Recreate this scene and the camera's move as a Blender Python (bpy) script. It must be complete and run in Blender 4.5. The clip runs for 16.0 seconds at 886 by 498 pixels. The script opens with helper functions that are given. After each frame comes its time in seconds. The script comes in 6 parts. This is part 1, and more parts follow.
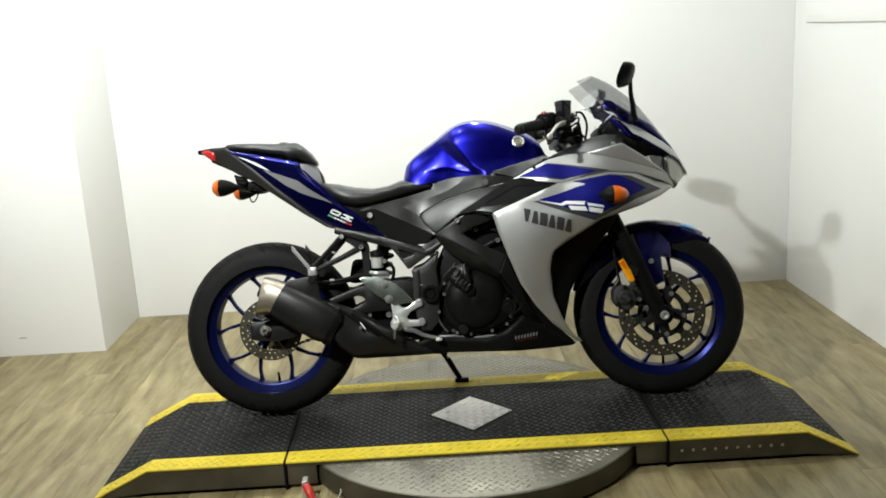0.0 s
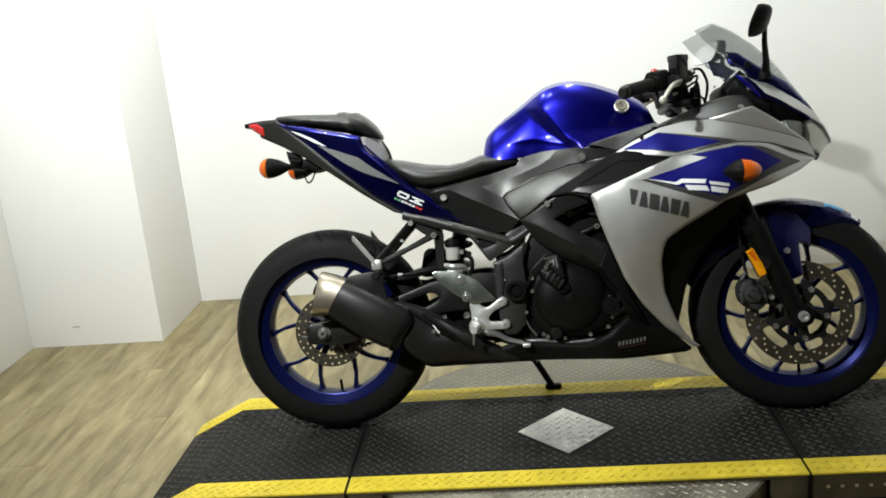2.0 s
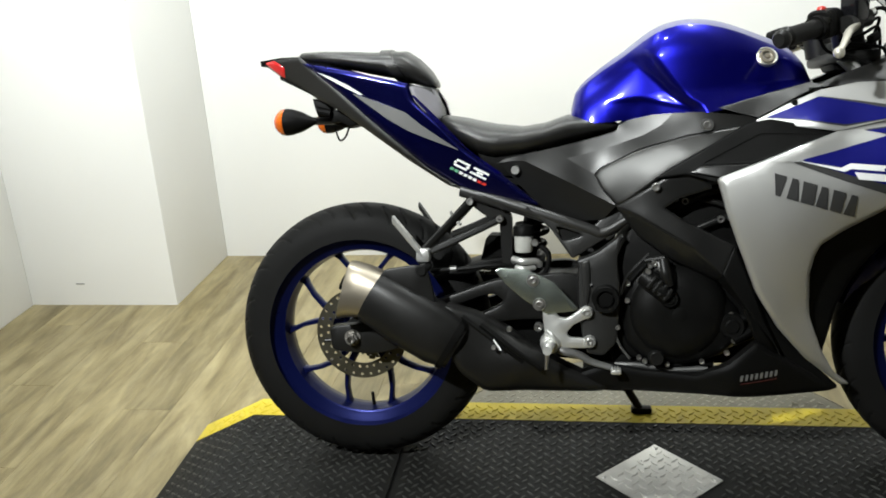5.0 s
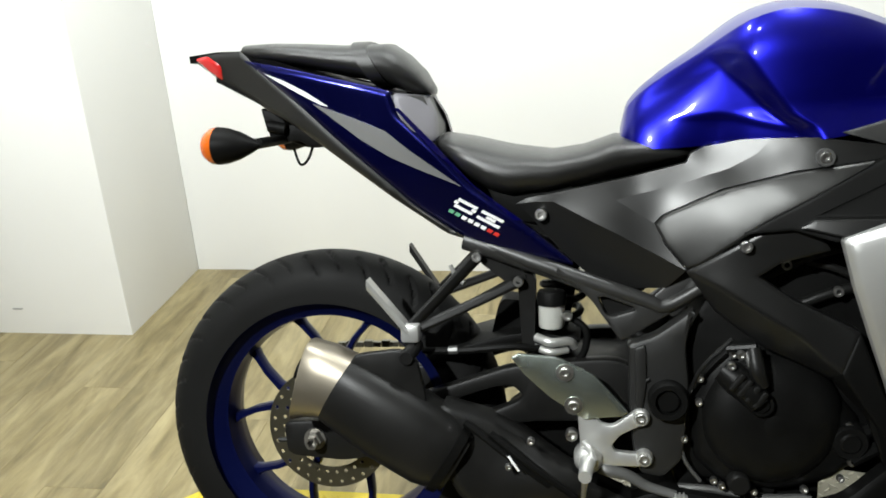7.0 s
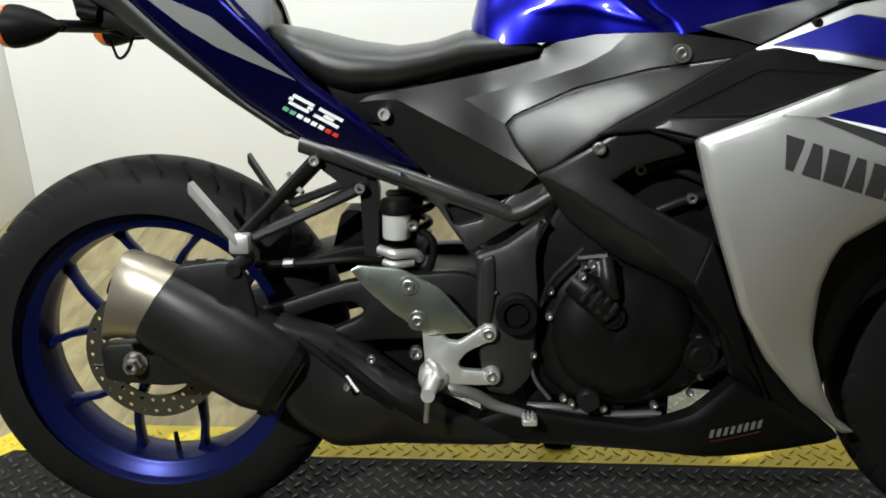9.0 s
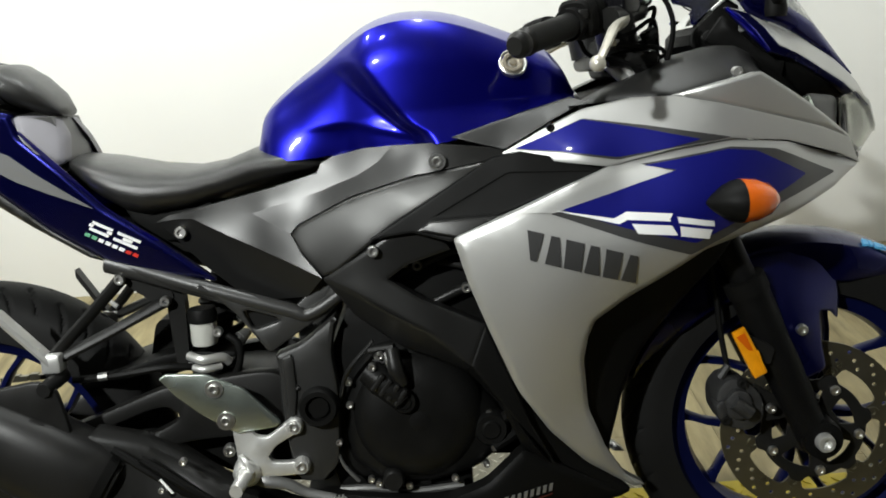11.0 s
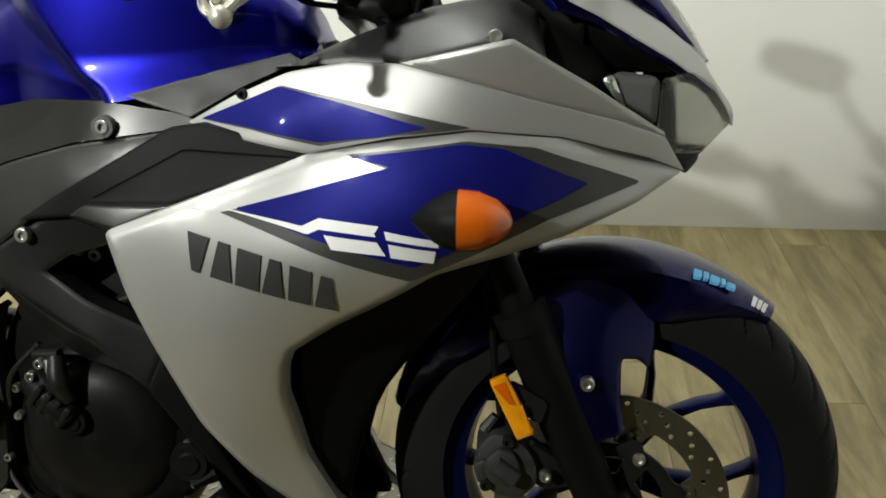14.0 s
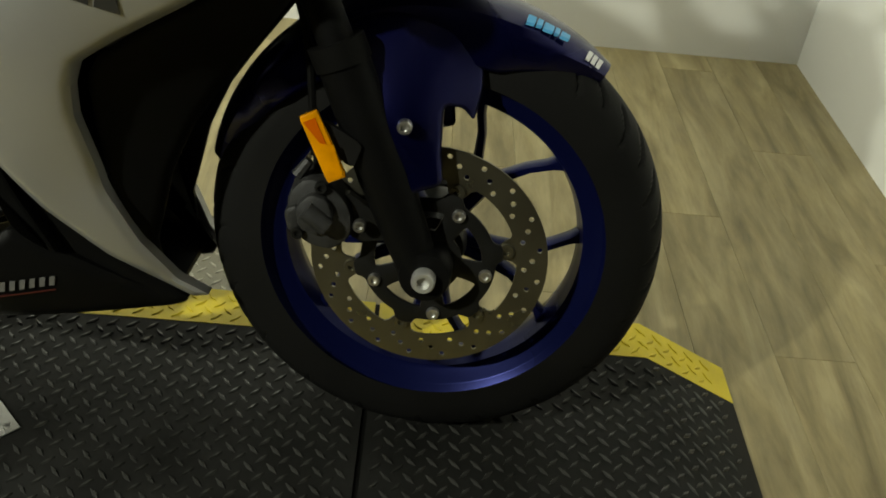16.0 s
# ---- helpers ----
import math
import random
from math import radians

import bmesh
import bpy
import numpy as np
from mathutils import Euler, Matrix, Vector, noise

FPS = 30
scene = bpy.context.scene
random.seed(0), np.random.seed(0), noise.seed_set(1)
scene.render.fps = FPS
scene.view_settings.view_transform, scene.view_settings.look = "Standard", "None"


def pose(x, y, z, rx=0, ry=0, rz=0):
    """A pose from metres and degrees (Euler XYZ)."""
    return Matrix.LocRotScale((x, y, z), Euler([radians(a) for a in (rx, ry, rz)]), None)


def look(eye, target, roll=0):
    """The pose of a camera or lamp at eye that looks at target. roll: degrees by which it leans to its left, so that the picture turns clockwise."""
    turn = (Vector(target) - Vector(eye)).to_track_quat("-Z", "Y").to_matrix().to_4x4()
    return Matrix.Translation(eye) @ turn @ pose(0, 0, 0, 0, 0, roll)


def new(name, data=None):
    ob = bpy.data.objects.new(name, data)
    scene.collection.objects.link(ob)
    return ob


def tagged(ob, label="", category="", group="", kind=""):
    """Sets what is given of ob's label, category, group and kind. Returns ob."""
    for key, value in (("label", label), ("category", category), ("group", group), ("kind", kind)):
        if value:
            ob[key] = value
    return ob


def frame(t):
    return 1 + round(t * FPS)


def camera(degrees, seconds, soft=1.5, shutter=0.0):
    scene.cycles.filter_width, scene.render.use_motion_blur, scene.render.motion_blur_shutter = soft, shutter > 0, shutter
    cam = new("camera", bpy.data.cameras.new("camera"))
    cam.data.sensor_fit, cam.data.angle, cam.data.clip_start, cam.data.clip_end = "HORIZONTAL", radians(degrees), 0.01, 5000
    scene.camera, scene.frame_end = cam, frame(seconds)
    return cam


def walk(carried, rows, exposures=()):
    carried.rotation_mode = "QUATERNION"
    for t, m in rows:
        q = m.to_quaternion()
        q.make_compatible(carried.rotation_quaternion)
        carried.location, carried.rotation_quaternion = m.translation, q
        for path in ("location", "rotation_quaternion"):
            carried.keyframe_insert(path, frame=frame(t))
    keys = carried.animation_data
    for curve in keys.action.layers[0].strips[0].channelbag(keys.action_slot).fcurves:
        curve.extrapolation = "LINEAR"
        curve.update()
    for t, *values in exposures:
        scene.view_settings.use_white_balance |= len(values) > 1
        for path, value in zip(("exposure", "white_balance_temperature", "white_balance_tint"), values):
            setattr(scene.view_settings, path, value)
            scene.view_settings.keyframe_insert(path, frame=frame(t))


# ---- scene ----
cam = camera(52.0, 16.0, soft=1.8)
PATH = [
    (0, (0.607, -2.959, 1.414), (0.623, -1.015, 0.942), -3.2),
    (0.5, (0.624, -2.896, 1.399), (0.633, -0.964, 0.884), -3.3),
    (1, (0.634, -2.79, 1.396), (0.619, -0.872, 0.832), -4.7),
    (1.5, (0.599, -2.624, 1.398), (0.478, -0.694, 0.887), -5.8),
    (2, (0.61, -2.453, 1.383), (0.433, -0.538, 0.835), -5.1),
    (2.5, (0.573, -2.224, 1.394), (0.394, -0.313, 0.832), -4.9),
    (3, (0.506, -2.035, 1.413), (0.393, -0.114, 0.867), -4.8),
    (3.5, (0.5, -1.953, 1.407), (0.268, -0.035, 0.893), -4.3),
    (4, (0.481, -1.918, 1.376), (0.269, -0.027, 0.76), -3.2),
    (4.2, (0.491, -1.91, 1.367), (0.255, -0.037, 0.708), -3.5),
    (6.3, (0.55, -1.427, 1.313), (0.212, 0.407, 0.588), -3.5),
    (6.5, (0.523, -1.358, 1.313), (0.247, 0.471, 0.554), -2.3),
    (7, (0.476, -1.194, 1.294), (0.136, 0.626, 0.538), -3.9),
    (7.5, (0.41, -1.072, 1.224), (0.139, 0.759, 0.468), -2.9),
    (8, (0.424, -1.073, 1.176), (0.181, 0.677, 0.239), -0.5),
    (8.2, (0.439, -1.087, 1.166), (0.194, 0.671, 0.246), 0.3),
    (8.5, (0.48, -1.101, 1.168), (0.259, 0.668, 0.262), 0.3),
    (8.7, (0.501, -1.104, 1.173), (0.365, 0.686, 0.291), 0.4),
    (10.8, (0.701, -1.178, 1.275), (0.74, 0.646, 0.456), -2.0),
    (11, (0.754, -1.187, 1.291), (0.805, 0.66, 0.525), -3.3),
    (11.5, (0.94, -1.181, 1.343), (0.937, 0.687, 0.628), -2.9),
    (12, (1.054, -1.145, 1.377), (0.952, 0.724, 0.673), -1.9),
    (12.5, (1.106, -1.015, 1.347), (1.012, 0.853, 0.637), -0.1),
    (13, (1.136, -0.888, 1.316), (1.036, 0.957, 0.550), -0.9),
    (13.5, (1.188, -0.837, 1.291), (1.074, 0.982, 0.468), -0.8),
    (14, (1.243, -0.842, 1.246), (1.107, 0.925, 0.318), -0.7),
    (14.5, (1.266, -0.845, 1.209), (1.096, 0.908, 0.261), 3.2),
    (15, (1.296, -0.850, 1.177), (1.201, 0.866, 0.155), 4.5),
    (15.5, (1.335, -0.852, 1.137), (1.335, 0.810, 0.025), 5.2),
    (16, (1.365, -0.849, 1.102), (1.433, 0.756, -0.09), 6.2),
]
EXPOSURES = [(0, 0.0, 6480, 10), (3.5, 0.0, 6430, 10), (6.5, 0.12, 6380, 10), (7.5, 0.12, 6380, 10), (8.5, 0.05, 6380, 10), (11, 0.0, 6480, 10), (12.5, -0.05, 6580, 10), (14.0, -0.1, 6730, 8), (15, -0.14, 6980, 4), (16, -0.18, 7380, 0)]

walk(cam, [(t, look(eye, target, roll)) for t, eye, target, roll in PATH], EXPOSURES)

# ---- light ----
world = bpy.data.worlds.new("world")
scene.world = world
world.use_nodes = True
world.node_tree.nodes["Background"].inputs[0].default_value = (0.9, 0.93, 1.0, 1)
world.node_tree.nodes["Background"].inputs[1].default_value = 0.02


def lamp(name, x, y, z, size, watts, colour, aim=None):
    data = bpy.data.lights.new(name, "AREA")
    data.shape, data.size, data.energy, data.color = "DISK", size, watts, colour
    ob = new(name, data)
    ob.matrix_basis = look((x, y, z), aim or (x, y + 0.001, 0))
    return ob


CEIL = 2.62
DOWNLIGHTS = [(-0.74, -1.93, 0.11, 108), (0.05, -0.05, 0.14, 6), (-0.45, 0.48, 0.16, 25), (0.88, 0.56, 0.14, 28)]
for lx, ly, size, watts in DOWNLIGHTS[1:]:
    lamp("downlight_lamp", lx, ly, CEIL - 0.03, size, watts, (0.96, 1.0, 0.97), (lx, ly + 1.1, 0))
beam = bpy.data.lights.new("spot_lamp", "SPOT")
beam.energy, beam.color, beam.shadow_soft_size, beam.spot_size, beam.spot_blend = 560, (0.97, 1.0, 0.97), 0.055, radians(92), 0.7
new("spot_lamp", beam).matrix_basis = look((-0.74, -1.93, CEIL - 0.03), (0.45, 1.4, 1.25))


# ---- materials ----
def material(name, colour, rough=0.5, metal=0.0, coat=0.0, vary=0.1, scale=6.0, grain=0.0, grain_scale=300.0, bump=0.0, bump_scale=250.0, island=0.0, spread=0.12, **extra):
    m = bpy.data.materials.new(name)
    m.use_nodes = True
    nodes, links = m.node_tree.nodes, m.node_tree.links
    b = nodes["Principled BSDF"]
    b.inputs["Roughness"].default_value, b.inputs["Metallic"].default_value = rough, metal
    b.inputs["Coat Weight"].default_value, b.inputs["Coat Roughness"].default_value = coat, 0.06
    for key, value in extra.items():
        b.inputs[key.replace("_", " ")].default_value = value
    if max(colour) < 0.02 and metal < 0.3 and "Specular_IOR_Level" not in extra:
        b.inputs["Specular IOR Level"].default_value = 0.07
    where = nodes.new("ShaderNodeTexCoord")
    big = nodes.new("ShaderNodeTexNoise")
    big.inputs["Scale"].default_value, big.inputs["Detail"].default_value = scale, 4
    fine = nodes.new("ShaderNodeTexNoise")
    fine.inputs["Scale"].default_value, fine.inputs["Detail"].default_value = grain_scale, 2
    links.new(where.outputs["Object"], big.inputs["Vector"])
    links.new(where.outputs["Object"], fine.inputs["Vector"])
    both = nodes.new("ShaderNodeMath")
    both.operation = "MULTIPLY_ADD"
    links.new(fine.outputs["Fac"], both.inputs[0])
    both.inputs[1].default_value = grain
    links.new(big.outputs["Fac"], both.inputs[2])
    ramp = nodes.new("ShaderNodeMapRange")
    ramp.inputs["From Min"].default_value, ramp.inputs["From Max"].default_value = 0.25, 0.75 + grain
    ramp.inputs["To Min"].default_value, ramp.inputs["To Max"].default_value = 1 - vary, 1 + vary
    links.new(both.outputs[0], ramp.inputs["Value"])
    times = nodes.new("ShaderNodeVectorMath")
    times.operation = "SCALE"
    times.inputs[0].default_value = colour
    links.new(ramp.outputs[0], times.inputs["Scale"])
    out = times.outputs[0]
    if island:
        info = nodes.new("ShaderNodeObjectInfo")
        shade = nodes.new("ShaderNodeMapRange")
        shade.inputs["To Min"].default_value, shade.inputs["To Max"].default_value = 1 - island, 1 + island
        links.new(info.outputs["Random"], shade.inputs["Value"])
        again = nodes.new("ShaderNodeVectorMath")
        again.operation = "SCALE"
        links.new(out, again.inputs[0])
        links.new(shade.outputs[0], again.inputs["Scale"])
        out = again.outputs[0]
    links.new(out, b.inputs["Base Color"])
    wear = nodes.new("ShaderNodeMapRange")
    wear.inputs["From Min"].default_value, wear.inputs["From Max"].default_value = 0.3, 0.7
    wear.inputs["To Min"].default_value, wear.inputs["To Max"].default_value = rough * (1 - spread), min(1, rough * (1 + spread))
    links.new(big.outputs["Fac"], wear.inputs["Value"])
    links.new(wear.outputs[0], b.inputs["Roughness"])
    if bump:
        tex = nodes.new("ShaderNodeTexNoise")
        tex.inputs["Scale"].default_value, tex.inputs["Detail"].default_value = bump_scale, 3
        links.new(where.outputs["Object"], tex.inputs["Vector"])
        bm_node = nodes.new("ShaderNodeBump")
        bm_node.inputs["Strength"].default_value, bm_node.inputs["Distance"].default_value = bump, 0.002
        links.new(tex.outputs["Fac"], bm_node.inputs["Height"])
        links.new(bm_node.outputs[0], b.inputs["Normal"])
    return m


def plank_material():
    m = material("oak_vinyl", (0.30, 0.235, 0.135), rough=0.42, vary=0.1, island=0.12, spread=0.2)
    nodes, links = m.node_tree.nodes, m.node_tree.links
    b = nodes["Principled BSDF"]
    where, info = nodes.new("ShaderNodeTexCoord"), nodes.new("ShaderNodeObjectInfo")
    shift = nodes.new("ShaderNodeVectorMath")
    shift.operation = "MULTIPLY_ADD"
    shift.inputs[1].default_value = (8.0, 1.3, 8.0)
    links.new(where.outputs["Object"], shift.inputs[0])
    move = nodes.new("ShaderNodeVectorMath")
    move.operation = "SCALE"
    move.inputs[0].default_value = (37.0, 53.0, 11.0)
    links.new(info.outputs["Random"], move.inputs["Scale"])
    links.new(move.outputs[0], shift.inputs[2])
    grain = nodes.new("ShaderNodeTexNoise")
    grain.inputs["Scale"].default_value, grain.inputs["Detail"].default_value, grain.inputs["Roughness"].default_value = 1.9, 7, 0.58
    grain.inputs["Distortion"].default_value = 0.8
    links.new(shift.outputs[0], grain.inputs["Vector"])
    ramp = nodes.new("ShaderNodeValToRGB")
    ramp.color_ramp.elements[0].position, ramp.color_ramp.elements[0].color = 0.28, (0.125, 0.097, 0.042, 1)
    ramp.color_ramp.elements[1].position, ramp.color_ramp.elements[1].color = 0.70, (0.325, 0.272, 0.145, 1)
    mid = ramp.color_ramp.elements.new(0.47)
    mid.color = (0.222, 0.180, 0.086, 1)
    links.new(grain.outputs["Fac"], ramp.inputs[0])
    fleck_at = nodes.new("ShaderNodeVectorMath")
    fleck_at.operation = "MULTIPLY_ADD"
    fleck_at.inputs[1].default_value = (26.0, 5.0, 26.0)
    links.new(where.outputs["Object"], fleck_at.inputs[0])
    links.new(move.outputs[0], fleck_at.inputs[2])
    fleck = nodes.new("ShaderNodeTexNoise")
    fleck.inputs["Scale"].default_value, fleck.inputs["Detail"].default_value, fleck.inputs["Roughness"].default_value = 1.0, 5, 0.7
    links.new(fleck_at.outputs[0], fleck.inputs["Vector"])
    knot = nodes.new("ShaderNodeMapRange")
    knot.inputs["From Min"].default_value, knot.inputs["From Max"].default_value = 0.30, 0.62
    knot.inputs["To Min"].default_value, knot.inputs["To Max"].default_value = 0.72, 1.08
    links.new(fleck.outputs["Fac"], knot.inputs["Value"])
    tone = nodes.new("ShaderNodeVectorMath")
    tone.operation = "SCALE"
    links.new(ramp.outputs[0], tone.inputs[0])
    links.new(knot.outputs[0], tone.inputs["Scale"])
    old = b.inputs["Base Color"].links[0].from_node
    links.new(tone.outputs[0], old.inputs[0])
    lift = nodes.new("ShaderNodeBump")
    lift.inputs["Strength"].default_value, lift.inputs["Distance"].default_value = 0.25, 0.001
    links.new(grain.outputs["Fac"], lift.inputs["Height"])
    links.new(lift.outputs[0], b.inputs["Normal"])
    return m


WALL = material("wall_paint", (0.77, 0.768, 0.748), rough=0.75, vary=0.025, scale=1.6, bump=0.12, bump_scale=90)
UNSEENWALL = material("unseen_dark_wall", (0.14, 0.138, 0.125), rough=0.8, vary=0.1)
CEILING = material("ceiling_paint", (0.5, 0.5, 0.48), rough=0.85, vary=0.02)
PLANK = plank_material()
SUBFLOOR = material("floor_joint", (0.11, 0.088, 0.045), rough=0.8)
DECK = material("black_deck_paint", (0.0132, 0.0132, 0.0124), rough=0.44, vary=0.35, scale=9, grain=0.2, bump=0.2, bump_scale=150, spread=0.3)
TREAD = material("worn_black_tread", (0.034, 0.034, 0.0315), rough=0.32, vary=0.5, scale=7, grain=0.3, spread=0.3)
YELLOW = material("yellow_stripe_paint", (0.56, 0.435, 0.026), rough=0.48, vary=0.22, scale=14, grain=0.3, bump=0.15)
STEELMARK = material("worn_bright_tread", (0.44, 0.42, 0.355), rough=0.38, metal=0.8, vary=0.35, scale=8, grain=0.3, spread=0.3)
STEEL = material("checker_plate_steel", (0.235, 0.222, 0.178), rough=0.45, metal=0.7, vary=0.3, scale=8, grain=0.3, bump=0.1, spread=0.3)
DIAMOND = material("bare_aluminium_plate", (0.62, 0.61, 0.58), rough=0.36, metal=0.8, vary=0.2, scale=14, grain=0.3, bump=0.1, spread=0.3)
EDGE = material("scuffed_ramp_side", (0.08, 0.070, 0.046), rough=0.45, metal=0.4, vary=0.6, scale=9, grain=0.3, spread=0.3)
SILVER = material("silver_metallic_paint", (0.41, 0.41, 0.40), rough=0.48, metal=0.65, coat=0.25, vary=0.03, grain=0.25, grain_scale=900)
BLUE = material("blue_metallic_paint", (0.003, 0.003, 0.22), rough=0.31, metal=0.88, coat=0.4, vary=0.05, grain=0.25, grain_scale=900)
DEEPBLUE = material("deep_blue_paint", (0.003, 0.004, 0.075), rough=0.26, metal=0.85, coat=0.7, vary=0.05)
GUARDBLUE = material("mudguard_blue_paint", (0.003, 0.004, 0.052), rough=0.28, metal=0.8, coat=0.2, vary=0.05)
RIMBLUE = material("dark_blue_wheel_paint", (0.004, 0.0065, 0.050), rough=0.30, metal=0.5, vary=0.08, Specular_IOR_Level=0.12)
GREY = material("dark_grey_metallic_plastic", (0.0180, 0.0180, 0.0176), rough=0.35, metal=0.55, vary=0.06, grain=0.3, grain_scale=700)
SCOOP = material("light_grey_metallic_plastic", (0.029, 0.029, 0.028), rough=0.40, metal=0.6, vary=0.06, grain=0.3, grain_scale=700)
DARKPLASTIC = material("charcoal_moulded_plastic", (0.013, 0.013, 0.0125), rough=0.46, vary=0.15, bump=0.12, bump_scale=500, Specular_IOR_Level=0.42)
SATIN = material("satin_grey_panel", (0.125, 0.125, 0.122), rough=0.46, metal=0.6, vary=0.06, grain=0.3, grain_scale=700)
BLACK = material("black_moulded_plastic", (0.0045, 0.0045, 0.0043), rough=0.5, vary=0.15, bump=0.15, bump_scale=500)
FORK = material("black_fork_lacquer", (0.0036, 0.0036, 0.0036), rough=0.48, vary=0.15, scale=14, bump=0.04, Specular_IOR_Level=0.08)
SHEEN = material("black_satin_metal", (0.0075, 0.0074, 0.0070), rough=0.42, vary=0.15, scale=12, bump=0.08, Specular_IOR_Level=0.22)
FRAME = material("satin_black_frame_paint", (0.019, 0.019, 0.0185), rough=0.42, vary=0.15, scale=14, bump=0.06, Specular_IOR_Level=0.5)
GLOSS = material("black_gloss", (0.006, 0.006, 0.007), rough=0.16, coat=0.5, vary=0.1)
ENGINE = material("black_engine_casting", (0.0050, 0.0050, 0.0048), rough=0.42, metal=0.1, vary=0.2, scale=20, bump=0.10, bump_scale=350, Specular_IOR_Level=0.12)
RUBBER = material("tyre_rubber", (0.0062, 0.0062, 0.0060), rough=0.58, vary=0.22, scale=10, grain=0.3, bump=0.12, bump_scale=300, Specular_IOR_Level=0.11)
VINYL = material("black_seat_vinyl", (0.0095, 0.0095, 0.009), rough=0.34, vary=0.15, bump=0.3, bump_scale=700, Specular_IOR_Level=0.6)
ALU = material("cast_aluminium", (0.64, 0.64, 0.62), rough=0.38, metal=0.75, vary=0.08, scale=20, bump=0.08)
POLISH = material("brushed_aluminium_plate", (0.52, 0.58, 0.53), rough=0.28, metal=0.95, vary=0.05, bump=0.06, bump_scale=500)
CHROME = material("zinc_plated_bolt", (0.66, 0.65, 0.63), rough=0.34, metal=1.0, vary=0.05)
ROTOR = material("brake_disc_steel", (0.17, 0.16, 0.12), rough=0.3, metal=0.9, vary=0.12, scale=20, grain=0.3)
DULLSTEEL = material("dull_zinc_steel", (0.26, 0.25, 0.23), rough=0.42, metal=0.9, vary=0.15, scale=60)
TITAN = material("warm_silver_exhaust_cap", (0.33, 0.295, 0.235), rough=0.4, metal=0.9, vary=0.08)
ORANGE = material("orange_lens", (0.52, 0.095, 0.004), rough=0.2, coat=0.2, vary=0.08)
RED = material("red_lens", (0.55, 0.02, 0.02), rough=0.14, coat=0.8, vary=0.08)
AMBER = material("amber_reflector", (0.62, 0.24, 0.005), rough=0.16, coat=0.7, vary=0.25, scale=40)
REDPLASTIC = material("red_plastic", (0.5, 0.03, 0.02), rough=0.35, vary=0.1)
DULLRED = material("dull_red_decal", (0.06, 0.008, 0.008), rough=0.5, vary=0.05)
WHITE = material("white_decal", (0.78, 0.78, 0.78), rough=0.35, vary=0.03)
DARKDECAL = material("charcoal_decal", (0.03, 0.03, 0.03), rough=0.4, vary=0.05)
BLUEDECAL = material("blue_decal", (0.006, 0.007, 0.13), rough=0.5, metal=0.25, coat=0.2, vary=0.05, Specular_IOR_Level=0.08)
CYAN = material("pale_blue_decal", (0.10, 0.42, 0.75), rough=0.35, vary=0.05)
GREYDECAL = material("grey_decal", (0.22, 0.22, 0.22), rough=0.34, metal=0.4, vary=0.05)
HUMP = material("light_grey_gloss_plastic", (0.15, 0.145, 0.16), rough=0.45, metal=0.3, coat=0.05, vary=0.05)
CLEARTANK = material("milky_plastic", (0.42, 0.42, 0.39), rough=0.3, vary=0.05)
LENS = material("clear_headlight_lens", (0.9, 0.92, 0.92), rough=0.03, vary=0.01, Transmission_Weight=0.98, IOR=1.3)
BOWL = material("dim_headlight_reflector", (0.33, 0.33, 0.29), rough=0.2, metal=1.0, vary=0.1, scale=20)
PALELEVER = material("pale_anodised_lever", (0.46, 0.44, 0.38), rough=0.42, metal=0.45, vary=0.06, scale=30)
CASTGREY = material("dark_cast_caliper", (0.022, 0.022, 0.022), rough=0.55, metal=0.2, vary=0.3, scale=40, bump=0.25, bump_scale=300)
GREEN = material("green_decal", (0.12, 0.34, 0.20), rough=0.35, vary=0.03)
SMOKE = material("smoked_windscreen", (0.56, 0.57, 0.57), rough=0.03, vary=0.01, Transmission_Weight=0.97, IOR=1.12)
MIRROR = material("mirror_glass", (0.85, 0.86, 0.86), rough=0.03, metal=1.0, vary=0.01)
LAMPGLASS = material("lamp_diffuser", (0.9, 0.88, 0.8), rough=0.4, vary=0.01, Emission_Color=(1, 0.95, 0.84, 1), Emission_Strength=6.0)


# ---- mesh tools ----
def finish(bm, angle=38):
    bm.normal_update()
    for f in bm.faces:
        f.smooth = True
    for e in bm.edges:
        e.smooth = e.calc_face_angle(4) < radians(angle)


def part(name, bm, mat, parent=None, label="", angle=38):
    finish(bm, angle)
    me = bpy.data.meshes.new(name)
    bm.to_mesh(me)
    bm.free()
    me.materials.append(mat)
    ob = new(name, me)
    if parent:
        ob.parent = parent
    return tagged(ob, label) if label else ob


def flipped(bm):
    other = bm.copy()
    bmesh.ops.scale(other, vec=(1, -1, 1), verts=other.verts)
    bmesh.ops.reverse_faces(other, faces=other.faces)
    return other


def box(x0, x1, y0, y1, z0, z1, bevel=0.0):
    bm = bmesh.new()
    bmesh.ops.create_cube(bm, size=1)
    for v in bm.verts:
        v.co = Vector(((x0 + x1) / 2 + v.co.x * (x1 - x0), (y0 + y1) / 2 + v.co.y * (y1 - y0), (z0 + z1) / 2 + v.co.z * (z1 - z0)))
    if bevel:
        bmesh.ops.bevel(bm, geom=bm.edges[:], offset=bevel, segments=2, affect="EDGES", profile=0.5)
    return bm


def rounded(loop, cut=0.16, times=2):
    pts = [Vector(p) for p in loop]
    for _ in range(times):
        pts = [q for a, b in zip(pts, pts[1:] + pts[:1]) for q in (a.lerp(b, cut), a.lerp(b, 1 - cut))]
    return pts


def even(loop, step):
    out = []
    for a, b in zip(loop, loop[1:] + loop[:1]):
        n = max(1, round((b - a).length / step))
        out += [a.lerp(b, k / n) for k in range(n)]
    return out


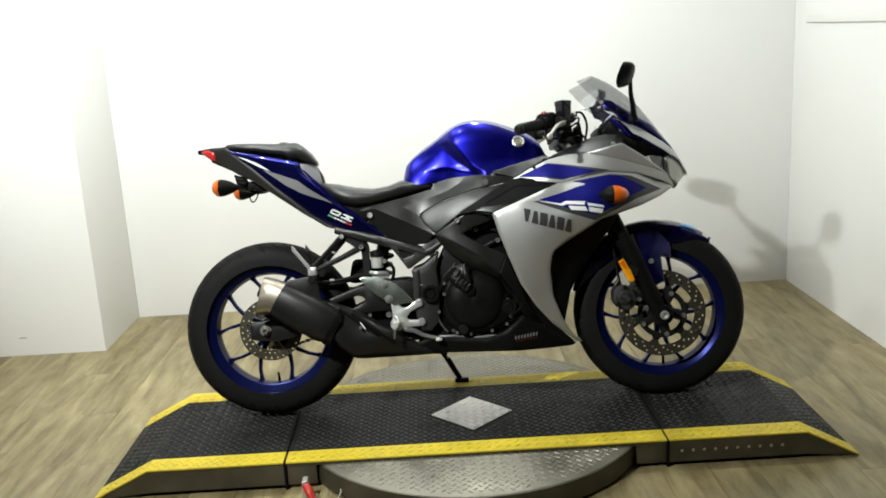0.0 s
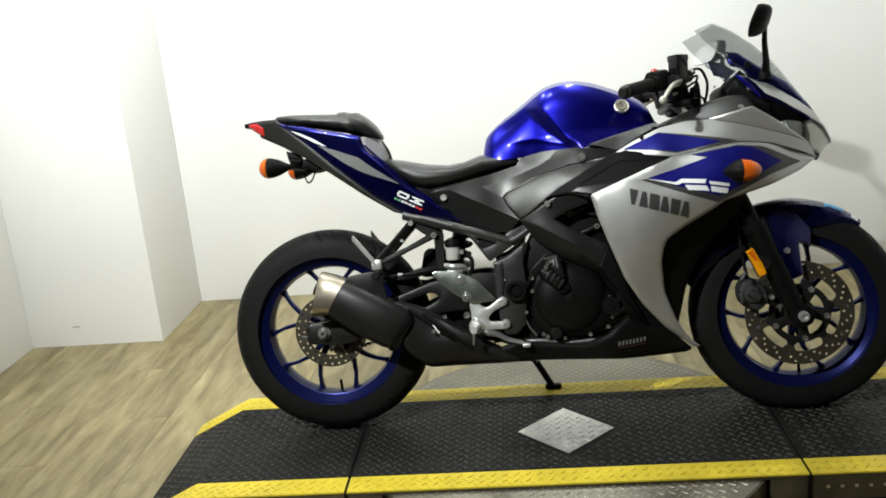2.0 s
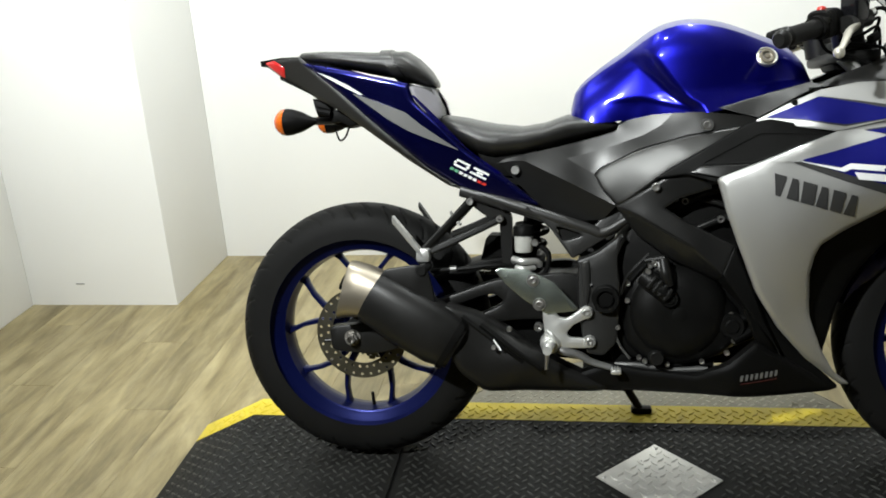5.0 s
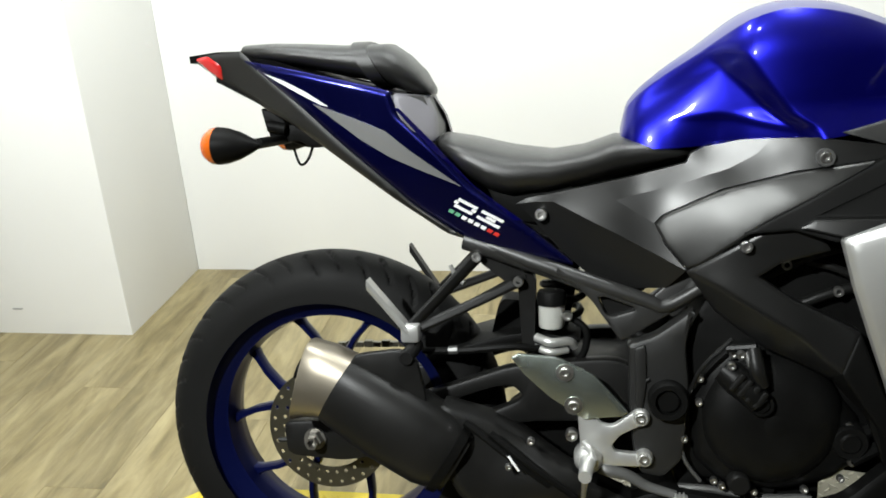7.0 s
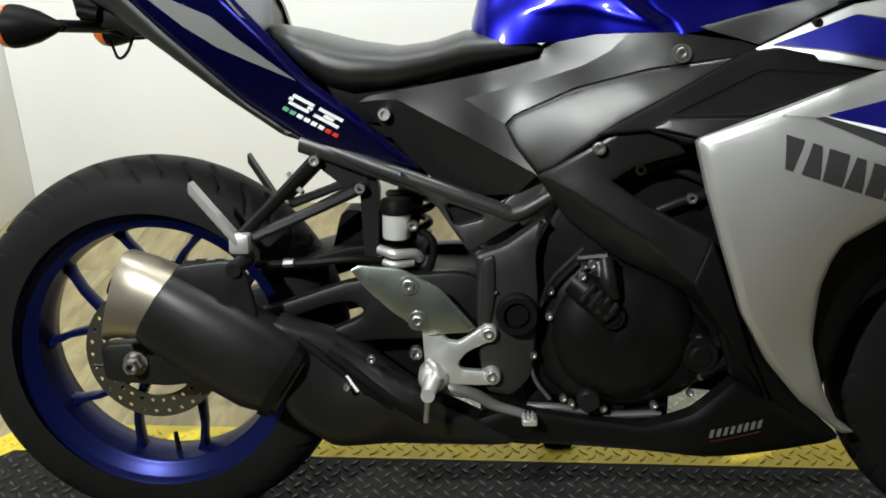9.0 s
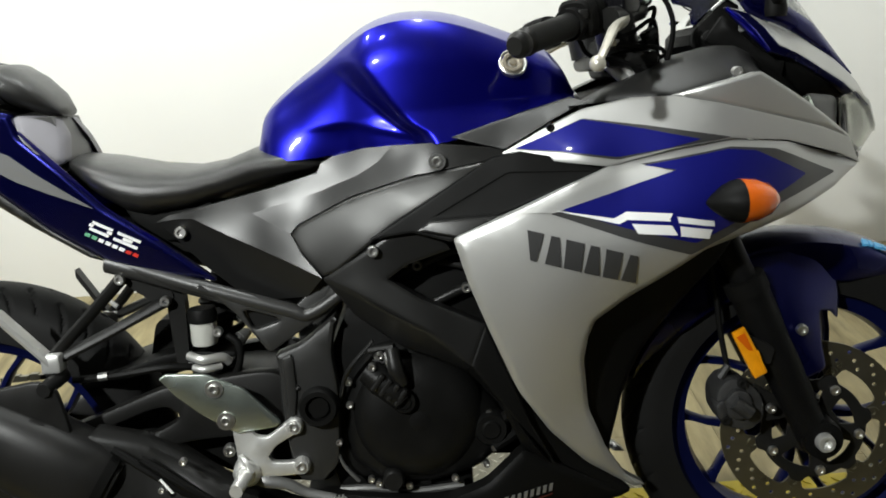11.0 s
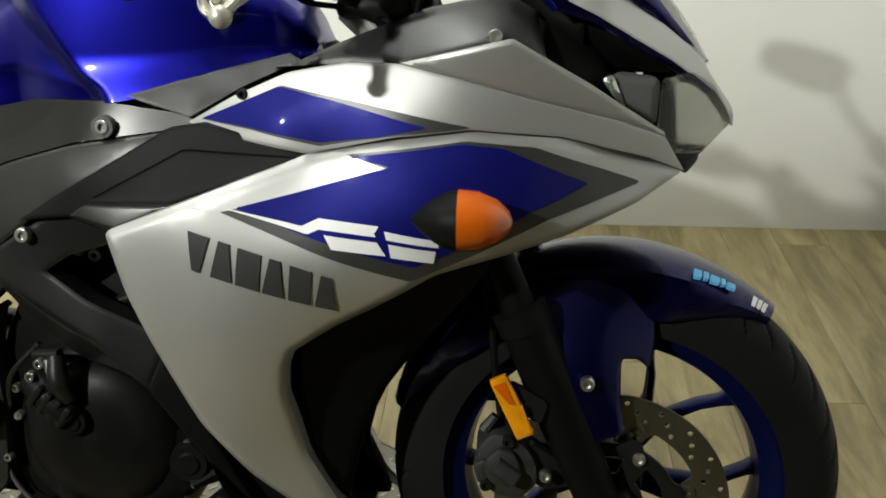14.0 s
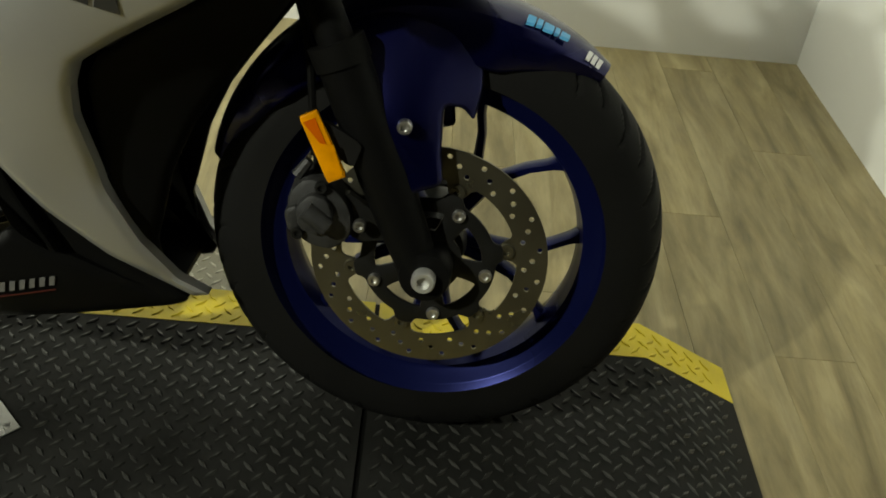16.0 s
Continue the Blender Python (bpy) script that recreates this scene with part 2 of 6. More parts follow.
def inside(p, loop):
    x, y, hit = p[0], p[1], False
    for a, b in zip(loop, loop[1:] + loop[:1]):
        if (a[1] > y) != (b[1] > y) and x < (b[0] - a[0]) * (y - a[1]) / (b[1] - a[1]) + a[0]:
            hit = not hit
    return hit


def edge_gap(p, arr, nxt):
    """The distance of a point from a closed outline."""
    d = nxt - arr
    w = np.array(p) - arr
    s = np.clip((w * d).sum(1) / ((d * d).sum(1) + 1e-12), 0, 1)
    return float(np.sqrt((((w - s[:, None] * d)) ** 2).sum(1).min()))


def field(knots):
    """A smooth height over the x-z plane through knots (x, z, height)."""
    k = np.array(knots, float)
    if len(k) < 4:
        if len(k) == 1:
            return lambda x, z: k[0, 2]
        a = np.linalg.lstsq(np.c_[k[:, :2], np.ones(len(k))], k[:, 2], rcond=None)[0]
        return lambda x, z: float(a[0] * x + a[1] * z + a[2])

    def kern(r2):
        return np.where(r2 > 1e-12, 0.5 * r2 * np.log(r2 + 1e-12), 0.0)

    n = len(k)
    r2 = ((k[:, None, :2] - k[None, :, :2]) ** 2).sum(-1)
    poly = np.c_[np.ones(n), k[:, :2]]
    full = np.block([[kern(r2) + 1e-4 * np.eye(n), poly], [poly.T, np.zeros((3, 3))]])
    w = np.linalg.solve(full, np.r_[k[:, 2], 0, 0, 0])
    return lambda x, z: float(kern(((k[:, :2] - (x, z)) ** 2).sum(1)) @ w[:n] + w[n] + w[n + 1] * x + w[n + 2] * z)


def meshed(loop, holes, step, edge=0.0):
    """Triangles that fill an outline, with holes."""
    from mathutils.geometry import delaunay_2d_cdt
    pts, edges = [], []
    for lp in (loop, *holes):
        first = len(pts)
        pts += [Vector((p[0], p[1])) for p in lp]
        edges += [(first + i, first + (i + 1) % len(lp)) for i in range(len(lp))]
    arr = np.array([p[:] for p in pts])
    ends = arr[[b for _, b in edges]]
    if edge:
        n = len(loop)
        turn = 1 if sum(loop[i - 1].x * loop[i].y - loop[i].x * loop[i - 1].y for i in range(n)) > 0 else -1
        for d in (0.35 * edge, 0.7 * edge, edge):
            for i in range(n):
                way = (loop[(i + 1) % n] - loop[i - 1]).normalized()
                p = loop[i] + turn * d * Vector((-way.y, way.x))
                if inside(p, loop) and edge_gap(p[:], arr, ends) > 0.92 * d:
                    pts.append(p)
    if step:
        lo, hi = arr.min(0), arr.max(0)
        row = 0
        z = lo[1] + step / 2
        while z < hi[1]:
            x = lo[0] + step * (0.25 + 0.5 * (row % 2))
            while x < hi[0]:
                if inside((x, z), loop) and not any(inside((x, z), h) for h in holes) and edge_gap((x, z), arr, ends) > edge + 0.45 * step:
                    pts.append(Vector((x, z)))
                x += step
            z += step * 0.87
            row += 1
    verts, _, faces, *_ = delaunay_2d_cdt(pts, edges, [], 0, 1e-6)
    keep = []
    for f in faces:
        c = sum((verts[i] for i in f), Vector((0, 0))) / len(f)
        if inside(c, loop) and not any(inside(c, h) for h in holes):
            keep.append(f)
    return verts, keep


def sheet(outline, knots, step=0.009, edge=0.012, drop=0.006, thick=0.012, cut=0.12, times=2, bulge=0.0, lift=0.0, base=None):
    """A moulded panel on the machine's right side: an outline in x and z, its distance from the midplane, rolled edges and a return."""
    loop = even(rounded(outline, cut, times), step)
    arr = np.array([p[:] for p in loop])
    nxt = np.roll(arr, -1, 0)
    height = base or field(knots)

    def surface(x, z):
        d = edge_gap((x, z), arr, nxt)
        roll = max(0.0, 1 - d / edge) if edge else 0
        return height(x, z) + lift - drop * roll * roll + bulge * min(1.0, d / 0.05) * (2 - min(1.0, d / 0.05))

    verts, faces = meshed(loop, (), step, edge if drop else 0.0)
    bm = bmesh.new()
    top = [bm.verts.new((v.x, -surface(v.x, v.y), v.y)) for v in verts]
    for f in faces:
        bm.faces.new([top[i] for i in f])
    bm.normal_update()
    if sum(f.normal.y for f in bm.faces) > 0:
        bmesh.ops.reverse_faces(bm, faces=bm.faces)
    rim = [e for e in bm.edges if e.is_boundary]
    out = bmesh.ops.extrude_edge_only(bm, edges=rim)
    for v in out["geom"]:
        if isinstance(v, bmesh.types.BMVert):
            v.co.y += thick
    return bm, surface


def decal(outline, surface, step=0.012, lift=0.0014, cut=0.03, times=1):
    bm, _ = sheet(outline, None, step=step, edge=0, drop=0, thick=0.001, cut=cut, times=times, lift=lift, base=surface)
    return bm


def plate(outline, y0, y1, holes=(), step=0.0, cut=0.12, times=2, bevel=0.0):
    """A flat plate between two depths, with holes through it."""
    loop = rounded(outline, cut, times) if times else [Vector(p) for p in outline]
    verts, faces = meshed(loop, holes, step)
    bm = bmesh.new()
    a = [bm.verts.new((v.x, y0, v.y)) for v in verts]
    for f in faces:
        bm.faces.new([a[i] for i in f])
    bm.normal_update()
    if sum(f.normal.y for f in bm.faces) * (y1 - y0) > 0:
        bmesh.ops.reverse_faces(bm, faces=bm.faces)
    ex = bmesh.ops.extrude_face_region(bm, geom=bm.faces[:])
    for v in ex["geom"]:
        if isinstance(v, bmesh.types.BMVert):
            v.co.y = y1
    bmesh.ops.recalc_face_normals(bm, faces=bm.faces)
    if bevel:
        sharp = [e for e in bm.edges if len(e.link_faces) == 2 and e.calc_face_angle(0) > 1.2 and abs(e.verts[0].co.y - e.verts[1].co.y) < 1e-6]
        bmesh.ops.bevel(bm, geom=sharp, offset=bevel, segments=2, affect="EDGES", profile=0.5)
    return bm


def circle(x, z, r, n=10, turn=0.0):
    return [Vector((x + r * math.cos(turn + k * math.tau / n), z + r * math.sin(turn + k * math.tau / n))) for k in range(n)]


def loft(rings, caps=True):
    bm = bmesh.new()
    rows = [[bm.verts.new(p) for p in ring] for ring in rings]
    for a, b in zip(rows, rows[1:]):
        n = len(a)
        for i in range(n):
            bm.faces.new((a[i], a[(i + 1) % n], b[(i + 1) % n], b[i]))
    if caps:
        bm.faces.new(rows[0][::-1])
        bm.faces.new(rows[-1])
    bmesh.ops.recalc_face_normals(bm, faces=bm.faces)
    return bm


def smooth_path(points, per=6):
    pts = [Vector(p) for p in points]
    ext = [2 * pts[0] - pts[1], *pts, 2 * pts[-1] - pts[-2]]
    out = []
    for a, b, c, d in zip(ext, ext[1:], ext[2:], ext[3:]):
        for k in range(per):
            s = k / per
            out.append(0.5 * (2 * b + (c - a) * s + (2 * a - 5 * b + 4 * c - d) * s * s + (3 * b - a - 3 * c + d) * s ** 3))
    return out + [pts[-1]]


def tube(points, radius, sides=12, bend=True, flat=1.0):
    """A round bar along points; radius may be a list, spread along it."""
    path = smooth_path(points) if bend and len(points) > 2 else [Vector(p) for p in points]
    radii = radius if isinstance(radius, (list, tuple)) else [radius]
    rings, n, side = [], len(path), None
    for i, p in enumerate(path):
        way = (path[min(i + 1, n - 1)] - path[max(i - 1, 0)]).normalized()
        if side is None:
            side = way.orthogonal().normalized()
        side = (side - way * side.dot(way)).normalized()
        up = way.cross(side)
        s = i / max(1, n - 1) * (len(radii) - 1)
        k = min(int(s), len(radii) - 2) if len(radii) > 1 else 0
        r = radii[k] + (radii[k + 1] - radii[k]) * (s - k) if len(radii) > 1 else radii[0]
        rings.append([p + r * (side * math.cos(t * math.tau / sides) + flat * up * math.sin(t * math.tau / sides)) for t in range(sides)])
    return loft(rings)


def lathe(profile, seg, cx=0.0, cy=0.0, cz=0.0, axis="Y", closed=False):
    """Turns a profile of (radius, along) about an axis through a point."""
    bm = bmesh.new()
    rows = []
    for r, a in profile:
        if r < 1e-6:
            rows.append([bm.verts.new((cx, cy + a, cz) if axis == "Y" else (cx, cy, cz + a))])
            continue
        ring = []
        for k in range(seg):
            c, s = math.cos(k * math.tau / seg), math.sin(k * math.tau / seg)
            ring.append(bm.verts.new((cx + r * c, cy + a, cz + r * s) if axis == "Y" else (cx + r * c, cy + r * s, cz + a)))
        rows.append(ring)
    pairs = list(zip(rows, rows[1:])) + ([(rows[-1], rows[0])] if closed else [])
    for a, b in pairs:
        for i in range(seg):
            j = (i + 1) % seg
            ring = [a[i % len(a)], a[j % len(a)], b[j % len(b)], b[i % len(b)]]
            ring = [v for n, v in enumerate(ring) if v not in ring[:n]]
            if len(ring) > 2:
                bm.faces.new(ring)
    bmesh.ops.recalc_face_normals(bm, faces=bm.faces)
    return bm


def bolt(x, w, z, r, parent, mat=None, name="bolt", h=0.006):
    """A socket-head bolt that faces the machine's right side."""
    s = 0.5 * r
    bm = lathe([(0, 0.35 * h), (s, 0.35 * h), (s, h), (0.85 * r, h), (r, 0.7 * h), (r, -0.004), (0, -0.004)], 12, x, 0, z)
    bmesh.ops.scale(bm, vec=(1, -1, 1), verts=bm.verts)
    bmesh.ops.reverse_faces(bm, faces=bm.faces)
    bmesh.ops.translate(bm, vec=(0, -w, 0), verts=bm.verts)
    return part(name, bm, mat or CHROME, parent)


def join(bms):
    out = bmesh.new()
    for bm in bms:
        me = bpy.data.meshes.new("piece")
        bm.to_mesh(me)
        bm.free()
        out.from_mesh(me)
        bpy.data.meshes.remove(me)
    return out


# ---- the room ----
BACK, EAST, WEST = 1.72, 2.48, -1.60
OUT_W, OUT_E, OUT_S, MOUTH = -4.2, 5.0, -7.0, -1.1
floor = tagged(part("floor", box(OUT_W - 0.1, OUT_E + 0.1, OUT_S - 0.1, BACK + 0.1, -0.12, -0.006), SUBFLOOR), "pale brown wood-look plank floor of a showroom bay", "floor", kind="structure")
tagged(part("wall_north", box(-1.0, EAST + 0.15, BACK, BACK + 0.15, -0.006, CEIL, 0.004), WALL), "plain off-white painted wall behind the motorcycle", "wall", kind="structure")
tagged(part("wall_pillar", box(WEST - 0.15, -1.0, 1.195, BACK + 0.15, -0.006, CEIL, 0.006), WALL), "off-white painted projecting corner of the wall", "wall", kind="structure")
tagged(part("wall_east", box(EAST, EAST + 0.15, MOUTH, BACK, -0.006, CEIL, 0.004), WALL), "off-white painted side wall with soft shadows", "wall", kind="structure")
tagged(part("wall_west", box(WEST - 0.15, WEST, MOUTH, 1.195, -0.006, CEIL, 0.004), WALL), "off-white painted side wall", "wall", kind="structure")
# unseen walls added outside the bay; their dark tone limits fill light and reflections
tagged(part("wall_shop_east", box(EAST + 0.15, OUT_E, MOUTH, MOUTH + 0.15, -0.006, CEIL), UNSEENWALL), "unseen dark wall added outside the bay", "wall", kind="structure")
tagged(part("wall_shop_west", box(OUT_W, WEST - 0.15, MOUTH, MOUTH + 0.15, -0.006, CEIL), UNSEENWALL), "unseen dark wall added outside the bay", "wall", kind="structure")
tagged(part("wall_shop_side_east", box(OUT_E, OUT_E + 0.15, OUT_S, MOUTH + 0.15, -0.006, CEIL), UNSEENWALL), "unseen dark side wall added outside the bay", "wall", kind="structure")
tagged(part("wall_shop_side_west", box(OUT_W - 0.15, OUT_W, OUT_S, MOUTH + 0.15, -0.006, CEIL), UNSEENWALL), "unseen dark side wall added outside the bay", "wall", kind="structure")
tagged(part("wall_south", box(OUT_W - 0.15, OUT_E + 0.15, OUT_S - 0.15, OUT_S, -0.006, CEIL), UNSEENWALL), "unseen dark wall added behind the camera", "wall", kind="structure")
tagged(part("ceiling", box(OUT_W - 0.15, OUT_E + 0.15, OUT_S - 0.15, BACK + 0.15, CEIL, CEIL + 0.12), CEILING), "painted ceiling", "ceiling", kind="structure")
pillar_mark = box(-1.4, -1.365, 1.1925, 1.1955, 0.087, 0.090)
part("scuff_mark", pillar_mark, GREYDECAL, bpy.data.objects["wall_pillar"], "small grey scuff")
tagged(part("trim", box(EAST - 0.014, EAST, MOUTH, 1.56, 1.345, 1.445, 0.004), WALL), "white painted ledge along the side wall", "ledge", kind="structure")

for lx, ly, size, watts in DOWNLIGHTS:
    light = tagged(new("ceiling_downlight"), "round recessed ceiling downlight, switched on", "ceiling light", group="ceiling downlights")
    light.location = (lx, ly, CEIL)
    part("trim_ring", lathe([(size / 2 + 0.035, 0), (size / 2 + 0.03, -0.012), (size / 2 + 0.006, -0.016), (size / 2 + 0.006, 0)], 32, axis="Z", closed=True), ALU, light)
    part("diffuser", lathe([(0, -0.004), (size / 2, -0.004), (size / 2, -0.001), (0, -0.001)], 24, axis="Z"), LAMPGLASS, light)

# ---- the turntable ----
DX, DY, DR, TOPZ = 0.70, 0.045, 0.60, 0.095


def tread(shape, z, pitch, length, width, high):
    """Raised lozenges in alternating directions, as on checker plate, wherever shape(x, y) holds."""
    verts, faces = [], []
    for i in range(int(-1.3 / pitch * 2), int(2.2 / pitch * 2)):
        for j in range(int(-0.8 / pitch * 2), int(0.9 / pitch * 2)):
            x, y = i * pitch / 2, j * pitch / 2
            if i % 2 != j % 2 or not shape(x, y):
                continue
            a = radians(45 if i % 2 else -45)
            c, s, n = math.cos(a), math.sin(a), len(verts)
            zz = z(x) if callable(z) else z
            for u, v, h in ((-length / 2, 0, 0), (0, -width / 2, 0), (length / 2, 0, 0), (0, width / 2, 0), (-length * 0.36, 0, high), (0, -width * 0.28, high), (length * 0.36, 0, high), (0, width * 0.28, high)):
                px, py = x + u * c - v * s, y + u * s + v * c
                verts.append((px, py, (z(px) if callable(z) else z) + h))
            faces += [(n + 4, n + 5, n + 6, n + 7)] + [(n + k, n + (k + 1) % 4, n + 4 + (k + 1) % 4, n + 4 + k) for k in range(4)]
    bm = bmesh.new()
    vs = [bm.verts.new(v) for v in verts]
    for f in faces:
        bm.faces.new([vs[i] for i in f])
    return bm


turntable = tagged(new("turntable"), "round checker-plate steel turntable lying on the floor", "turntable")
turntable.location = (DX, DY, 0)
part("disc", lathe([(0, 0.012), (DR - 0.006, 0.012), (DR - 0.006, 0.0785), (DR - 0.008, 0.08), (0, 0.08)], 128, axis="Z"), STEEL, turntable, "worn silver checker-plate disc")
part("rim_band", lathe([(DR - 0.006, 0.010), (DR, 0.012), (DR + 0.001, 0.045), (DR, 0.077), (DR - 0.005, 0.079)], 128, axis="Z", closed=True), EDGE, turntable, "dull brownish metal rim")
part("foot_ring", lathe([(DR - 0.05, 0), (DR - 0.02, 0), (DR - 0.02, 0.012), (DR - 0.05, 0.012)], 96, axis="Z", closed=True), SUBFLOOR, turntable)
marks = tread(lambda x, y: x * x + y * y < (DR - 0.025) ** 2 and (y < -0.335 + 0.005 or y > 0.29), 0.0799, 0.0315, 0.0245, 0.0068, 0.0018)
tagged(part("tread_pattern", marks, STEELMARK, turntable), kind="stuff")
pull = new("pull_pin")
tagged(pull, "red-handled locking pin on a wire beside the turntable", "locking pin")
pull.location = (0.180, -0.40, 0)
part("handle", tube([(-0.018, 0.015, 0.062), (-0.004, -0.005, 0.045), (0.012, -0.03, 0.02)], [0.012, 0.014, 0.008], 10), REDPLASTIC, pull, "red plastic grip")
part("wire_loop", tube([(0.012, -0.03, 0.02), (0.05, -0.035, 0.008), (0.085, 0.01, 0.02), (0.09, 0.05, 0.05)], 0.004, 8), CHROME, pull)
part("bracket", box(-0.03, -0.012, 0.012, 0.05, 0.0, 0.075, 0.003), ALU, pull)

# ---- the ramp platform over the turntable ----
Y0, Y1, XL, XBL, XBR, XR = -0.292, 0.338, -0.535, -0.355, 1.765, 1.935
JOINTS = (0.085, 1.315)


def top_z(x):
    if x < XBL:
        return 0.006 + (TOPZ - 0.006) * (x - XL) / (XBL - XL)
    if x > XBR:
        return 0.006 + (TOPZ - 0.006) * (XR - x) / (XR - XBR)
    return TOPZ


def strip(xs, y0, y1, lift, under):
    """A slab that follows the platform's top."""
    rings = [[(x, y0, top_z(x) - under), (x, y1, top_z(x) - under), (x, y1, top_z(x) + lift), (x, y0, top_z(x) + lift)] for x in xs]
    return loft(rings)


platform = tagged(new("display_ramp"), "black checker-plate motorcycle ramp with yellow edge stripes", "ramp")
platform.location = (0, 0, 0)
for n, (a, b, xs) in enumerate(((XL, JOINTS[0] - 0.004, [XL, XBL, JOINTS[0] - 0.004]), (JOINTS[0] + 0.004, JOINTS[1] - 0.004, [JOINTS[0] + 0.004, JOINTS[1] - 0.004]), (JOINTS[1] + 0.004, XR, [JOINTS[1] + 0.004, XBR, XR]))):
    rings = [[(x, Y0 + 0.004, min(0.016, top_z(x) - 0.005)), (x, Y1 - 0.004, min(0.016, top_z(x) - 0.005)), (x, Y1 - 0.004, top_z(x) - 0.003), (x, Y0 + 0.004, top_z(x) - 0.003)] for x in xs] if n != 1 else [[(x, Y0 + 0.004, 0.0802), (x, Y1 - 0.004, 0.0802), (x, Y1 - 0.004, TOPZ - 0.003), (x, Y0 + 0.004, TOPZ - 0.003)] for x in xs]
    section = part("ramp_section" if n != 1 else "centre_section", loft(rings), EDGE, platform, "scuffed metal side" if n != 1 else "")
    if n != 1:
        part("base_runner", box(max(a, XL + 0.05), min(b, XR - 0.05), Y0 + 0.02, Y1 - 0.02, 0.0, 0.018), BLACK, section)
    part("deck_plate", strip(xs, Y0 + 0.078, Y1 - 0.085, 0.0, 0.003), DECK, section)
    part("edge_stripe", strip(xs, Y0, Y0 + 0.078, 0.001, 0.004), YELLOW, section, "yellow painted edge")
    part("edge_stripe", strip(xs, Y1 - 0.085, Y1, 0.001, 0.004), YELLOW, section, "yellow painted edge")
for x in (JOINTS[0], JOINTS[1]):
    part("end_block", box(x + (0.004 if x < 1 else -0.10), x + (0.10 if x < 1 else -0.004), Y0 + 0.006, Y1 - 0.006, 0.014, 0.0802, 0.002), EDGE, platform)
    part("joint_seal", box(x - 0.004, x + 0.004, Y0 - 0.001, Y1, 0.003, TOPZ - 0.004), BLACK, platform)
marks = tread(lambda x, y: XL + 0.02 < x < XR - 0.02 and Y0 + 0.086 < y < Y1 - 0.092 and abs(x - 0.70) + abs(y - 0.005) > 0.158 and min(abs(x - j) for j in JOINTS) > 0.015, top_z, 0.0315, 0.0245, 0.0068, 0.003)
tagged(part("tread_pattern", marks, TREAD, platform), kind="stuff")
marks = tread(lambda x, y: XL + 0.03 < x < XR - 0.03 and (Y0 + 0.008 < y < Y0 + 0.07 or Y1 - 0.077 < y < Y1 - 0.008) and min(abs(x - j) for j in JOINTS) > 0.015, lambda x: top_z(x) + 0.001, 0.0315, 0.0245, 0.0068, 0.0024)
tagged(part("stripe_tread", marks, YELLOW, platform), kind="stuff")
inset = plate([(0.558, 0.0), (0.70, 0.142), (0.842, 0.0), (0.70, -0.142)], 0, 0.0022, times=0)
bmesh.ops.rotate(inset, verts=inset.verts, cent=(0, 0, 0), matrix=Matrix.Rotation(radians(90), 3, "X"))
bmesh.ops.translate(inset, verts=inset.verts, vec=(0, 0.005, TOPZ + 0.0022))
diamond = part("diamond_plate", inset, DIAMOND, platform, "bare silver checker-plate diamond")
marks = tread(lambda x, y: abs(x - 0.70) + abs(y - 0.005) < 0.125, TOPZ + 0.0043, 0.0315, 0.0245, 0.0068, 0.0024)
tagged(part("diamond_tread", marks, DIAMOND, diamond), kind="stuff")
for dx, dy in ((-0.125, 0), (0.125, 0), (0, 0.125), (0, -0.125)):
    part("rivet", lathe([(0, 0.0035), (0.004, 0.003), (0.006, 0), (0, 0)], 10, 0.70 + dx, 0.005 + dy, TOPZ + 0.0044, "Z"), CHROME, diamond)
for x in np.arange(1.36, 1.72, 0.036):
    part("side_stud", lathe([(0, 0.003), (0.004, 0.002), (0.0055, 0), (0, 0)], 8, float(x), 0, 0.055), CHROME, platform).location = (0, Y0 + 0.001, 0)

# ---- the motorcycle, upright about its own ground line, then leant on its stand ----
bike = tagged(new("sport_motorcycle"), "blue and silver sport motorcycle leaning on its side stand", "motorcycle")
bike.matrix_basis = pose(0, 0.095, TOPZ - 0.002, -12.5, 0, 0)
RX, RZ, FX, FZ = 0.010, 0.316, 1.394, 0.300
AXIS = Vector((1.09, 0, 0.93)) - Vector((1.485, 0, 0))
STEER = Matrix.Translation((1.09, 0, 0.93)) @ Matrix.Rotation(radians(-5), 4, AXIS) @ Matrix.Translation((-1.09, 0, -0.93))


def pair(name, bm, mat, label="", parent=None, angle=38):
    """The right-hand part and its mirror image on the left."""
    other = flipped(bm)
    a = part(name, bm, mat, parent or bike, label, angle)
    part(name, other, mat, parent or bike, label, angle)
    return a


def tyre(x, z, radius, width, rim, grooves, full=0.55):
    """A tyre with long and short swept grooves on its shoulders and a bead line above the rim."""
    seg, steps = 720, 34
    bm = bmesh.new()
    rows = []
    half = width / 2
    for k in range(steps + 1):
        a = math.pi * (k / steps)
        y = -half * math.cos(a)
        v = abs(y) / half
        r = rim + (radius - rim) * math.sin(a) ** full
        if 0.945 < v < 0.985:
            r -= 0.002
        row = []
        for s in range(seg):
            t = s * math.tau / seg
            rr = r
            if 0.14 < v < 0.90:
                lane = t * grooves / math.tau + 1.15 * v ** 1.6 + (0.5 if y > 0 else 0.0)
                which, phase = int(lane) % 2, lane % 1.0
                if phase < 0.15 and v > (0.14, 0.40)[which] and v < (0.80, 0.90)[which]:
                    rr -= 0.0045
            row.append(bm.verts.new((x + rr * math.cos(t), y, z + rr * math.sin(t))))
        rows.append(row)
    for a, b in zip(rows, rows[1:]):
        for i in range(seg):
            j = (i + 1) % seg
            bm.faces.new((a[i], a[j], b[j], b[i]))
    bmesh.ops.recalc_face_normals(bm, faces=bm.faces)
    return bm


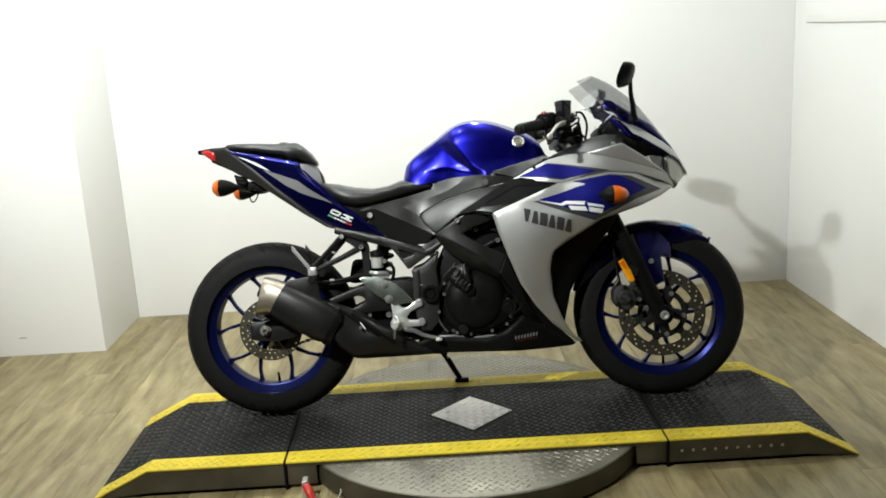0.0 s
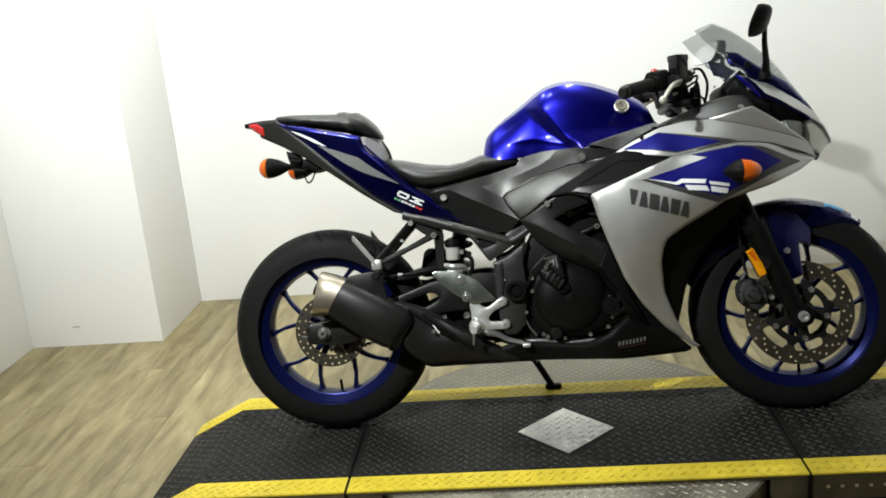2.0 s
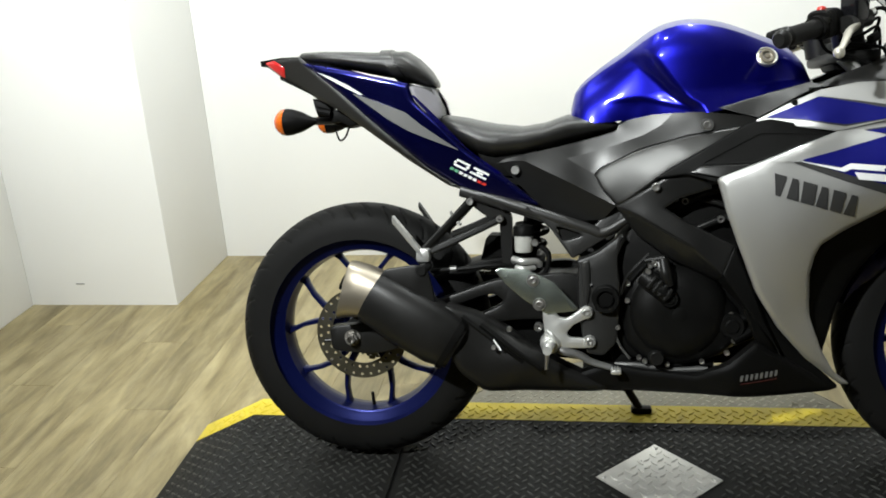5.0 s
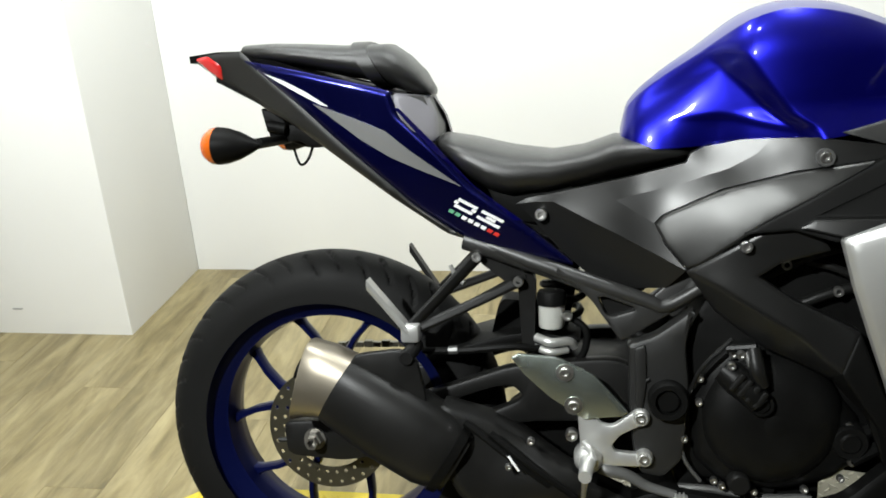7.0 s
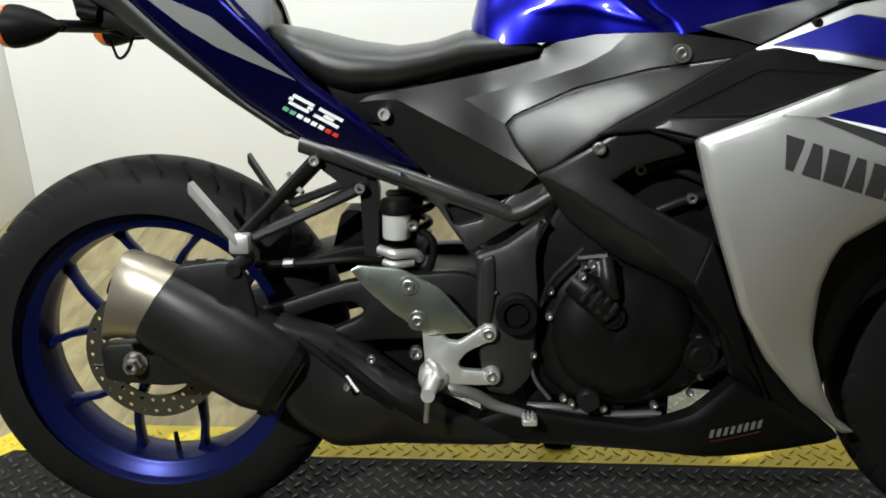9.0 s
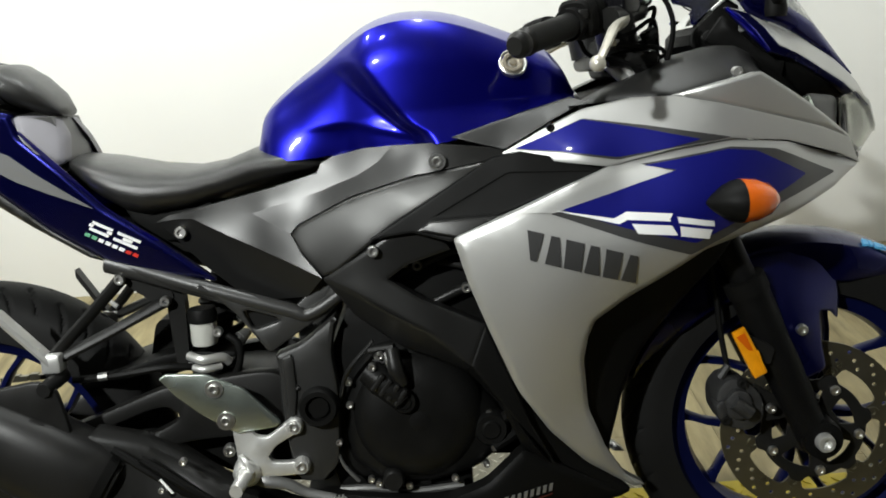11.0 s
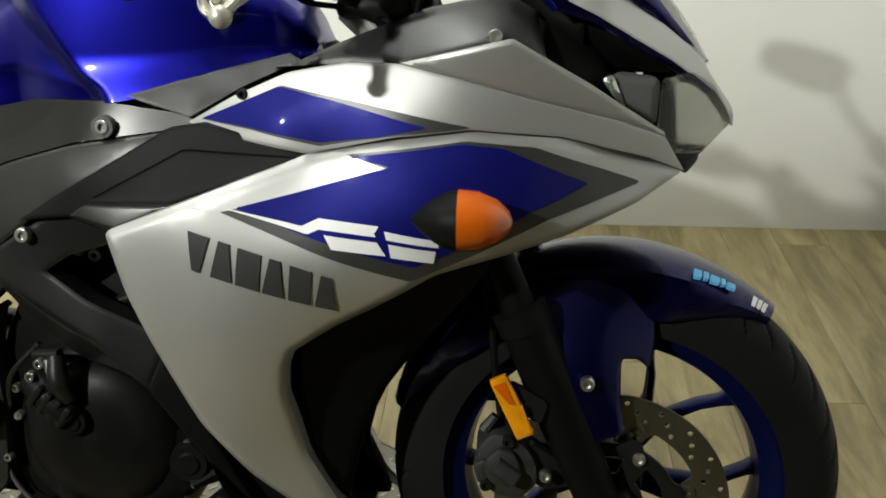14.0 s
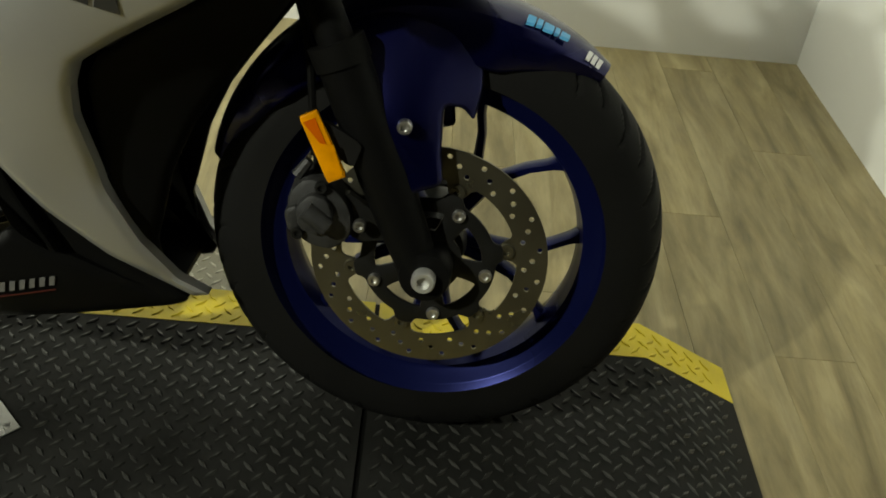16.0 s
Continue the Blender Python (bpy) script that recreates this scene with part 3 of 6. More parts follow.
def wheel(name, x, z, radius, width, first, label, full=0.55):
    hub = new(name)
    hub.parent = bike
    tagged(hub, label)
    rim, lip = 0.231, width * 0.38
    part("tyre", tyre(x, z, radius, width, rim - 0.006, 40, full), RUBBER, hub, "black road tyre with curved grooves", 50)
    prof = [(rim, -lip - 0.006), (rim + 0.004, -lip), (rim - 0.004, -lip + 0.004), (0.213, -lip * 0.80), (0.206, -lip * 0.35), (0.205, 0), (0.206, lip * 0.35), (0.213, lip * 0.80), (rim - 0.004, lip - 0.004), (rim + 0.004, lip), (rim, lip + 0.006), (rim - 0.008, lip - 0.001), (rim - 0.010, lip * 0.93), (0.2085, lip * 0.86), (0.2035, lip * 0.74), (0.1975, lip * 0.70), (0.194, lip * 0.30), (0.191, 0), (0.194, -lip * 0.30), (0.1975, -lip * 0.70), (0.2035, -lip * 0.74), (0.2085, -lip * 0.86), (rim - 0.010, -lip * 0.93), (rim - 0.008, -lip + 0.001)]
    part("rim", lathe(prof, 96, x, 0, z, closed=True), RIMBLUE, hub, "dark blue cast rim")
    part("hub_barrel", lathe([(0.018, -0.055), (0.042, -0.055), (0.046, -0.03), (0.040, 0), (0.046, 0.03), (0.042, 0.055), (0.018, 0.055)], 40, x, 0, z, closed=True), SHEEN, hub)
    for k in range(5):
        for s in (-1, 1):
            path = [(r, radians(first + 72 * k + turn * s), w) for r, turn, w in ((0.040, 9, 0.022), (0.085, 8, 0.017), (0.120, 9.5, 0.0145), (0.155, 14.5, 0.0125), (0.180, 18.5, 0.013), (0.191, 20, 0.019), (0.199, 20.5, 0.036))]
            rings = []
            for r, t, w in path:
                c, sn = math.cos(t), math.sin(t)
                mid = Vector((x + r * c, 0, z + r * sn))
                side, deep = Vector((-sn, 0, c)), Vector((0, 1, 0))
                rings.append([mid + side * w * 0.5 * u + deep * 0.014 * v for u, v in ((-1, -0.55), (-0.6, -1), (0.6, -1), (1, -0.55), (1, 0.55), (0.6, 1), (-0.6, 1), (-1, 0.55))])
            part("spoke", loft(rings), RIMBLUE, hub)
    v = radians(273)
    part("valve_stem", tube([(x + 0.198 * math.cos(v), -0.005, z + 0.198 * math.sin(v)), (x + 0.160 * math.cos(v), -0.012, z + 0.160 * math.sin(v))], [0.005, 0.004], 8), BLACK, hub)
    return hub


def brake_disc(hub, x, z, w, outer, inner, rows, count, lobes=()):
    holes = []
    for k in range(count):
        for j in range(rows):
            a = (k + 0.33 * j) * math.tau / count
            r = inner + (outer - inner) * (0.25 + 0.5 * j / max(1, rows - 1))
            holes.append(circle(x + r * math.cos(a), z + r * math.sin(a), 0.0038, 6))
    hollow = []
    for k in range(144):
        near = min([abs((2.5 * k - a + 180) % 360 - 180) for a in lobes] or [90])
        r = inner - 0.021 / (1 + math.exp((near - 7.5) * 1.1))
        hollow.append(Vector((x + r * math.cos(radians(2.5 * k)), z + r * math.sin(radians(2.5 * k)))))
    return part("brake_disc", plate(circle(x, z, outer, 72), -w - 0.002, -w + 0.002, [hollow, *holes], times=0), ROTOR, hub, "drilled steel brake disc", 30)


rear = wheel("rear_wheel", RX, RZ, 0.307, 0.140, 90, "dark blue ten-spoke rear wheel")
brake_disc(rear, RX, RZ, 0.058, 0.110, 0.074, 2, 30)
front = wheel("front_wheel", FX, FZ, 0.302, 0.116, 57, "dark blue ten-spoke front wheel", 0.46)
disc = brake_disc(front, FX, FZ, 0.088, 0.151, 0.112, 3, 20, [13.5 + 60 * k for k in range(6)])
star = []
for k in range(144):
    near = min(abs((2.5 * k - 13.5 - 60 * n + 180) % 360 - 180) for n in range(6))
    r = 0.086 + 0.010 / (1 + math.exp((near - 8) * 1.0))
    star.append((FX + r * math.cos(radians(2.5 * k)), FZ + r * math.sin(radians(2.5 * k))))
holes = []
for k in range(5):
    a = 63.5 + 72 * k
    ring = [(0.068, a + 13 + 46 * n / 8) for n in range(9)] + [(0.043, a + 56 - 38 * n / 6) for n in range(7)]
    holes.append(rounded([(FX + r * math.cos(radians(t)), FZ + r * math.sin(radians(t))) for r, t in ring], 0.2, 1))
carrier = part("disc_carrier", plate(star, -0.096, -0.0905, holes, times=0, bevel=0.001), SHEEN, front, "black star-shaped carrier")
for k in range(5):
    a = radians(63.5 + 72 * k)
    bolt(FX + 0.075 * math.cos(a), 0.096, FZ + 0.075 * math.sin(a), 0.0085, front)
for k in range(6):
    a = radians(13.5 + 60 * k)
    part("floating_button", lathe([(0.004, -0.094), (0.0095, -0.094), (0.0105, -0.092), (0.0105, -0.085), (0.004, -0.085)], 16, FX + 0.100 * math.cos(a), 0, FZ + 0.100 * math.sin(a), closed=True), ROTOR, front)
part("chain_sprocket", plate([p for k in range(40) for p in ((RX + 0.088 * math.cos(k * math.tau / 40), RZ + 0.088 * math.sin(k * math.tau / 40)), (RX + 0.096 * math.cos((k + 0.5) * math.tau / 40), RZ + 0.096 * math.sin((k + 0.5) * math.tau / 40)))], 0.075, 0.081, [circle(RX, RZ, 0.05, 24)], times=0), ROTOR, rear)

# front fork and mudguard
for s in (-1, 1):
    y = s * 0.118
    fork = part("fork_leg", tube([(1.390, y, 0.288), (1.334, y, 0.42), (1.276, y, 0.56)], [0.026, 0.032, 0.031], 20, False), FORK, bike, "black fork slider")
    part("fork_tube", tube([(1.276, y, 0.56), (1.105, y, 0.945)], 0.0215, 20), FORK, fork)
    part("axle_clamp", lathe([(0, -0.026), (0.031, -0.026), (0.033, -0.018), (0.033, 0.02), (0.03, 0.026), (0, 0.026)], 24, FX, y, FZ), FORK, fork)
    part("dust_seal", tube([(1.281, y, 0.547), (1.270, y, 0.572)], 0.034, 20), BLACK, fork)
part("axle_bolt", lathe([(0, -0.004), (0.008, -0.004), (0.008, -0.012), (0.013, -0.012), (0.015, -0.008), (0.015, 0.01), (0, 0.01)], 20, FX, -0.147, FZ), ALU, bike)
part("lower_yoke", box(1.15, 1.24, -0.15, 0.15, 0.655, 0.695, 0.012), SHEEN, bike)
part("upper_yoke", box(1.05, 1.13, -0.145, 0.145, 0.905, 0.93, 0.01), SHEEN, bike)
rings = []
for k in range(25):
    a = radians(164 - k * 113 / 24)
    s = k / 24
    r = 0.316 + 0.004 * math.sin(s * math.pi) - 0.015 * max(0.0, 1 - s / 0.4)
    wide = 0.073 * (0.45 + 2.2 * s if s < 0.25 else 1) * (1 - 0.6 * max(0, (s - 0.72) / 0.28) ** 1.8)
    skirt = 0.066 * min(1, 0.35 + 1.6 * s) * (1 - 0.82 * max(0, (s - 0.78) / 0.22))
    c, n = math.cos(a), math.sin(a)
    ring = []
    outer = [(-1, -skirt), (-1.02, -skirt * 0.4), (-0.92, -0.008), (-0.62, 0.001), (-0.2, 0.006), (0.2, 0.006), (0.62, 0.001), (0.92, -0.008), (1.02, -skirt * 0.4), (1, -skirt)]
    for u, d in outer + [(u * 0.95, d - 0.004) for u, d in outer[::-1]]:
        ring.append((FX - 0.006 + (r + d) * c, u * wide, FZ + (r + d) * n))
    rings.append(ring)
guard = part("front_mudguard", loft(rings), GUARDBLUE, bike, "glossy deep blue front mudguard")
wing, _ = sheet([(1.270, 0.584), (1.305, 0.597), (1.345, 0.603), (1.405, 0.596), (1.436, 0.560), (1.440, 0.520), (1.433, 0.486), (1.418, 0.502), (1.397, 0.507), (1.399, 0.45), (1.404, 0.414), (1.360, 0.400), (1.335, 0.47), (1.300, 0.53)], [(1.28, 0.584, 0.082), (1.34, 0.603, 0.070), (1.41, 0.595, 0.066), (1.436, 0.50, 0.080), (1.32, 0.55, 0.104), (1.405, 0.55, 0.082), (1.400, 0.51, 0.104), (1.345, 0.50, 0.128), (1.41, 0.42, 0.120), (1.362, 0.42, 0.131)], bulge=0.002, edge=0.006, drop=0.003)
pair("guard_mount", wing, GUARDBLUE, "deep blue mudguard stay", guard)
bolt(1.357, 0.140, 0.488, 0.009, guard)
bm = bmesh.new()
for a0, a1, w0, w1 in ((73.0, 71.2, 0.046, 0.058), (70.8, 69.6, 0.043, 0.056), (69.2, 67.0, 0.045, 0.056), (66.6, 65.6, 0.041, 0.054), (65.2, 63.2, 0.043, 0.053)):
    quad = []
    for a, w in ((a0, w0), (a0, w1), (a1, w1 - 0.002), (a1, w0 - 0.002)):
        r = 0.3195 - 0.011 * max(0.0, (w - 0.046) / 0.02)
        quad.append(bm.verts.new((FX - 0.006 + r * math.cos(radians(a)), -w, FZ + r * math.sin(radians(a)))))
    bm.faces.new(quad)
geom = bmesh.ops.extrude_face_region(bm, geom=bm.faces[:])["geom"]
for v in geom:
    if isinstance(v, bmesh.types.BMVert):
        v.co += Vector((v.co.x - FX, -0.06, v.co.z - FZ)).normalized() * 0.004
bmesh.ops.recalc_face_normals(bm, faces=bm.faces)
part("guard_decal", bm, CYAN, guard, "pale blue lettering mark")
for k in range(3):
    rows = []
    for a in (radians(57.5 - 1.5 * k), radians(57.1 - 1.5 * k), radians(56.7 - 1.5 * k), radians(56.4 - 1.5 * k)):
        s = (164 - math.degrees(a)) / 113
        wide = 0.073 * (1 - 0.6 * max(0, (s - 0.72) / 0.28) ** 1.8)
        rows.append([(FX - 0.006 + (0.3185 + d) * math.cos(a), -wide * u, FZ + (0.3185 + d) * math.sin(a)) for u, d in ((0.62, 0.0002), (0.90, -0.0075), (0.90, -0.0065), (0.62, 0.0022))])
    part("guard_tag", loft(rows), WHITE, guard, "small white mark")
# caliper, reflector
cal = part("front_caliper", join([plate([(1.212, 0.385), (1.232, 0.408), (1.262, 0.402), (1.288, 0.375), (1.292, 0.338), (1.268, 0.315), (1.235, 0.322), (1.214, 0.345)], -0.135, -0.070, cut=0.2, bevel=0.006), plate([(1.222, 0.372), (1.24, 0.392), (1.262, 0.386), (1.27, 0.36), (1.252, 0.338), (1.228, 0.345)], -0.146, -0.13, cut=0.2, bevel=0.004), plate([(1.208, 0.366), (1.226, 0.376), (1.232, 0.350), (1.216, 0.336)], -0.140, -0.10, cut=0.2, bevel=0.004), tube([(1.236, -0.147, 0.372), (1.262, -0.147, 0.352)], 0.012, 12), tube([(1.222, -0.120, 0.405), (1.236, -0.120, 0.425)], [0.008, 0.006], 8)]), CASTGREY, bike, "dark cast two-piston brake caliper")
for x, z in ((1.300, 0.353), (1.253, 0.398), (1.226, 0.338)):
    bolt(x, 0.136, z, 0.008, cal, None if x > 1.29 else SHEEN)
part("caliper_bracket", plate([(1.28, 0.39), (1.325, 0.36), (1.335, 0.33), (1.30, 0.325), (1.27, 0.345)], -0.120, -0.106), SHEEN, bike)
part("brake_hose", tube([(1.245, -0.10, 0.40), (1.235, -0.09, 0.47), (1.225, -0.085, 0.56), (1.20, -0.07, 0.64)], 0.005, 8), BLACK, bike)
amber = part("side_reflector", plate([(1.228, 0.489), (1.248, 0.499), (1.284, 0.424), (1.263, 0.414)], -0.166, -0.155, cut=0.05, times=1, bevel=0.002), AMBER, bike, "amber reflector strip", 25)
part("reflector_cell", plate([(1.2335, 0.484), (1.2465, 0.4905), (1.2600, 0.4610), (1.2525, 0.4620)], -0.1672, -0.1655, times=0), ORANGE, amber, "brighter orange cell")
part("reflector_cell", plate([(1.2640, 0.4600), (1.2680, 0.4615), (1.2800, 0.4260), (1.2760, 0.4240)], -0.1672, -0.1655, times=0), AMBER, amber)
part("reflector_bracket", plate([(1.235, 0.47), (1.255, 0.485), (1.30, 0.46), (1.29, 0.43)], -0.1548, -0.145), SHEEN, amber)

# frame, engine, swingarm
core = part("engine_block", join([plate([(0.62, 0.274), (0.79, 0.274), (0.80, 0.290), (0.86, 0.302), (0.93, 0.335), (0.95, 0.45), (0.90, 0.60), (0.80, 0.66), (0.66, 0.62), (0.60, 0.50), (0.58, 0.35)], -0.115, 0.115, bevel=0.012), plate([(0.80, 0.48), (0.93, 0.43), (0.99, 0.58), (0.90, 0.66)], -0.10, 0.10, bevel=0.01)]), ENGINE, bike, "black engine casting")
part("sump", join([plate([(0.585, 0.300), (0.600, 0.252), (0.640, 0.225), (0.787, 0.215), (0.817, 0.235), (0.817, 0.300)], -0.100, 0.100, bevel=0.008), tube([(0.697, -0.104, 0.262), (0.747, -0.106, 0.258)], [0.010, 0.006], 10)]), ENGINE, core, "black oil sump")
part("radiator", plate([(0.99, 0.34), (1.03, 0.34), (1.09, 0.60), (1.05, 0.61)], -0.085, 0.085), BLACK, bike)
cover, _ = sheet([(0.612, 0.40), (0.626, 0.46), (0.665, 0.503), (0.715, 0.512), (0.775, 0.487), (0.826, 0.432), (0.866, 0.385), (0.872, 0.325), (0.828, 0.284), (0.75, 0.262), (0.668, 0.270), (0.618, 0.312)], [(0.735, 0.385, 0.165), (0.62, 0.4, 0.128), (0.75, 0.265, 0.128), (0.87, 0.34, 0.132), (0.70, 0.51, 0.125), (0.82, 0.43, 0.138)], edge=0.02, drop=0.016, thick=0.03)
cover = part("clutch_cover", cover, ENGINE, core, "black clutch cover")
part("clutch_boss", lathe([(0, -0.163), (0.050, -0.162), (0.074, -0.157), (0.090, -0.148), (0.102, -0.136), (0.106, -0.12), (0, -0.12)], 48, 0.735, 0, 0.385), ENGINE, cover)
lifter = part("lifter_housing", join([tube([(0.660, -0.150, 0.468), (0.690, -0.163, 0.446), (0.712, -0.168, 0.422)], [0.020, 0.024, 0.022, 0.018], 14), lathe([(0, -0.176), (0.010, -0.176), (0.012, -0.173), (0.017, -0.173), (0.019, -0.170), (0.019, -0.15), (0, -0.15)], 24, 0.714, 0, 0.420)]), ENGINE, cover, "black ribbed lifter housing")
for k in range(4):
    d = 0.011 * k
    part("housing_rib", plate([(0.664 + d, 0.448 - 0.8 * d), (0.671 + d, 0.444 - 0.8 * d), (0.689 + d, 0.468 - 0.8 * d), (0.682 + d, 0.472 - 0.8 * d)], -0.186, -0.160, bevel=0.002), SHEEN, lifter)
part("pump_boss", lathe([(0, -0.150), (0.013, -0.150), (0.016, -0.147), (0.024, -0.147), (0.028, -0.142), (0.030, -0.12), (0, -0.12)], 28, 0.848, 0, 0.355), ENGINE, cover, "round pump cover")
part("cover_gasket", tube([(0.600, -0.132, 0.360), (0.602, -0.134, 0.335), (0.611, -0.134, 0.308), (0.632, -0.134, 0.280)], 0.003, 8), SATIN, cover)
part("lower_hose", tube([(0.60, -0.118, 0.262), (0.65, -0.122, 0.262), (0.72, -0.122, 0.252), (0.80, -0.122, 0.256)], 0.006, 8), SATIN, cover)
for x, z in ((0.682, 0.497), (0.703, 0.482), (0.669, 0.480)):
    bolt(x, 0.172, z, 0.0065, cover)
part("cable_arm", join([tube([(0.700, -0.165, 0.505), (0.705, -0.175, 0.475), (0.715, -0.172, 0.45)], [0.011, 0.013, 0.009], 12), tube([(0.665, -0.15, 0.50), (0.705, -0.165, 0.508)], 0.006, 8)]), SHEEN, cover)
part("cable_end", tube([(0.690, -0.168, 0.500), (0.698, -0.176, 0.478)], 0.006, 10), SATIN, cover)
part("breather_hose", tube([(0.612, -0.13, 0.42), (0.63, -0.15, 0.47), (0.672, -0.15, 0.515)], 0.0035, 8), GREY, cover)
for x, z in ((0.627, 0.410), (0.628, 0.448), (0.606, 0.350), (0.664, 0.275), (0.712, 0.268), (0.786, 0.275), (0.852, 0.322), (0.846, 0.380), (0.676, 0.487), (0.838, 0.295), (0.652, 0.283)):
    bolt(x, 0.136, z, 0.0058, cover)
part("oil_cap", lathe([(0, -0.158), (0.014, -0.158), (0.017, -0.154), (0.017, -0.12), (0, -0.12)], 20, 0.688, 0, 0.285), SHEEN, cover)
for z in (0.325, 0.36):
    part("pump_rib", tube([(0.85, -0.14, z), (0.89, -0.13, z + 0.02)], 0.010, 8), ENGINE, cover)

for s in (-1, 1):
    rail = part("subframe_rail", join([tube([(0.262, s * 0.085, 0.655), (0.36, s * 0.10, 0.625), (0.455, s * 0.117, 0.592)], [0.0165, 0.0165, 0.013], 14), tube([(0.605, s * 0.122, 0.572), (0.66, s * 0.12, 0.645), (0.86, s * 0.08, 0.80), (1.02, s * 0.05, 0.86)], [0.012, 0.016, 0.016], 14)]), FRAME, bike, "satin black tubular frame")
    part("frame_gusset", plate([(0.405, 0.618), (0.470, 0.597), (0.542, 0.573), (0.577, 0.563), (0.628, 0.596), (0.630, 0.578), (0.580, 0.546), (0.509, 0.501), (0.464, 0.566), (0.440, 0.590)], s * 0.112, s * 0.132, [rounded([(0.472, 0.576), (0.536, 0.554), (0.488, 0.540)], 0.15)], cut=0.06, bevel=0.005), FRAME, rail, "satin black triangular gusset")
    part("frame_tube", tube([(0.292, s * 0.092, 0.650), (0.405, s * 0.118, 0.614), (0.542, s * 0.127, 0.569), (0.576, s * 0.128, 0.560), (0.632, s * 0.130, 0.592)], [0.012, 0.012, 0.0115, 0.011, 0.010], 14), FRAME, rail)
    part("frame_spar", plate([(0.552, 0.570), (0.596, 0.612), (0.660, 0.660), (0.684, 0.645), (0.634, 0.583), (0.587, 0.540)], s * 0.114, s * 0.129, cut=0.06, bevel=0.004), FRAME, rail)
    part("gusset_web", plate([(0.470, 0.585), (0.548, 0.553), (0.492, 0.526)], s * 0.108, s * 0.118), SHEEN, rail)
    web = part("frame_plate", plate([(0.518, 0.50), (0.56, 0.515), (0.60, 0.545), (0.618, 0.560), (0.606, 0.50), (0.612, 0.44), (0.610, 0.38), (0.604, 0.315), (0.575, 0.285), (0.540, 0.29), (0.528, 0.33), (0.520, 0.42), (0.522, 0.48)], s * 0.105, s * 0.142, bevel=0.008), DARKPLASTIC, rail)
    part("plate_rib", plate([(0.528, 0.496), (0.546, 0.503), (0.548, 0.44), (0.542, 0.40), (0.532, 0.40)], s * 0.140, s * 0.1475, bevel=0.003), DARKPLASTIC, web)
    part("pivot_boss", lathe([(0, s * 0.156), (0.016, s * 0.156), (0.016, s * 0.150), (0.020, s * 0.150), (0.020, s * 0.163), (0.028, s * 0.163), (0.031, s * 0.158), (0.031, s * 0.13), (0, s * 0.13)], 24, 0.580, 0, 0.416), BLACK, rail)
    part("cover_cap", tube([(0.535, s * 0.143, 0.437), (0.552, s * 0.143, 0.448)], 0.004, 8), GREY, rail)
swing = part("swingarm", join([plate([(-0.055, 0.345), (0.035, 0.352), (0.20, 0.405), (0.34, 0.455), (0.50, 0.470), (0.56, 0.44), (0.57, 0.39), (0.50, 0.365), (0.36, 0.36), (0.22, 0.325), (0.06, 0.278), (-0.05, 0.285)], s * 0.085, s * 0.115, [rounded([(0.22, 0.385), (0.33, 0.425), (0.36, 0.40), (0.28, 0.365)], 0.2)], bevel=0.006) for s in (-1, 1)] + [box(0.36, 0.56, -0.085, 0.085, 0.38, 0.45, 0.01)]), SHEEN, bike, "black steel swingarm")
part("hugger", plate([(0.20, 0.44), (0.36, 0.485), (0.445, 0.482), (0.445, 0.494), (0.34, 0.499), (0.19, 0.455)], -0.075, 0.075, bevel=0.004), BLACK, bike)
part("suspension_link", plate([(0.31, 0.335), (0.38, 0.385), (0.50, 0.395), (0.585, 0.36), (0.585, 0.25), (0.45, 0.262)], -0.06, 0.06, cut=0.1, bevel=0.006), BLACK, swing)
part("brake_line", tube([(0.19, -0.10, 0.472), (0.26, -0.115, 0.478), (0.34, -0.115, 0.486), (0.40, -0.10, 0.478)], 0.006, 8), BLACK, swing)
part("line_fitting", tube([(0.235, -0.115, 0.478), (0.250, -0.115, 0.479)], 0.007, 8), SATIN, swing)
part("axle_nut", lathe([(0, -0.130), (0.007, -0.130), (0.007, -0.142), (0.011, -0.142), (0.011, -0.132), (0.015, -0.132), (0.016, -0.115), (0, -0.115)], 6, 0.002, 0, 0.318), DULLSTEEL, swing)
part("axle_washer", lathe([(0, -0.119), (0.019, -0.119), (0.019, -0.114), (0, -0.114)], 24, 0.002, 0, 0.318), DULLSTEEL, swing)
part("chain_adjuster", tube([(-0.05, -0.10, 0.308), (-0.070, -0.10, 0.307)], 0.004, 8), SHEEN, swing)
part("rear_caliper", plate([(-0.01, 0.405), (0.02, 0.425), (0.09, 0.42), (0.10, 0.37), (0.06, 0.345), (0.0, 0.36)], -0.115, -0.06, bevel=0.008), ENGINE, bike, "black rear brake caliper")
link = bmesh.new()
n = 0
for z0, z1 in ((RZ + 0.112, 0.445), (RZ - 0.094, 0.375)):
    for k in range(34):
        s = k / 33
        cx, cz = 0.0 + 0.55 * s, z0 + (z1 - z0) * s
        bmesh.ops.create_cube(link, size=1, matrix=Matrix.Translation((cx, 0.078 + 0.004 * (k % 2), cz)) @ Matrix.Diagonal((0.015, 0.012, 0.012 if k % 2 else 0.009, 1)))
tagged(part("drive_chain", link, ROTOR, bike, "dark steel drive chain"), kind="stuff")
shock = part("rear_shock", tube([(0.385, 0.0, 0.40), (0.425, 0.0, 0.62)], 0.022, 16), SHEEN, bike)
coil = [(0.385 + 0.035 * k / 84 + 0.036 * math.cos(k * math.tau / 14), 0.036 * math.sin(k * math.tau / 14), 0.40 + 0.18 * k / 84) for k in range(85)]
part("spring", tube(coil, 0.0065, 8, False), SHEEN, shock)
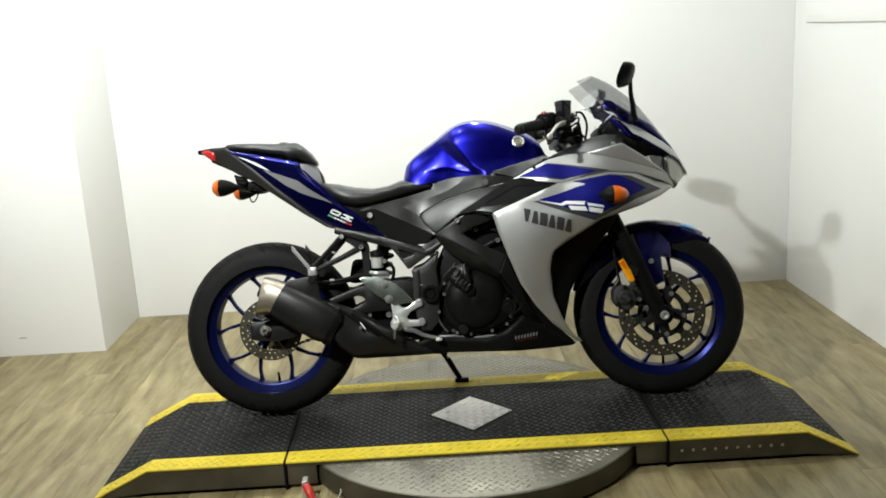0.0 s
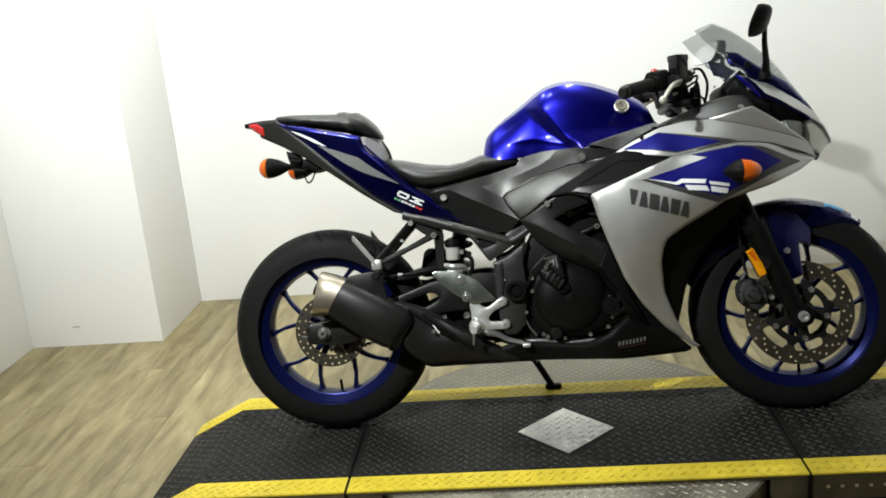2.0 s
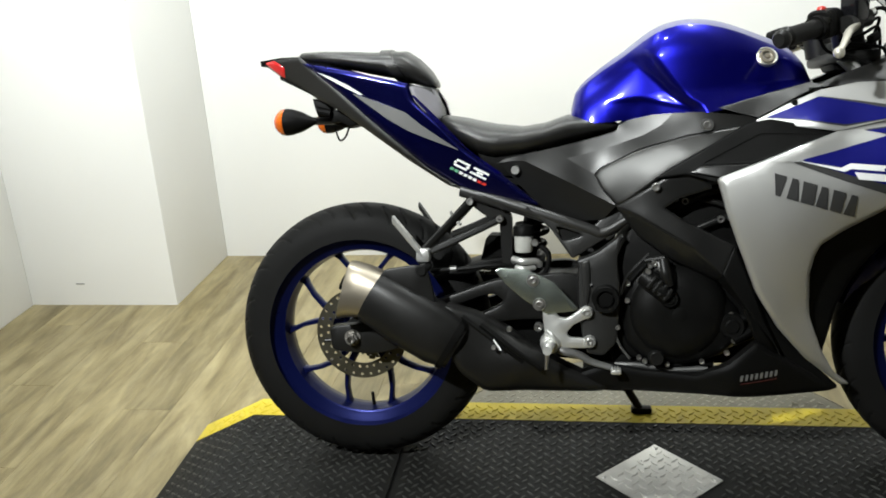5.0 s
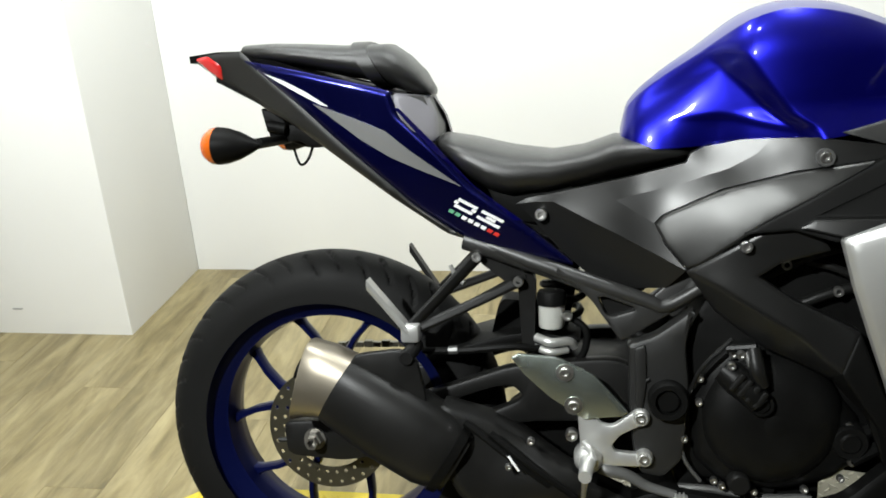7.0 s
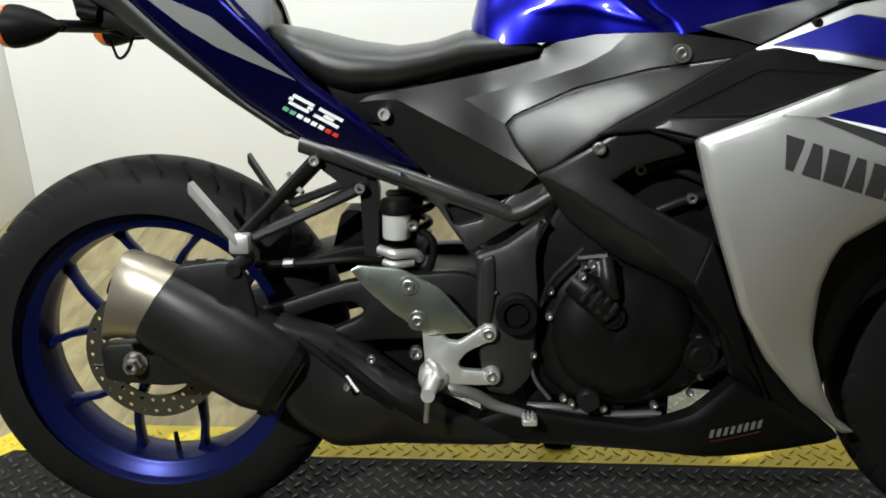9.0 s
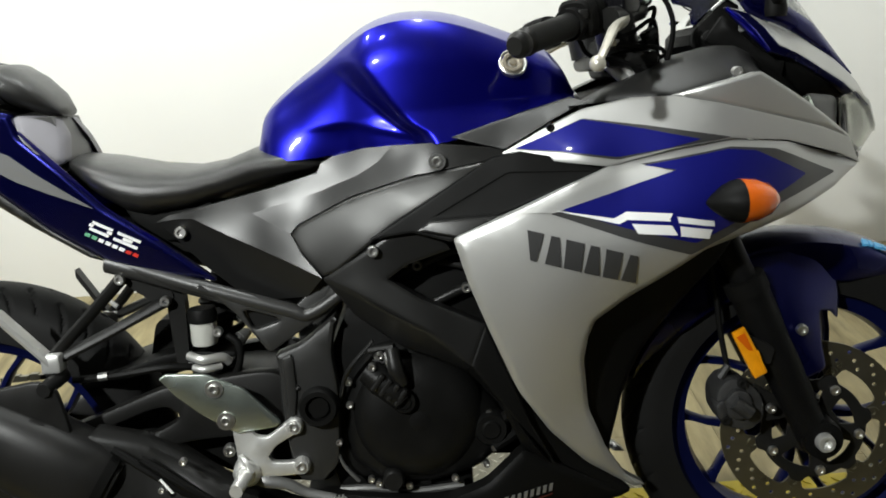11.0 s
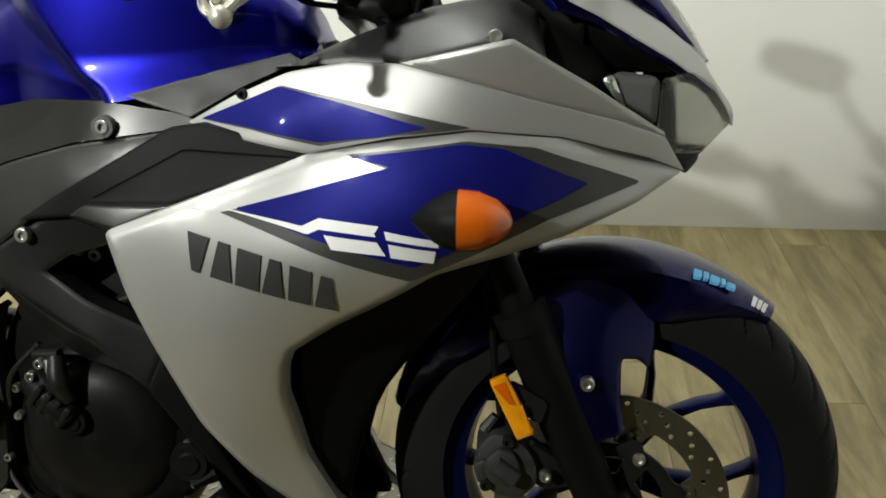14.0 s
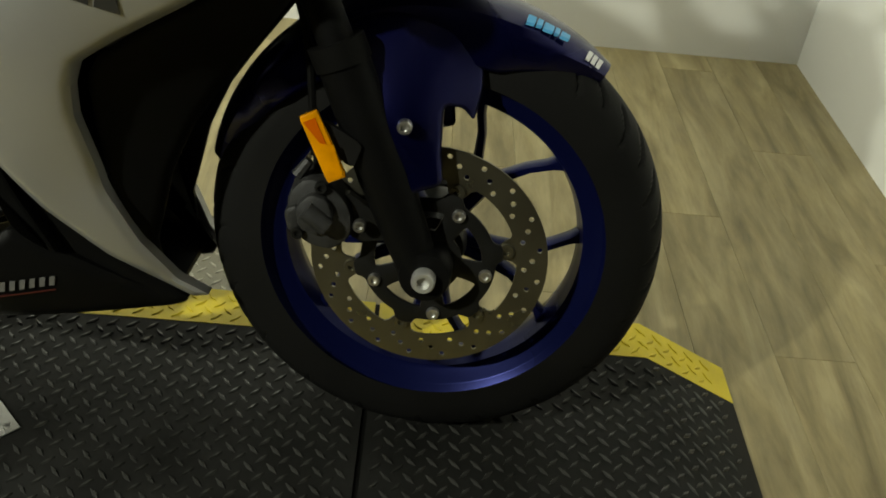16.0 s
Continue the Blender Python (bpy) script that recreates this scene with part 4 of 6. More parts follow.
res = part("brake_reservoir", lathe([(0, 0), (0.019, 0), (0.021, 0.004), (0.021, 0.038), (0, 0.038)], 24, 0.400, -0.085, 0.512, "Z"), CLEARTANK, bike, "milky brake fluid reservoir")
part("cap", lathe([(0, 0.038), (0.0235, 0.038), (0.0235, 0.056), (0.021, 0.060), (0, 0.060)], 20, 0.400, -0.085, 0.512, "Z"), BLACK, res)
bolt(0.426, 0.102, 0.535, 0.008, res)
part("clamp", tube([(0.376, -0.10, 0.498), (0.40, -0.114, 0.494), (0.427, -0.10, 0.492), (0.436, -0.09, 0.482)], 0.0075, 10), ALU, res)
part("clamp", tube([(0.374, -0.10, 0.482), (0.40, -0.114, 0.478), (0.425, -0.10, 0.478)], 0.006, 10), ALU, res)
part("hose", tube([(0.43, -0.09, 0.53), (0.455, -0.095, 0.51), (0.452, -0.095, 0.475), (0.435, -0.09, 0.45)], 0.006, 10), BLACK, res)
part("mud_flap", plate([(0.29, 0.46), (0.31, 0.545), (0.375, 0.54), (0.40, 0.46)], -0.03, 0.03), BLACK, bike)

# foot controls
heel = part("heel_guard", plate([(0.340, 0.480), (0.352, 0.487), (0.412, 0.482), (0.468, 0.455), (0.520, 0.397), (0.512, 0.390), (0.452, 0.384), (0.445, 0.388), (0.400, 0.418), (0.362, 0.452)], -0.158, -0.150, cut=0.06, bevel=0.002), POLISH, bike, "polished aluminium heel plate")
for x, z in ((0.4235, 0.459), (0.4365, 0.406)):
    part("washer", lathe([(0.006, -0.161), (0.014, -0.161), (0.014, -0.157), (0.006, -0.157)], 20, x, 0, z, closed=True), CHROME, heel)
    bolt(x, 0.160, z, 0.0085, heel)
hanger = part("footrest_hanger", plate([(0.442, 0.392), (0.468, 0.388), (0.480, 0.374), (0.497, 0.372), (0.528, 0.395), (0.541, 0.400), (0.551, 0.390), (0.548, 0.376), (0.537, 0.372), (0.508, 0.357), (0.495, 0.340), (0.501, 0.330), (0.534, 0.328), (0.549, 0.333), (0.558, 0.322), (0.550, 0.308), (0.532, 0.306), (0.488, 0.306), (0.468, 0.303), (0.446, 0.301), (0.436, 0.315), (0.447, 0.336)], -0.152, -0.138, cut=0.14, bevel=0.003), ALU, bike, "cast aluminium footrest hanger")
bolt(0.539, 0.152, 0.386, 0.0085, hanger)
part("arm_boss", lathe([(0, -0.155), (0.011, -0.155), (0.014, -0.150), (0.014, -0.125), (0, -0.125)], 20, 0.539, 0, 0.386), ALU, hanger)
part("arm_boss", lathe([(0, -0.155), (0.011, -0.155), (0.014, -0.150), (0.014, -0.125), (0, -0.125)], 20, 0.545, 0, 0.320), ALU, hanger)
part("pivot_hub", lathe([(0, -0.164), (0.016, -0.164), (0.022, -0.156), (0.023, -0.13), (0, -0.13)], 24, 0.459, 0, 0.316), ALU, hanger)
bolt(0.433, 0.136, 0.351, 0.010, hanger, h=0.012)
bolt(0.545, 0.152, 0.320, 0.0085, hanger)
peg = part("rider_footrest", tube([(0.459, -0.16, 0.318), (0.457, -0.19, 0.318), (0.455, -0.226, 0.318)], [0.013, 0.011, 0.010], 14), ALU, bike, "aluminium rider footrest")
part("feeler", tube([(0.455, -0.220, 0.312), (0.452, -0.220, 0.276)], [0.005, 0.0036], 8), CHROME, peg)
part("spring_clip", tube([(0.452, -0.155, 0.345), (0.462, -0.166, 0.338), (0.470, -0.168, 0.322)], 0.005, 8), ALU, peg)
pedal = part("brake_pedal", tube([(0.470, -0.134, 0.306), (0.484, -0.15, 0.301), (0.521, -0.15, 0.291), (0.55, -0.15, 0.275), (0.594, -0.152, 0.263)], [0.013, 0.011, 0.009, 0.008, 0.007], 10, flat=0.6), SATIN, bike)
part("pedal_pad", join([box(0.590, 0.612, -0.178, -0.148, 0.254, 0.264, 0.003)] + [box(0.592 + 0.006 * k, 0.595 + 0.006 * k, -0.177, -0.149, 0.264, 0.267, 0.0008) for k in range(3)]), ALU, pedal, "ribbed aluminium pedal pad")
for s in (-1, 1):
    step_bracket = part("passenger_bracket", join([tube([(0.282, s * 0.092, 0.629), (0.23, s * 0.115, 0.575), (0.178, s * 0.14, 0.522)], [0.0115, 0.010, 0.010], 10, flat=0.7), tube([(0.348, s * 0.090, 0.589), (0.27, s * 0.115, 0.553), (0.178, s * 0.14, 0.515)], [0.0115, 0.009, 0.010], 10, flat=0.7), plate([(0.262, 0.66), (0.29, 0.662), (0.36, 0.60), (0.355, 0.575), (0.335, 0.58), (0.285, 0.618)], s * 0.075, s * 0.088)]), SHEEN, bike, "black passenger footrest bracket")
    part("passenger_footrest", loft([[(0.118 + 0.060 * k, s * (0.165 - 0.02 * k) + s * a, 0.598 - 0.082 * k + b) for a, b in ((-0.012, -0.007), (0.012, -0.007), (0.014, 0.0), (0.012, 0.008), (-0.012, 0.008))] for k in (0, 0.5, 1.0)]), ALU if s < 0 else SHEEN, step_bracket, "folded aluminium footrest" if s < 0 else "folded black footrest")
    part("footrest_hinge", box(0.165, 0.195, min(s * 0.125, s * 0.158), max(s * 0.125, s * 0.158), 0.500, 0.530, 0.005), ALU, step_bracket)
    if s < 0:
        bolt(0.282, 0.100, 0.629, 0.0085, step_bracket)
        bolt(0.348, 0.097, 0.589, 0.0085, step_bracket)
part("tail_stay", plate([(0.345, 0.60), (0.375, 0.60), (0.372, 0.47), (0.352, 0.47)], -0.085, -0.06), SHEEN, bike)
part("helmet_hook", tube([(0.225, -0.02, 0.600), (0.235, -0.02, 0.580), (0.25, -0.03, 0.57)], 0.004, 8), ALU, bike)

# exhaust
def oval(cx, cy, cz, ax, rad_v, rad_h, n=24, power=2.6):
    up = Vector((-ax[2], 0, ax[0]))
    ring = []
    for k in range(n):
        t = k * math.tau / n
        c, s = math.cos(t), math.sin(t)
        ring.append(Vector((cx, cy, cz)) + up * rad_v * math.copysign(abs(s) ** (2 / power), s) + Vector((0, 1, 0)) * rad_h * math.copysign(abs(c) ** (2 / power), c))
    return ring


ax = Vector((0.85, 0, -0.527)).normalized()
muffler = part("exhaust_muffler", loft([oval(0.060, -0.165, 0.432, ax, 0.058, 0.050), oval(0.068, -0.165, 0.427, ax, 0.062, 0.053), oval(0.15, -0.168, 0.377, ax, 0.068, 0.060), oval(0.215, -0.166, 0.337, ax, 0.067, 0.060), oval(0.254, -0.160, 0.312, ax, 0.056, 0.053)]), SHEEN, bike, "matt black short exhaust muffler")
part("exhaust_cap", loft([oval(x, -0.165, z, Vector((cx, 0, cz)).normalized(), rv, rh) for x, z, cx, cz, rv, rh in ((0.006, 0.439, 0.965, -0.262, 0.064, 0.036), (0.002, 0.440, 0.965, -0.262, 0.068, 0.042), (0.004, 0.440, 0.955, -0.30, 0.0695, 0.045), (0.034, 0.438, 0.91, -0.41, 0.064, 0.049), (0.064, 0.430, 0.85, -0.527, 0.0592, 0.0507))]), TITAN, muffler, "warm silver slash-cut exhaust end cap")
part("outlet", tube([(0.040, -0.165, 0.440), (-0.004, -0.165, 0.458)], 0.018, 16), BLACK, muffler)
part("muffler_band", loft([oval(0.236, -0.163, 0.324, ax, 0.066, 0.0595), oval(0.248, -0.161, 0.316, ax, 0.0635, 0.058)]), BLACK, muffler)
part("muffler_lug", plate([(0.085, 0.470), (0.10, 0.490), (0.170, 0.500), (0.197, 0.484), (0.207, 0.44), (0.215, 0.39), (0.13, 0.42)], -0.192, -0.178, bevel=0.004), SHEEN, muffler)
bolt(0.178, 0.150, 0.505, 0.012, muffler, SHEEN)
part("rubber_mount", lathe([(0, -0.198), (0.010, -0.198), (0.012, -0.194), (0.012, -0.12), (0, -0.12)], 20, 0.182, 0, 0.487), RUBBER, muffler)
cat, _ = sheet([(0.225, 0.410), (0.29, 0.385), (0.345, 0.358), (0.47, 0.278), (0.585, 0.215), (0.57, 0.205), (0.40, 0.204), (0.315, 0.208), (0.262, 0.258), (0.240, 0.300)], [(0.23, 0.40, 0.195), (0.26, 0.29, 0.205), (0.4, 0.27, 0.185), (0.56, 0.21, 0.15), (0.34, 0.35, 0.165), (0.4, 0.205, 0.15)], edge=0.02, drop=0.014, thick=0.05)
cat = part("exhaust_chamber", cat, SHEEN, bike, "black exhaust collector cover")
for x, z, n in ((0.345, 0.318, 9), (0.385, 0.30, 9)):
    part("shield_rib", tube([(x - 0.075, -0.192, z + 0.068), (x, -0.194, z + 0.01), (x + 0.055, -0.182, z - 0.035)], 0.006, 8), BLACK, cat)
part("shield_mark", tube([(0.338, -0.200, 0.336), (0.354, -0.199, 0.312)], 0.0022, 6), WHITE, cat)
bolt(0.372, 0.188, 0.357, 0.006, cat)
bolt(0.338, 0.198, 0.318, 0.005, cat)
part("header_pipe", tube([(0.50, 0.02, 0.262), (0.70, 0.02, 0.272), (0.86, 0.02, 0.290), (0.96, 0.01, 0.40), (0.93, -0.02, 0.55)], 0.024, 14), ENGINE, bike)

# side stand on the far side
stand = part("side_stand", join([tube([(0.575, 0.105, 0.245), (0.625, 0.16, 0.15), (0.672, 0.205, 0.060)], [0.014, 0.011, 0.010], 12), box(0.652, 0.705, 0.190, 0.225, 0.046, 0.062, 0.006)]), BLACK, bike, "black side stand folded out")
part("stand_spring", tube([(0.56, 0.115, 0.26), (0.63, 0.155, 0.15)], 0.007, 8), CHROME, stand)

for ob in bike.children:
    if ob.name.split(".")[0] in ("front_wheel", "fork_leg", "axle_bolt", "front_mudguard"):
        ob.matrix_basis = STEER

# ---- bodywork ----
# tank: width by station along x and by height
def lerp_table(x, table):
    """A smooth curve through (place, value) pairs."""
    n = len(table)
    i = max(0, min(n - 2, sum(1 for a, _ in table if a <= x) - 1))
    (x0, y0), (x1, y1) = table[i], table[i + 1]
    s = max(0.0, min(1.0, (x - x0) / (x1 - x0)))

    def slope(j):
        if j == 0 or j == n - 1:
            k = 0 if j == 0 else n - 2
            return (table[k + 1][1] - table[k][1]) / (table[k + 1][0] - table[k][0])
        return (table[j + 1][1] - table[j - 1][1]) / (table[j + 1][0] - table[j - 1][0])

    h = x1 - x0
    return y0 * (2 * s ** 3 - 3 * s * s + 1) + y1 * (3 * s * s - 2 * s ** 3) + h * (slope(i) * (s ** 3 - 2 * s * s + s) + slope(i + 1) * (s ** 3 - s * s))


TOP = [(0.508, 0.828), (0.518, 0.866), (0.560, 0.908), (0.62, 0.950), (0.69, 0.999), (0.75, 1.016), (0.82, 1.011), (0.90, 0.983), (0.965, 0.952), (0.996, 0.922), (1.014, 0.880)]
LOW = [(0.508, 0.800), (0.57, 0.796), (0.63, 0.800), (0.70, 0.806), (0.78, 0.810), (0.84, 0.820), (0.92, 0.842), (0.99, 0.858), (1.014, 0.864)]
WIDE = [(0.508, 0.052), (0.53, 0.075), (0.58, 0.095), (0.65, 0.125), (0.70, 0.150), (0.78, 0.160), (0.88, 0.150), (0.965, 0.120), (0.996, 0.095), (1.014, 0.070)]


HOLLOW = [(0.508, 0.0), (0.56, 0.004), (0.64, 0.017), (0.70, 0.022), (0.78, 0.016), (0.86, 0.006), (1.04, 0.0)]
SHOULDER = [(0.508, 0.90), (0.70, 0.91), (0.76, 0.90), (0.87, 0.86), (0.96, 0.80), (1.04, 0.78)]
# rear edge of the raised side panel (x over z) and the crease below the knee hollow (z over x)
PANEL_EDGE = [(0.79, 0.800), (0.825, 0.784), (0.841, 0.760), (0.862, 0.740), (0.895, 0.716), (0.922, 0.696), (0.938, 0.680), (0.952, 0.664), (1.03, 0.640)]
KNEE_LINE = [(0.50, 0.838), (0.58, 0.848), (0.622, 0.851), (0.66, 0.852), (0.705, 0.842), (0.742, 0.834), (0.79, 0.826), (0.85, 0.78), (1.04, 0.70)]


def smooth(a, b, v):
    v = min(1.0, max(0.0, (v - a) / (b - a)))
    return v * v * (3 - 2 * v)


def tank_point(x, s):
    """s runs from 0 at the right lower edge over the top to 1 at the left one."""
    t, b, w = lerp_table(x, TOP), lerp_table(x, LOW), lerp_table(x, WIDE)
    side = -1 if s < 0.5 else 1
    u = min(s, 1 - s) * 2
    sh = lerp_table(x, SHOULDER)
    blunt = smooth(0.55, 0.70, x)
    narrow = 0.42 + 0.26 * blunt
    if u < 0.62:
        v = u / 0.62
        h = sh * v
        rear = 1 - (1 - narrow) * (0.40 * v + 0.60 * v ** 2.6)
        front = 1 - 0.105 * smooth(-0.10, 0.30, v) - 0.05 * v - (0.845 - narrow) * max(0.0, (v - 0.62) / 0.38) ** 2.4
        y = w * (rear + (front - rear) * blunt)
    else:
        v = (u - 0.62) / 0.38
        y = w * narrow * (1 - v)
        h = sh + (1 - sh) * math.sin(v * math.pi / 2)
    z = b + (t - b) * h
    # the panel steps down behind its edge, and the knee hollow tucks in below its crease
    back = (lerp_table(z, PANEL_EDGE) - x) * 0.75
    y -= lerp_table(x, HOLLOW) * smooth(-0.003, 0.026 + 0.016 * smooth(0.84, 0.95, z), back) * (1 - smooth(0.46, 0.64, u))
    under = lerp_table(x, KNEE_LINE) - z
    y -= 0.34 * max(0.0, under) * smooth(0.0, 0.014, under) * smooth(0.0, 0.03, back) * smooth(0.56, 0.66, x)
    return (x, side * max(y, 0.0), z)


xs = [0.508 + 0.506 * (k / 150) for k in range(151)]
bm = loft([[tank_point(x, k / 200) for k in range(201)] for x in xs])
tank = part("fuel_tank", bm, BLUE, bike, "glossy metallic blue fuel tank", 28)


def tank_side(x, z):
    lo, hi = 0.0, 0.5
    for _ in range(24):
        mid = (lo + hi) / 2
        if tank_point(x, mid)[2] < z:
            lo = mid
        else:
            hi = mid
    return -tank_point(x, lo)[1]


badge = part("tank_badge", lathe([(0, -0.004), (0.006, -0.004), (0.008, -0.003), (0.017, -0.003), (0.020, -0.0045), (0.022, -0.003), (0.022, 0.004), (0, 0.004)], 32), CHROME, tank, "round chrome badge")
badge.matrix_basis = pose(0.912, -tank_side(0.912, 0.922) - 0.001, 0.922, -28, 0, 8)
part("badge_ring", lathe([(0.010, -0.0062), (0.013, -0.0068), (0.016, -0.0062), (0.016, -0.003), (0.010, -0.003)], 28, closed=True), TITAN, badge)
part("badge_boss", lathe([(0, -0.0065), (0.005, -0.006), (0.007, -0.003), (0, -0.003)], 20), TITAN, badge)

# seats
def cushion(stations, n=28, power=2.5):
    """Rings across the machine: x, low z, top z, half width."""
    rings = []
    for x, lo, hi, w in stations:
        ring = []
        for k in range(n):
            t = k * math.tau / n
            c, s = math.cos(t), math.sin(t)
            ring.append((x, w * math.copysign(abs(c) ** (2 / power), c), (lo + hi) / 2 + (hi - lo) / 2 * math.copysign(abs(s) ** (2 / power), s)))
        rings.append(ring)
    return loft(rings)


part("rider_seat", cushion([(0.212, 0.800, 0.818, 0.050), (0.222, 0.785, 0.824, 0.085), (0.266, 0.752, 0.817, 0.112), (0.305, 0.726, 0.808, 0.120), (0.335, 0.719, 0.801, 0.122), (0.40, 0.728, 0.793, 0.116), (0.45, 0.738, 0.800, 0.106), (0.50, 0.750, 0.817, 0.092), (0.55, 0.763, 0.814, 0.086), (0.595, 0.774, 0.802, 0.084), (0.612, 0.782, 0.795, 0.070)]), VINYL, bike, "black vinyl rider seat", 60)
part("seat_base", plate([(0.295, 0.745), (0.43, 0.750), (0.45, 0.700), (0.36, 0.680), (0.315, 0.705)], -0.086, 0.086, bevel=0.004), BLACK, bike, "black seat base moulding")
pillion = part("passenger_seat", cushion([(-0.118, 0.958, 0.972, 0.040), (-0.108, 0.952, 0.978, 0.062), (-0.06, 0.945, 0.979, 0.078), (0.0, 0.934, 0.976, 0.086), (0.06, 0.920, 0.972, 0.088), (0.10, 0.912, 0.972, 0.088), (0.135, 0.902, 0.972, 0.086), (0.160, 0.893, 0.955, 0.078), (0.185, 0.887, 0.930, 0.062), (0.202, 0.886, 0.902, 0.036)]), VINYL, bike, "black vinyl passenger seat pad", 60)
part("seat_strap", loft([[(x + dx, y * 1.045, 0.938 + (z - 0.938) * 1.08) for x, y, z in [(0.11 + 0.018 * (0.937 - zz) / 0.03, 0.0875 * math.copysign(abs(c) ** 0.8, c), zz) for c, zz in [(math.cos(k * math.tau / 28), 0.938 + 0.036 * math.copysign(abs(math.sin(k * math.tau / 28)) ** 0.8, math.sin(k * math.tau / 28))) for k in range(28)]]] for dx in (-0.012, -0.010, 0.010, 0.012)]), VINYL, pillion, "black grab strap across the seat")

# tail
tail_knots = [(-0.20, 0.955, 0.045), (-0.10, 0.95, 0.075), (0.0, 0.93, 0.095), (0.12, 0.90, 0.105), (0.06, 0.80, 0.085), (0.18, 0.71, 0.09), (0.27, 0.655, 0.10), (0.30, 0.73, 0.125), (0.43, 0.625, 0.125), (0.22, 0.80, 0.118), (-0.02, 0.87, 0.082)]
bm, tail_s = sheet([(-0.104, 0.951), (0.0, 0.930), (0.120, 0.902), (0.150, 0.894), (0.160, 0.860), (0.218, 0.806), (0.276, 0.745), (0.355, 0.690), (0.440, 0.620), (0.354, 0.633), (0.270, 0.654), (0.180, 0.710), (0.061, 0.812), (-0.018, 0.884), (-0.077, 0.932)], tail_knots, cut=0.06, edge=0.01, drop=0.006)
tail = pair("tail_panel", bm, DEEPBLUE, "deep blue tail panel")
part("tail_stripe", decal([(0.018, 0.878), (0.080, 0.856), (0.140, 0.832), (0.178, 0.802), (0.264, 0.744), (0.190, 0.772), (0.146, 0.790), (0.098, 0.818)], tail_s), GREYDECAL, tail, "grey painted flash")
part("tail_stripe", decal([(-0.066, 0.929), (-0.030, 0.916), (0.010, 0.896), (0.045, 0.873), (0.034, 0.875), (0.004, 0.890), (-0.034, 0.911)], tail_s), WHITE, tail, "white pinstripe")
part("tail_stripe", decal([(0.156, 0.868), (0.165, 0.868), (0.222, 0.812), (0.285, 0.745), (0.36, 0.690), (0.345, 0.692), (0.274, 0.752), (0.212, 0.808)], tail_s, lift=0.002), BLUE, tail, "bright blue edge")
bm, tray_s = sheet([(-0.218, 0.960), (-0.16, 0.964), (-0.108, 0.966), (-0.080, 0.938), (-0.020, 0.888), (0.058, 0.816), (0.178, 0.713), (0.270, 0.654), (0.232, 0.664), (0.146, 0.720), (0.053, 0.788), (-0.021, 0.841), (-0.072, 0.866), (-0.100, 0.884), (-0.16, 0.917)], [(-0.21, 0.96, 0.030), (-0.1, 0.95, 0.068), (-0.02, 0.87, 0.078), (0.06, 0.79, 0.080), (0.27, 0.65, 0.092), (-0.16, 0.915, 0.030), (0.016, 0.80, 0.066), (-0.08, 0.865, 0.045)], cut=0.06, edge=0.012, thick=0.03)
pair("undertray", bm, DARKPLASTIC, "matt black undertray")
part("tail_bridge", loft([[(x, -w, z), (x, w, z), (x, w * 0.9, z - 0.012), (x, -w * 0.9, z - 0.012)] for x, z, w in ((-0.217, 0.962, 0.026), (-0.16, 0.967, 0.042), (-0.10, 0.966, 0.06), (0.05, 0.915, 0.08), (0.14, 0.895, 0.08))]), BLACK, bike)
part("under_bridge", loft([[(x, -w, z), (x, w, z), (x, w, z + 0.012), (x, -w, z + 0.012)] for x, z, w in ((-0.17, 0.918, 0.028), (-0.08, 0.874, 0.045), (0.016, 0.822, 0.060), (0.18, 0.712, 0.075), (0.40, 0.66, 0.08))]), BLACK, bike)
bm, _ = sheet([(-0.206, 0.957), (-0.178, 0.961), (-0.152, 0.944), (-0.156, 0.918), (-0.182, 0.934)], None, base=tray_s, lift=0.004, step=0.008, edge=0.006, drop=0.003)
pair("tail_lamp", bm, RED, "red tail lamp lens")
bm, _ = sheet([(0.150, 0.892), (0.196, 0.886), (0.214, 0.855), (0.220, 0.818), (0.206, 0.809), (0.164, 0.855)], [(0.15, 0.89, 0.10), (0.2, 0.885, 0.045), (0.215, 0.83, 0.085), (0.165, 0.86, 0.112), (0.205, 0.812, 0.112)], edge=0.008, thick=0.02)
pair("seat_hump", bm, HUMP, "grey plastic cowl below the passenger seat")
part("hump_front", loft([[(x, -w, z0), (x, w, z0), (x, w, z1), (x, -w, z1)] for x, w, z0, z1 in ((0.155, 0.085, 0.80, 0.888), (0.195, 0.06, 0.80, 0.886), (0.212, 0.055, 0.80, 0.84))]), SATIN, bike)
# lettering marks on the tail, as plain bars
def slanted(x, z, wx, hz, along, slope, surface, mat, parent, name="lettering_bar", lean=0.25):
    """A slanted bar on a panel: start, length and height, in the panel's own slope."""
    c, s = math.cos(slope), math.sin(slope)
    pts = []
    for u, v in ((0, 0), (wx, 0), (wx + lean * hz, hz), (lean * hz, hz)):
        u += along
        pts.append((x + u * c - v * s, z + u * s + v * c))
    return part(name, decal(pts, surface, step=0.008, lift=0.0022, times=0), mat, parent)


SL = math.atan2(-0.042, 0.085)
for rise, cuts in ((0.0125, ((0.004, 0.034), (0.046, 0.038))), (0.0065, ((0.000, 0.007), (0.030, 0.008), (0.056, 0.016))), (0.0005, ((0.002, 0.032), (0.042, 0.040)))):
    for along, wide in cuts:
        slanted(0.246 + 0.44 * rise, 0.713 + 0.9 * rise, wide, 0.005, along, SL, tail_s, WHITE, tail)
for k in range(8):
    slanted(0.238, 0.7035, 0.0085, 0.0062, 0.0115 * k, SL, tail_s, REDPLASTIC if k > 5 else GREEN if k < 2 else WHITE, tail)

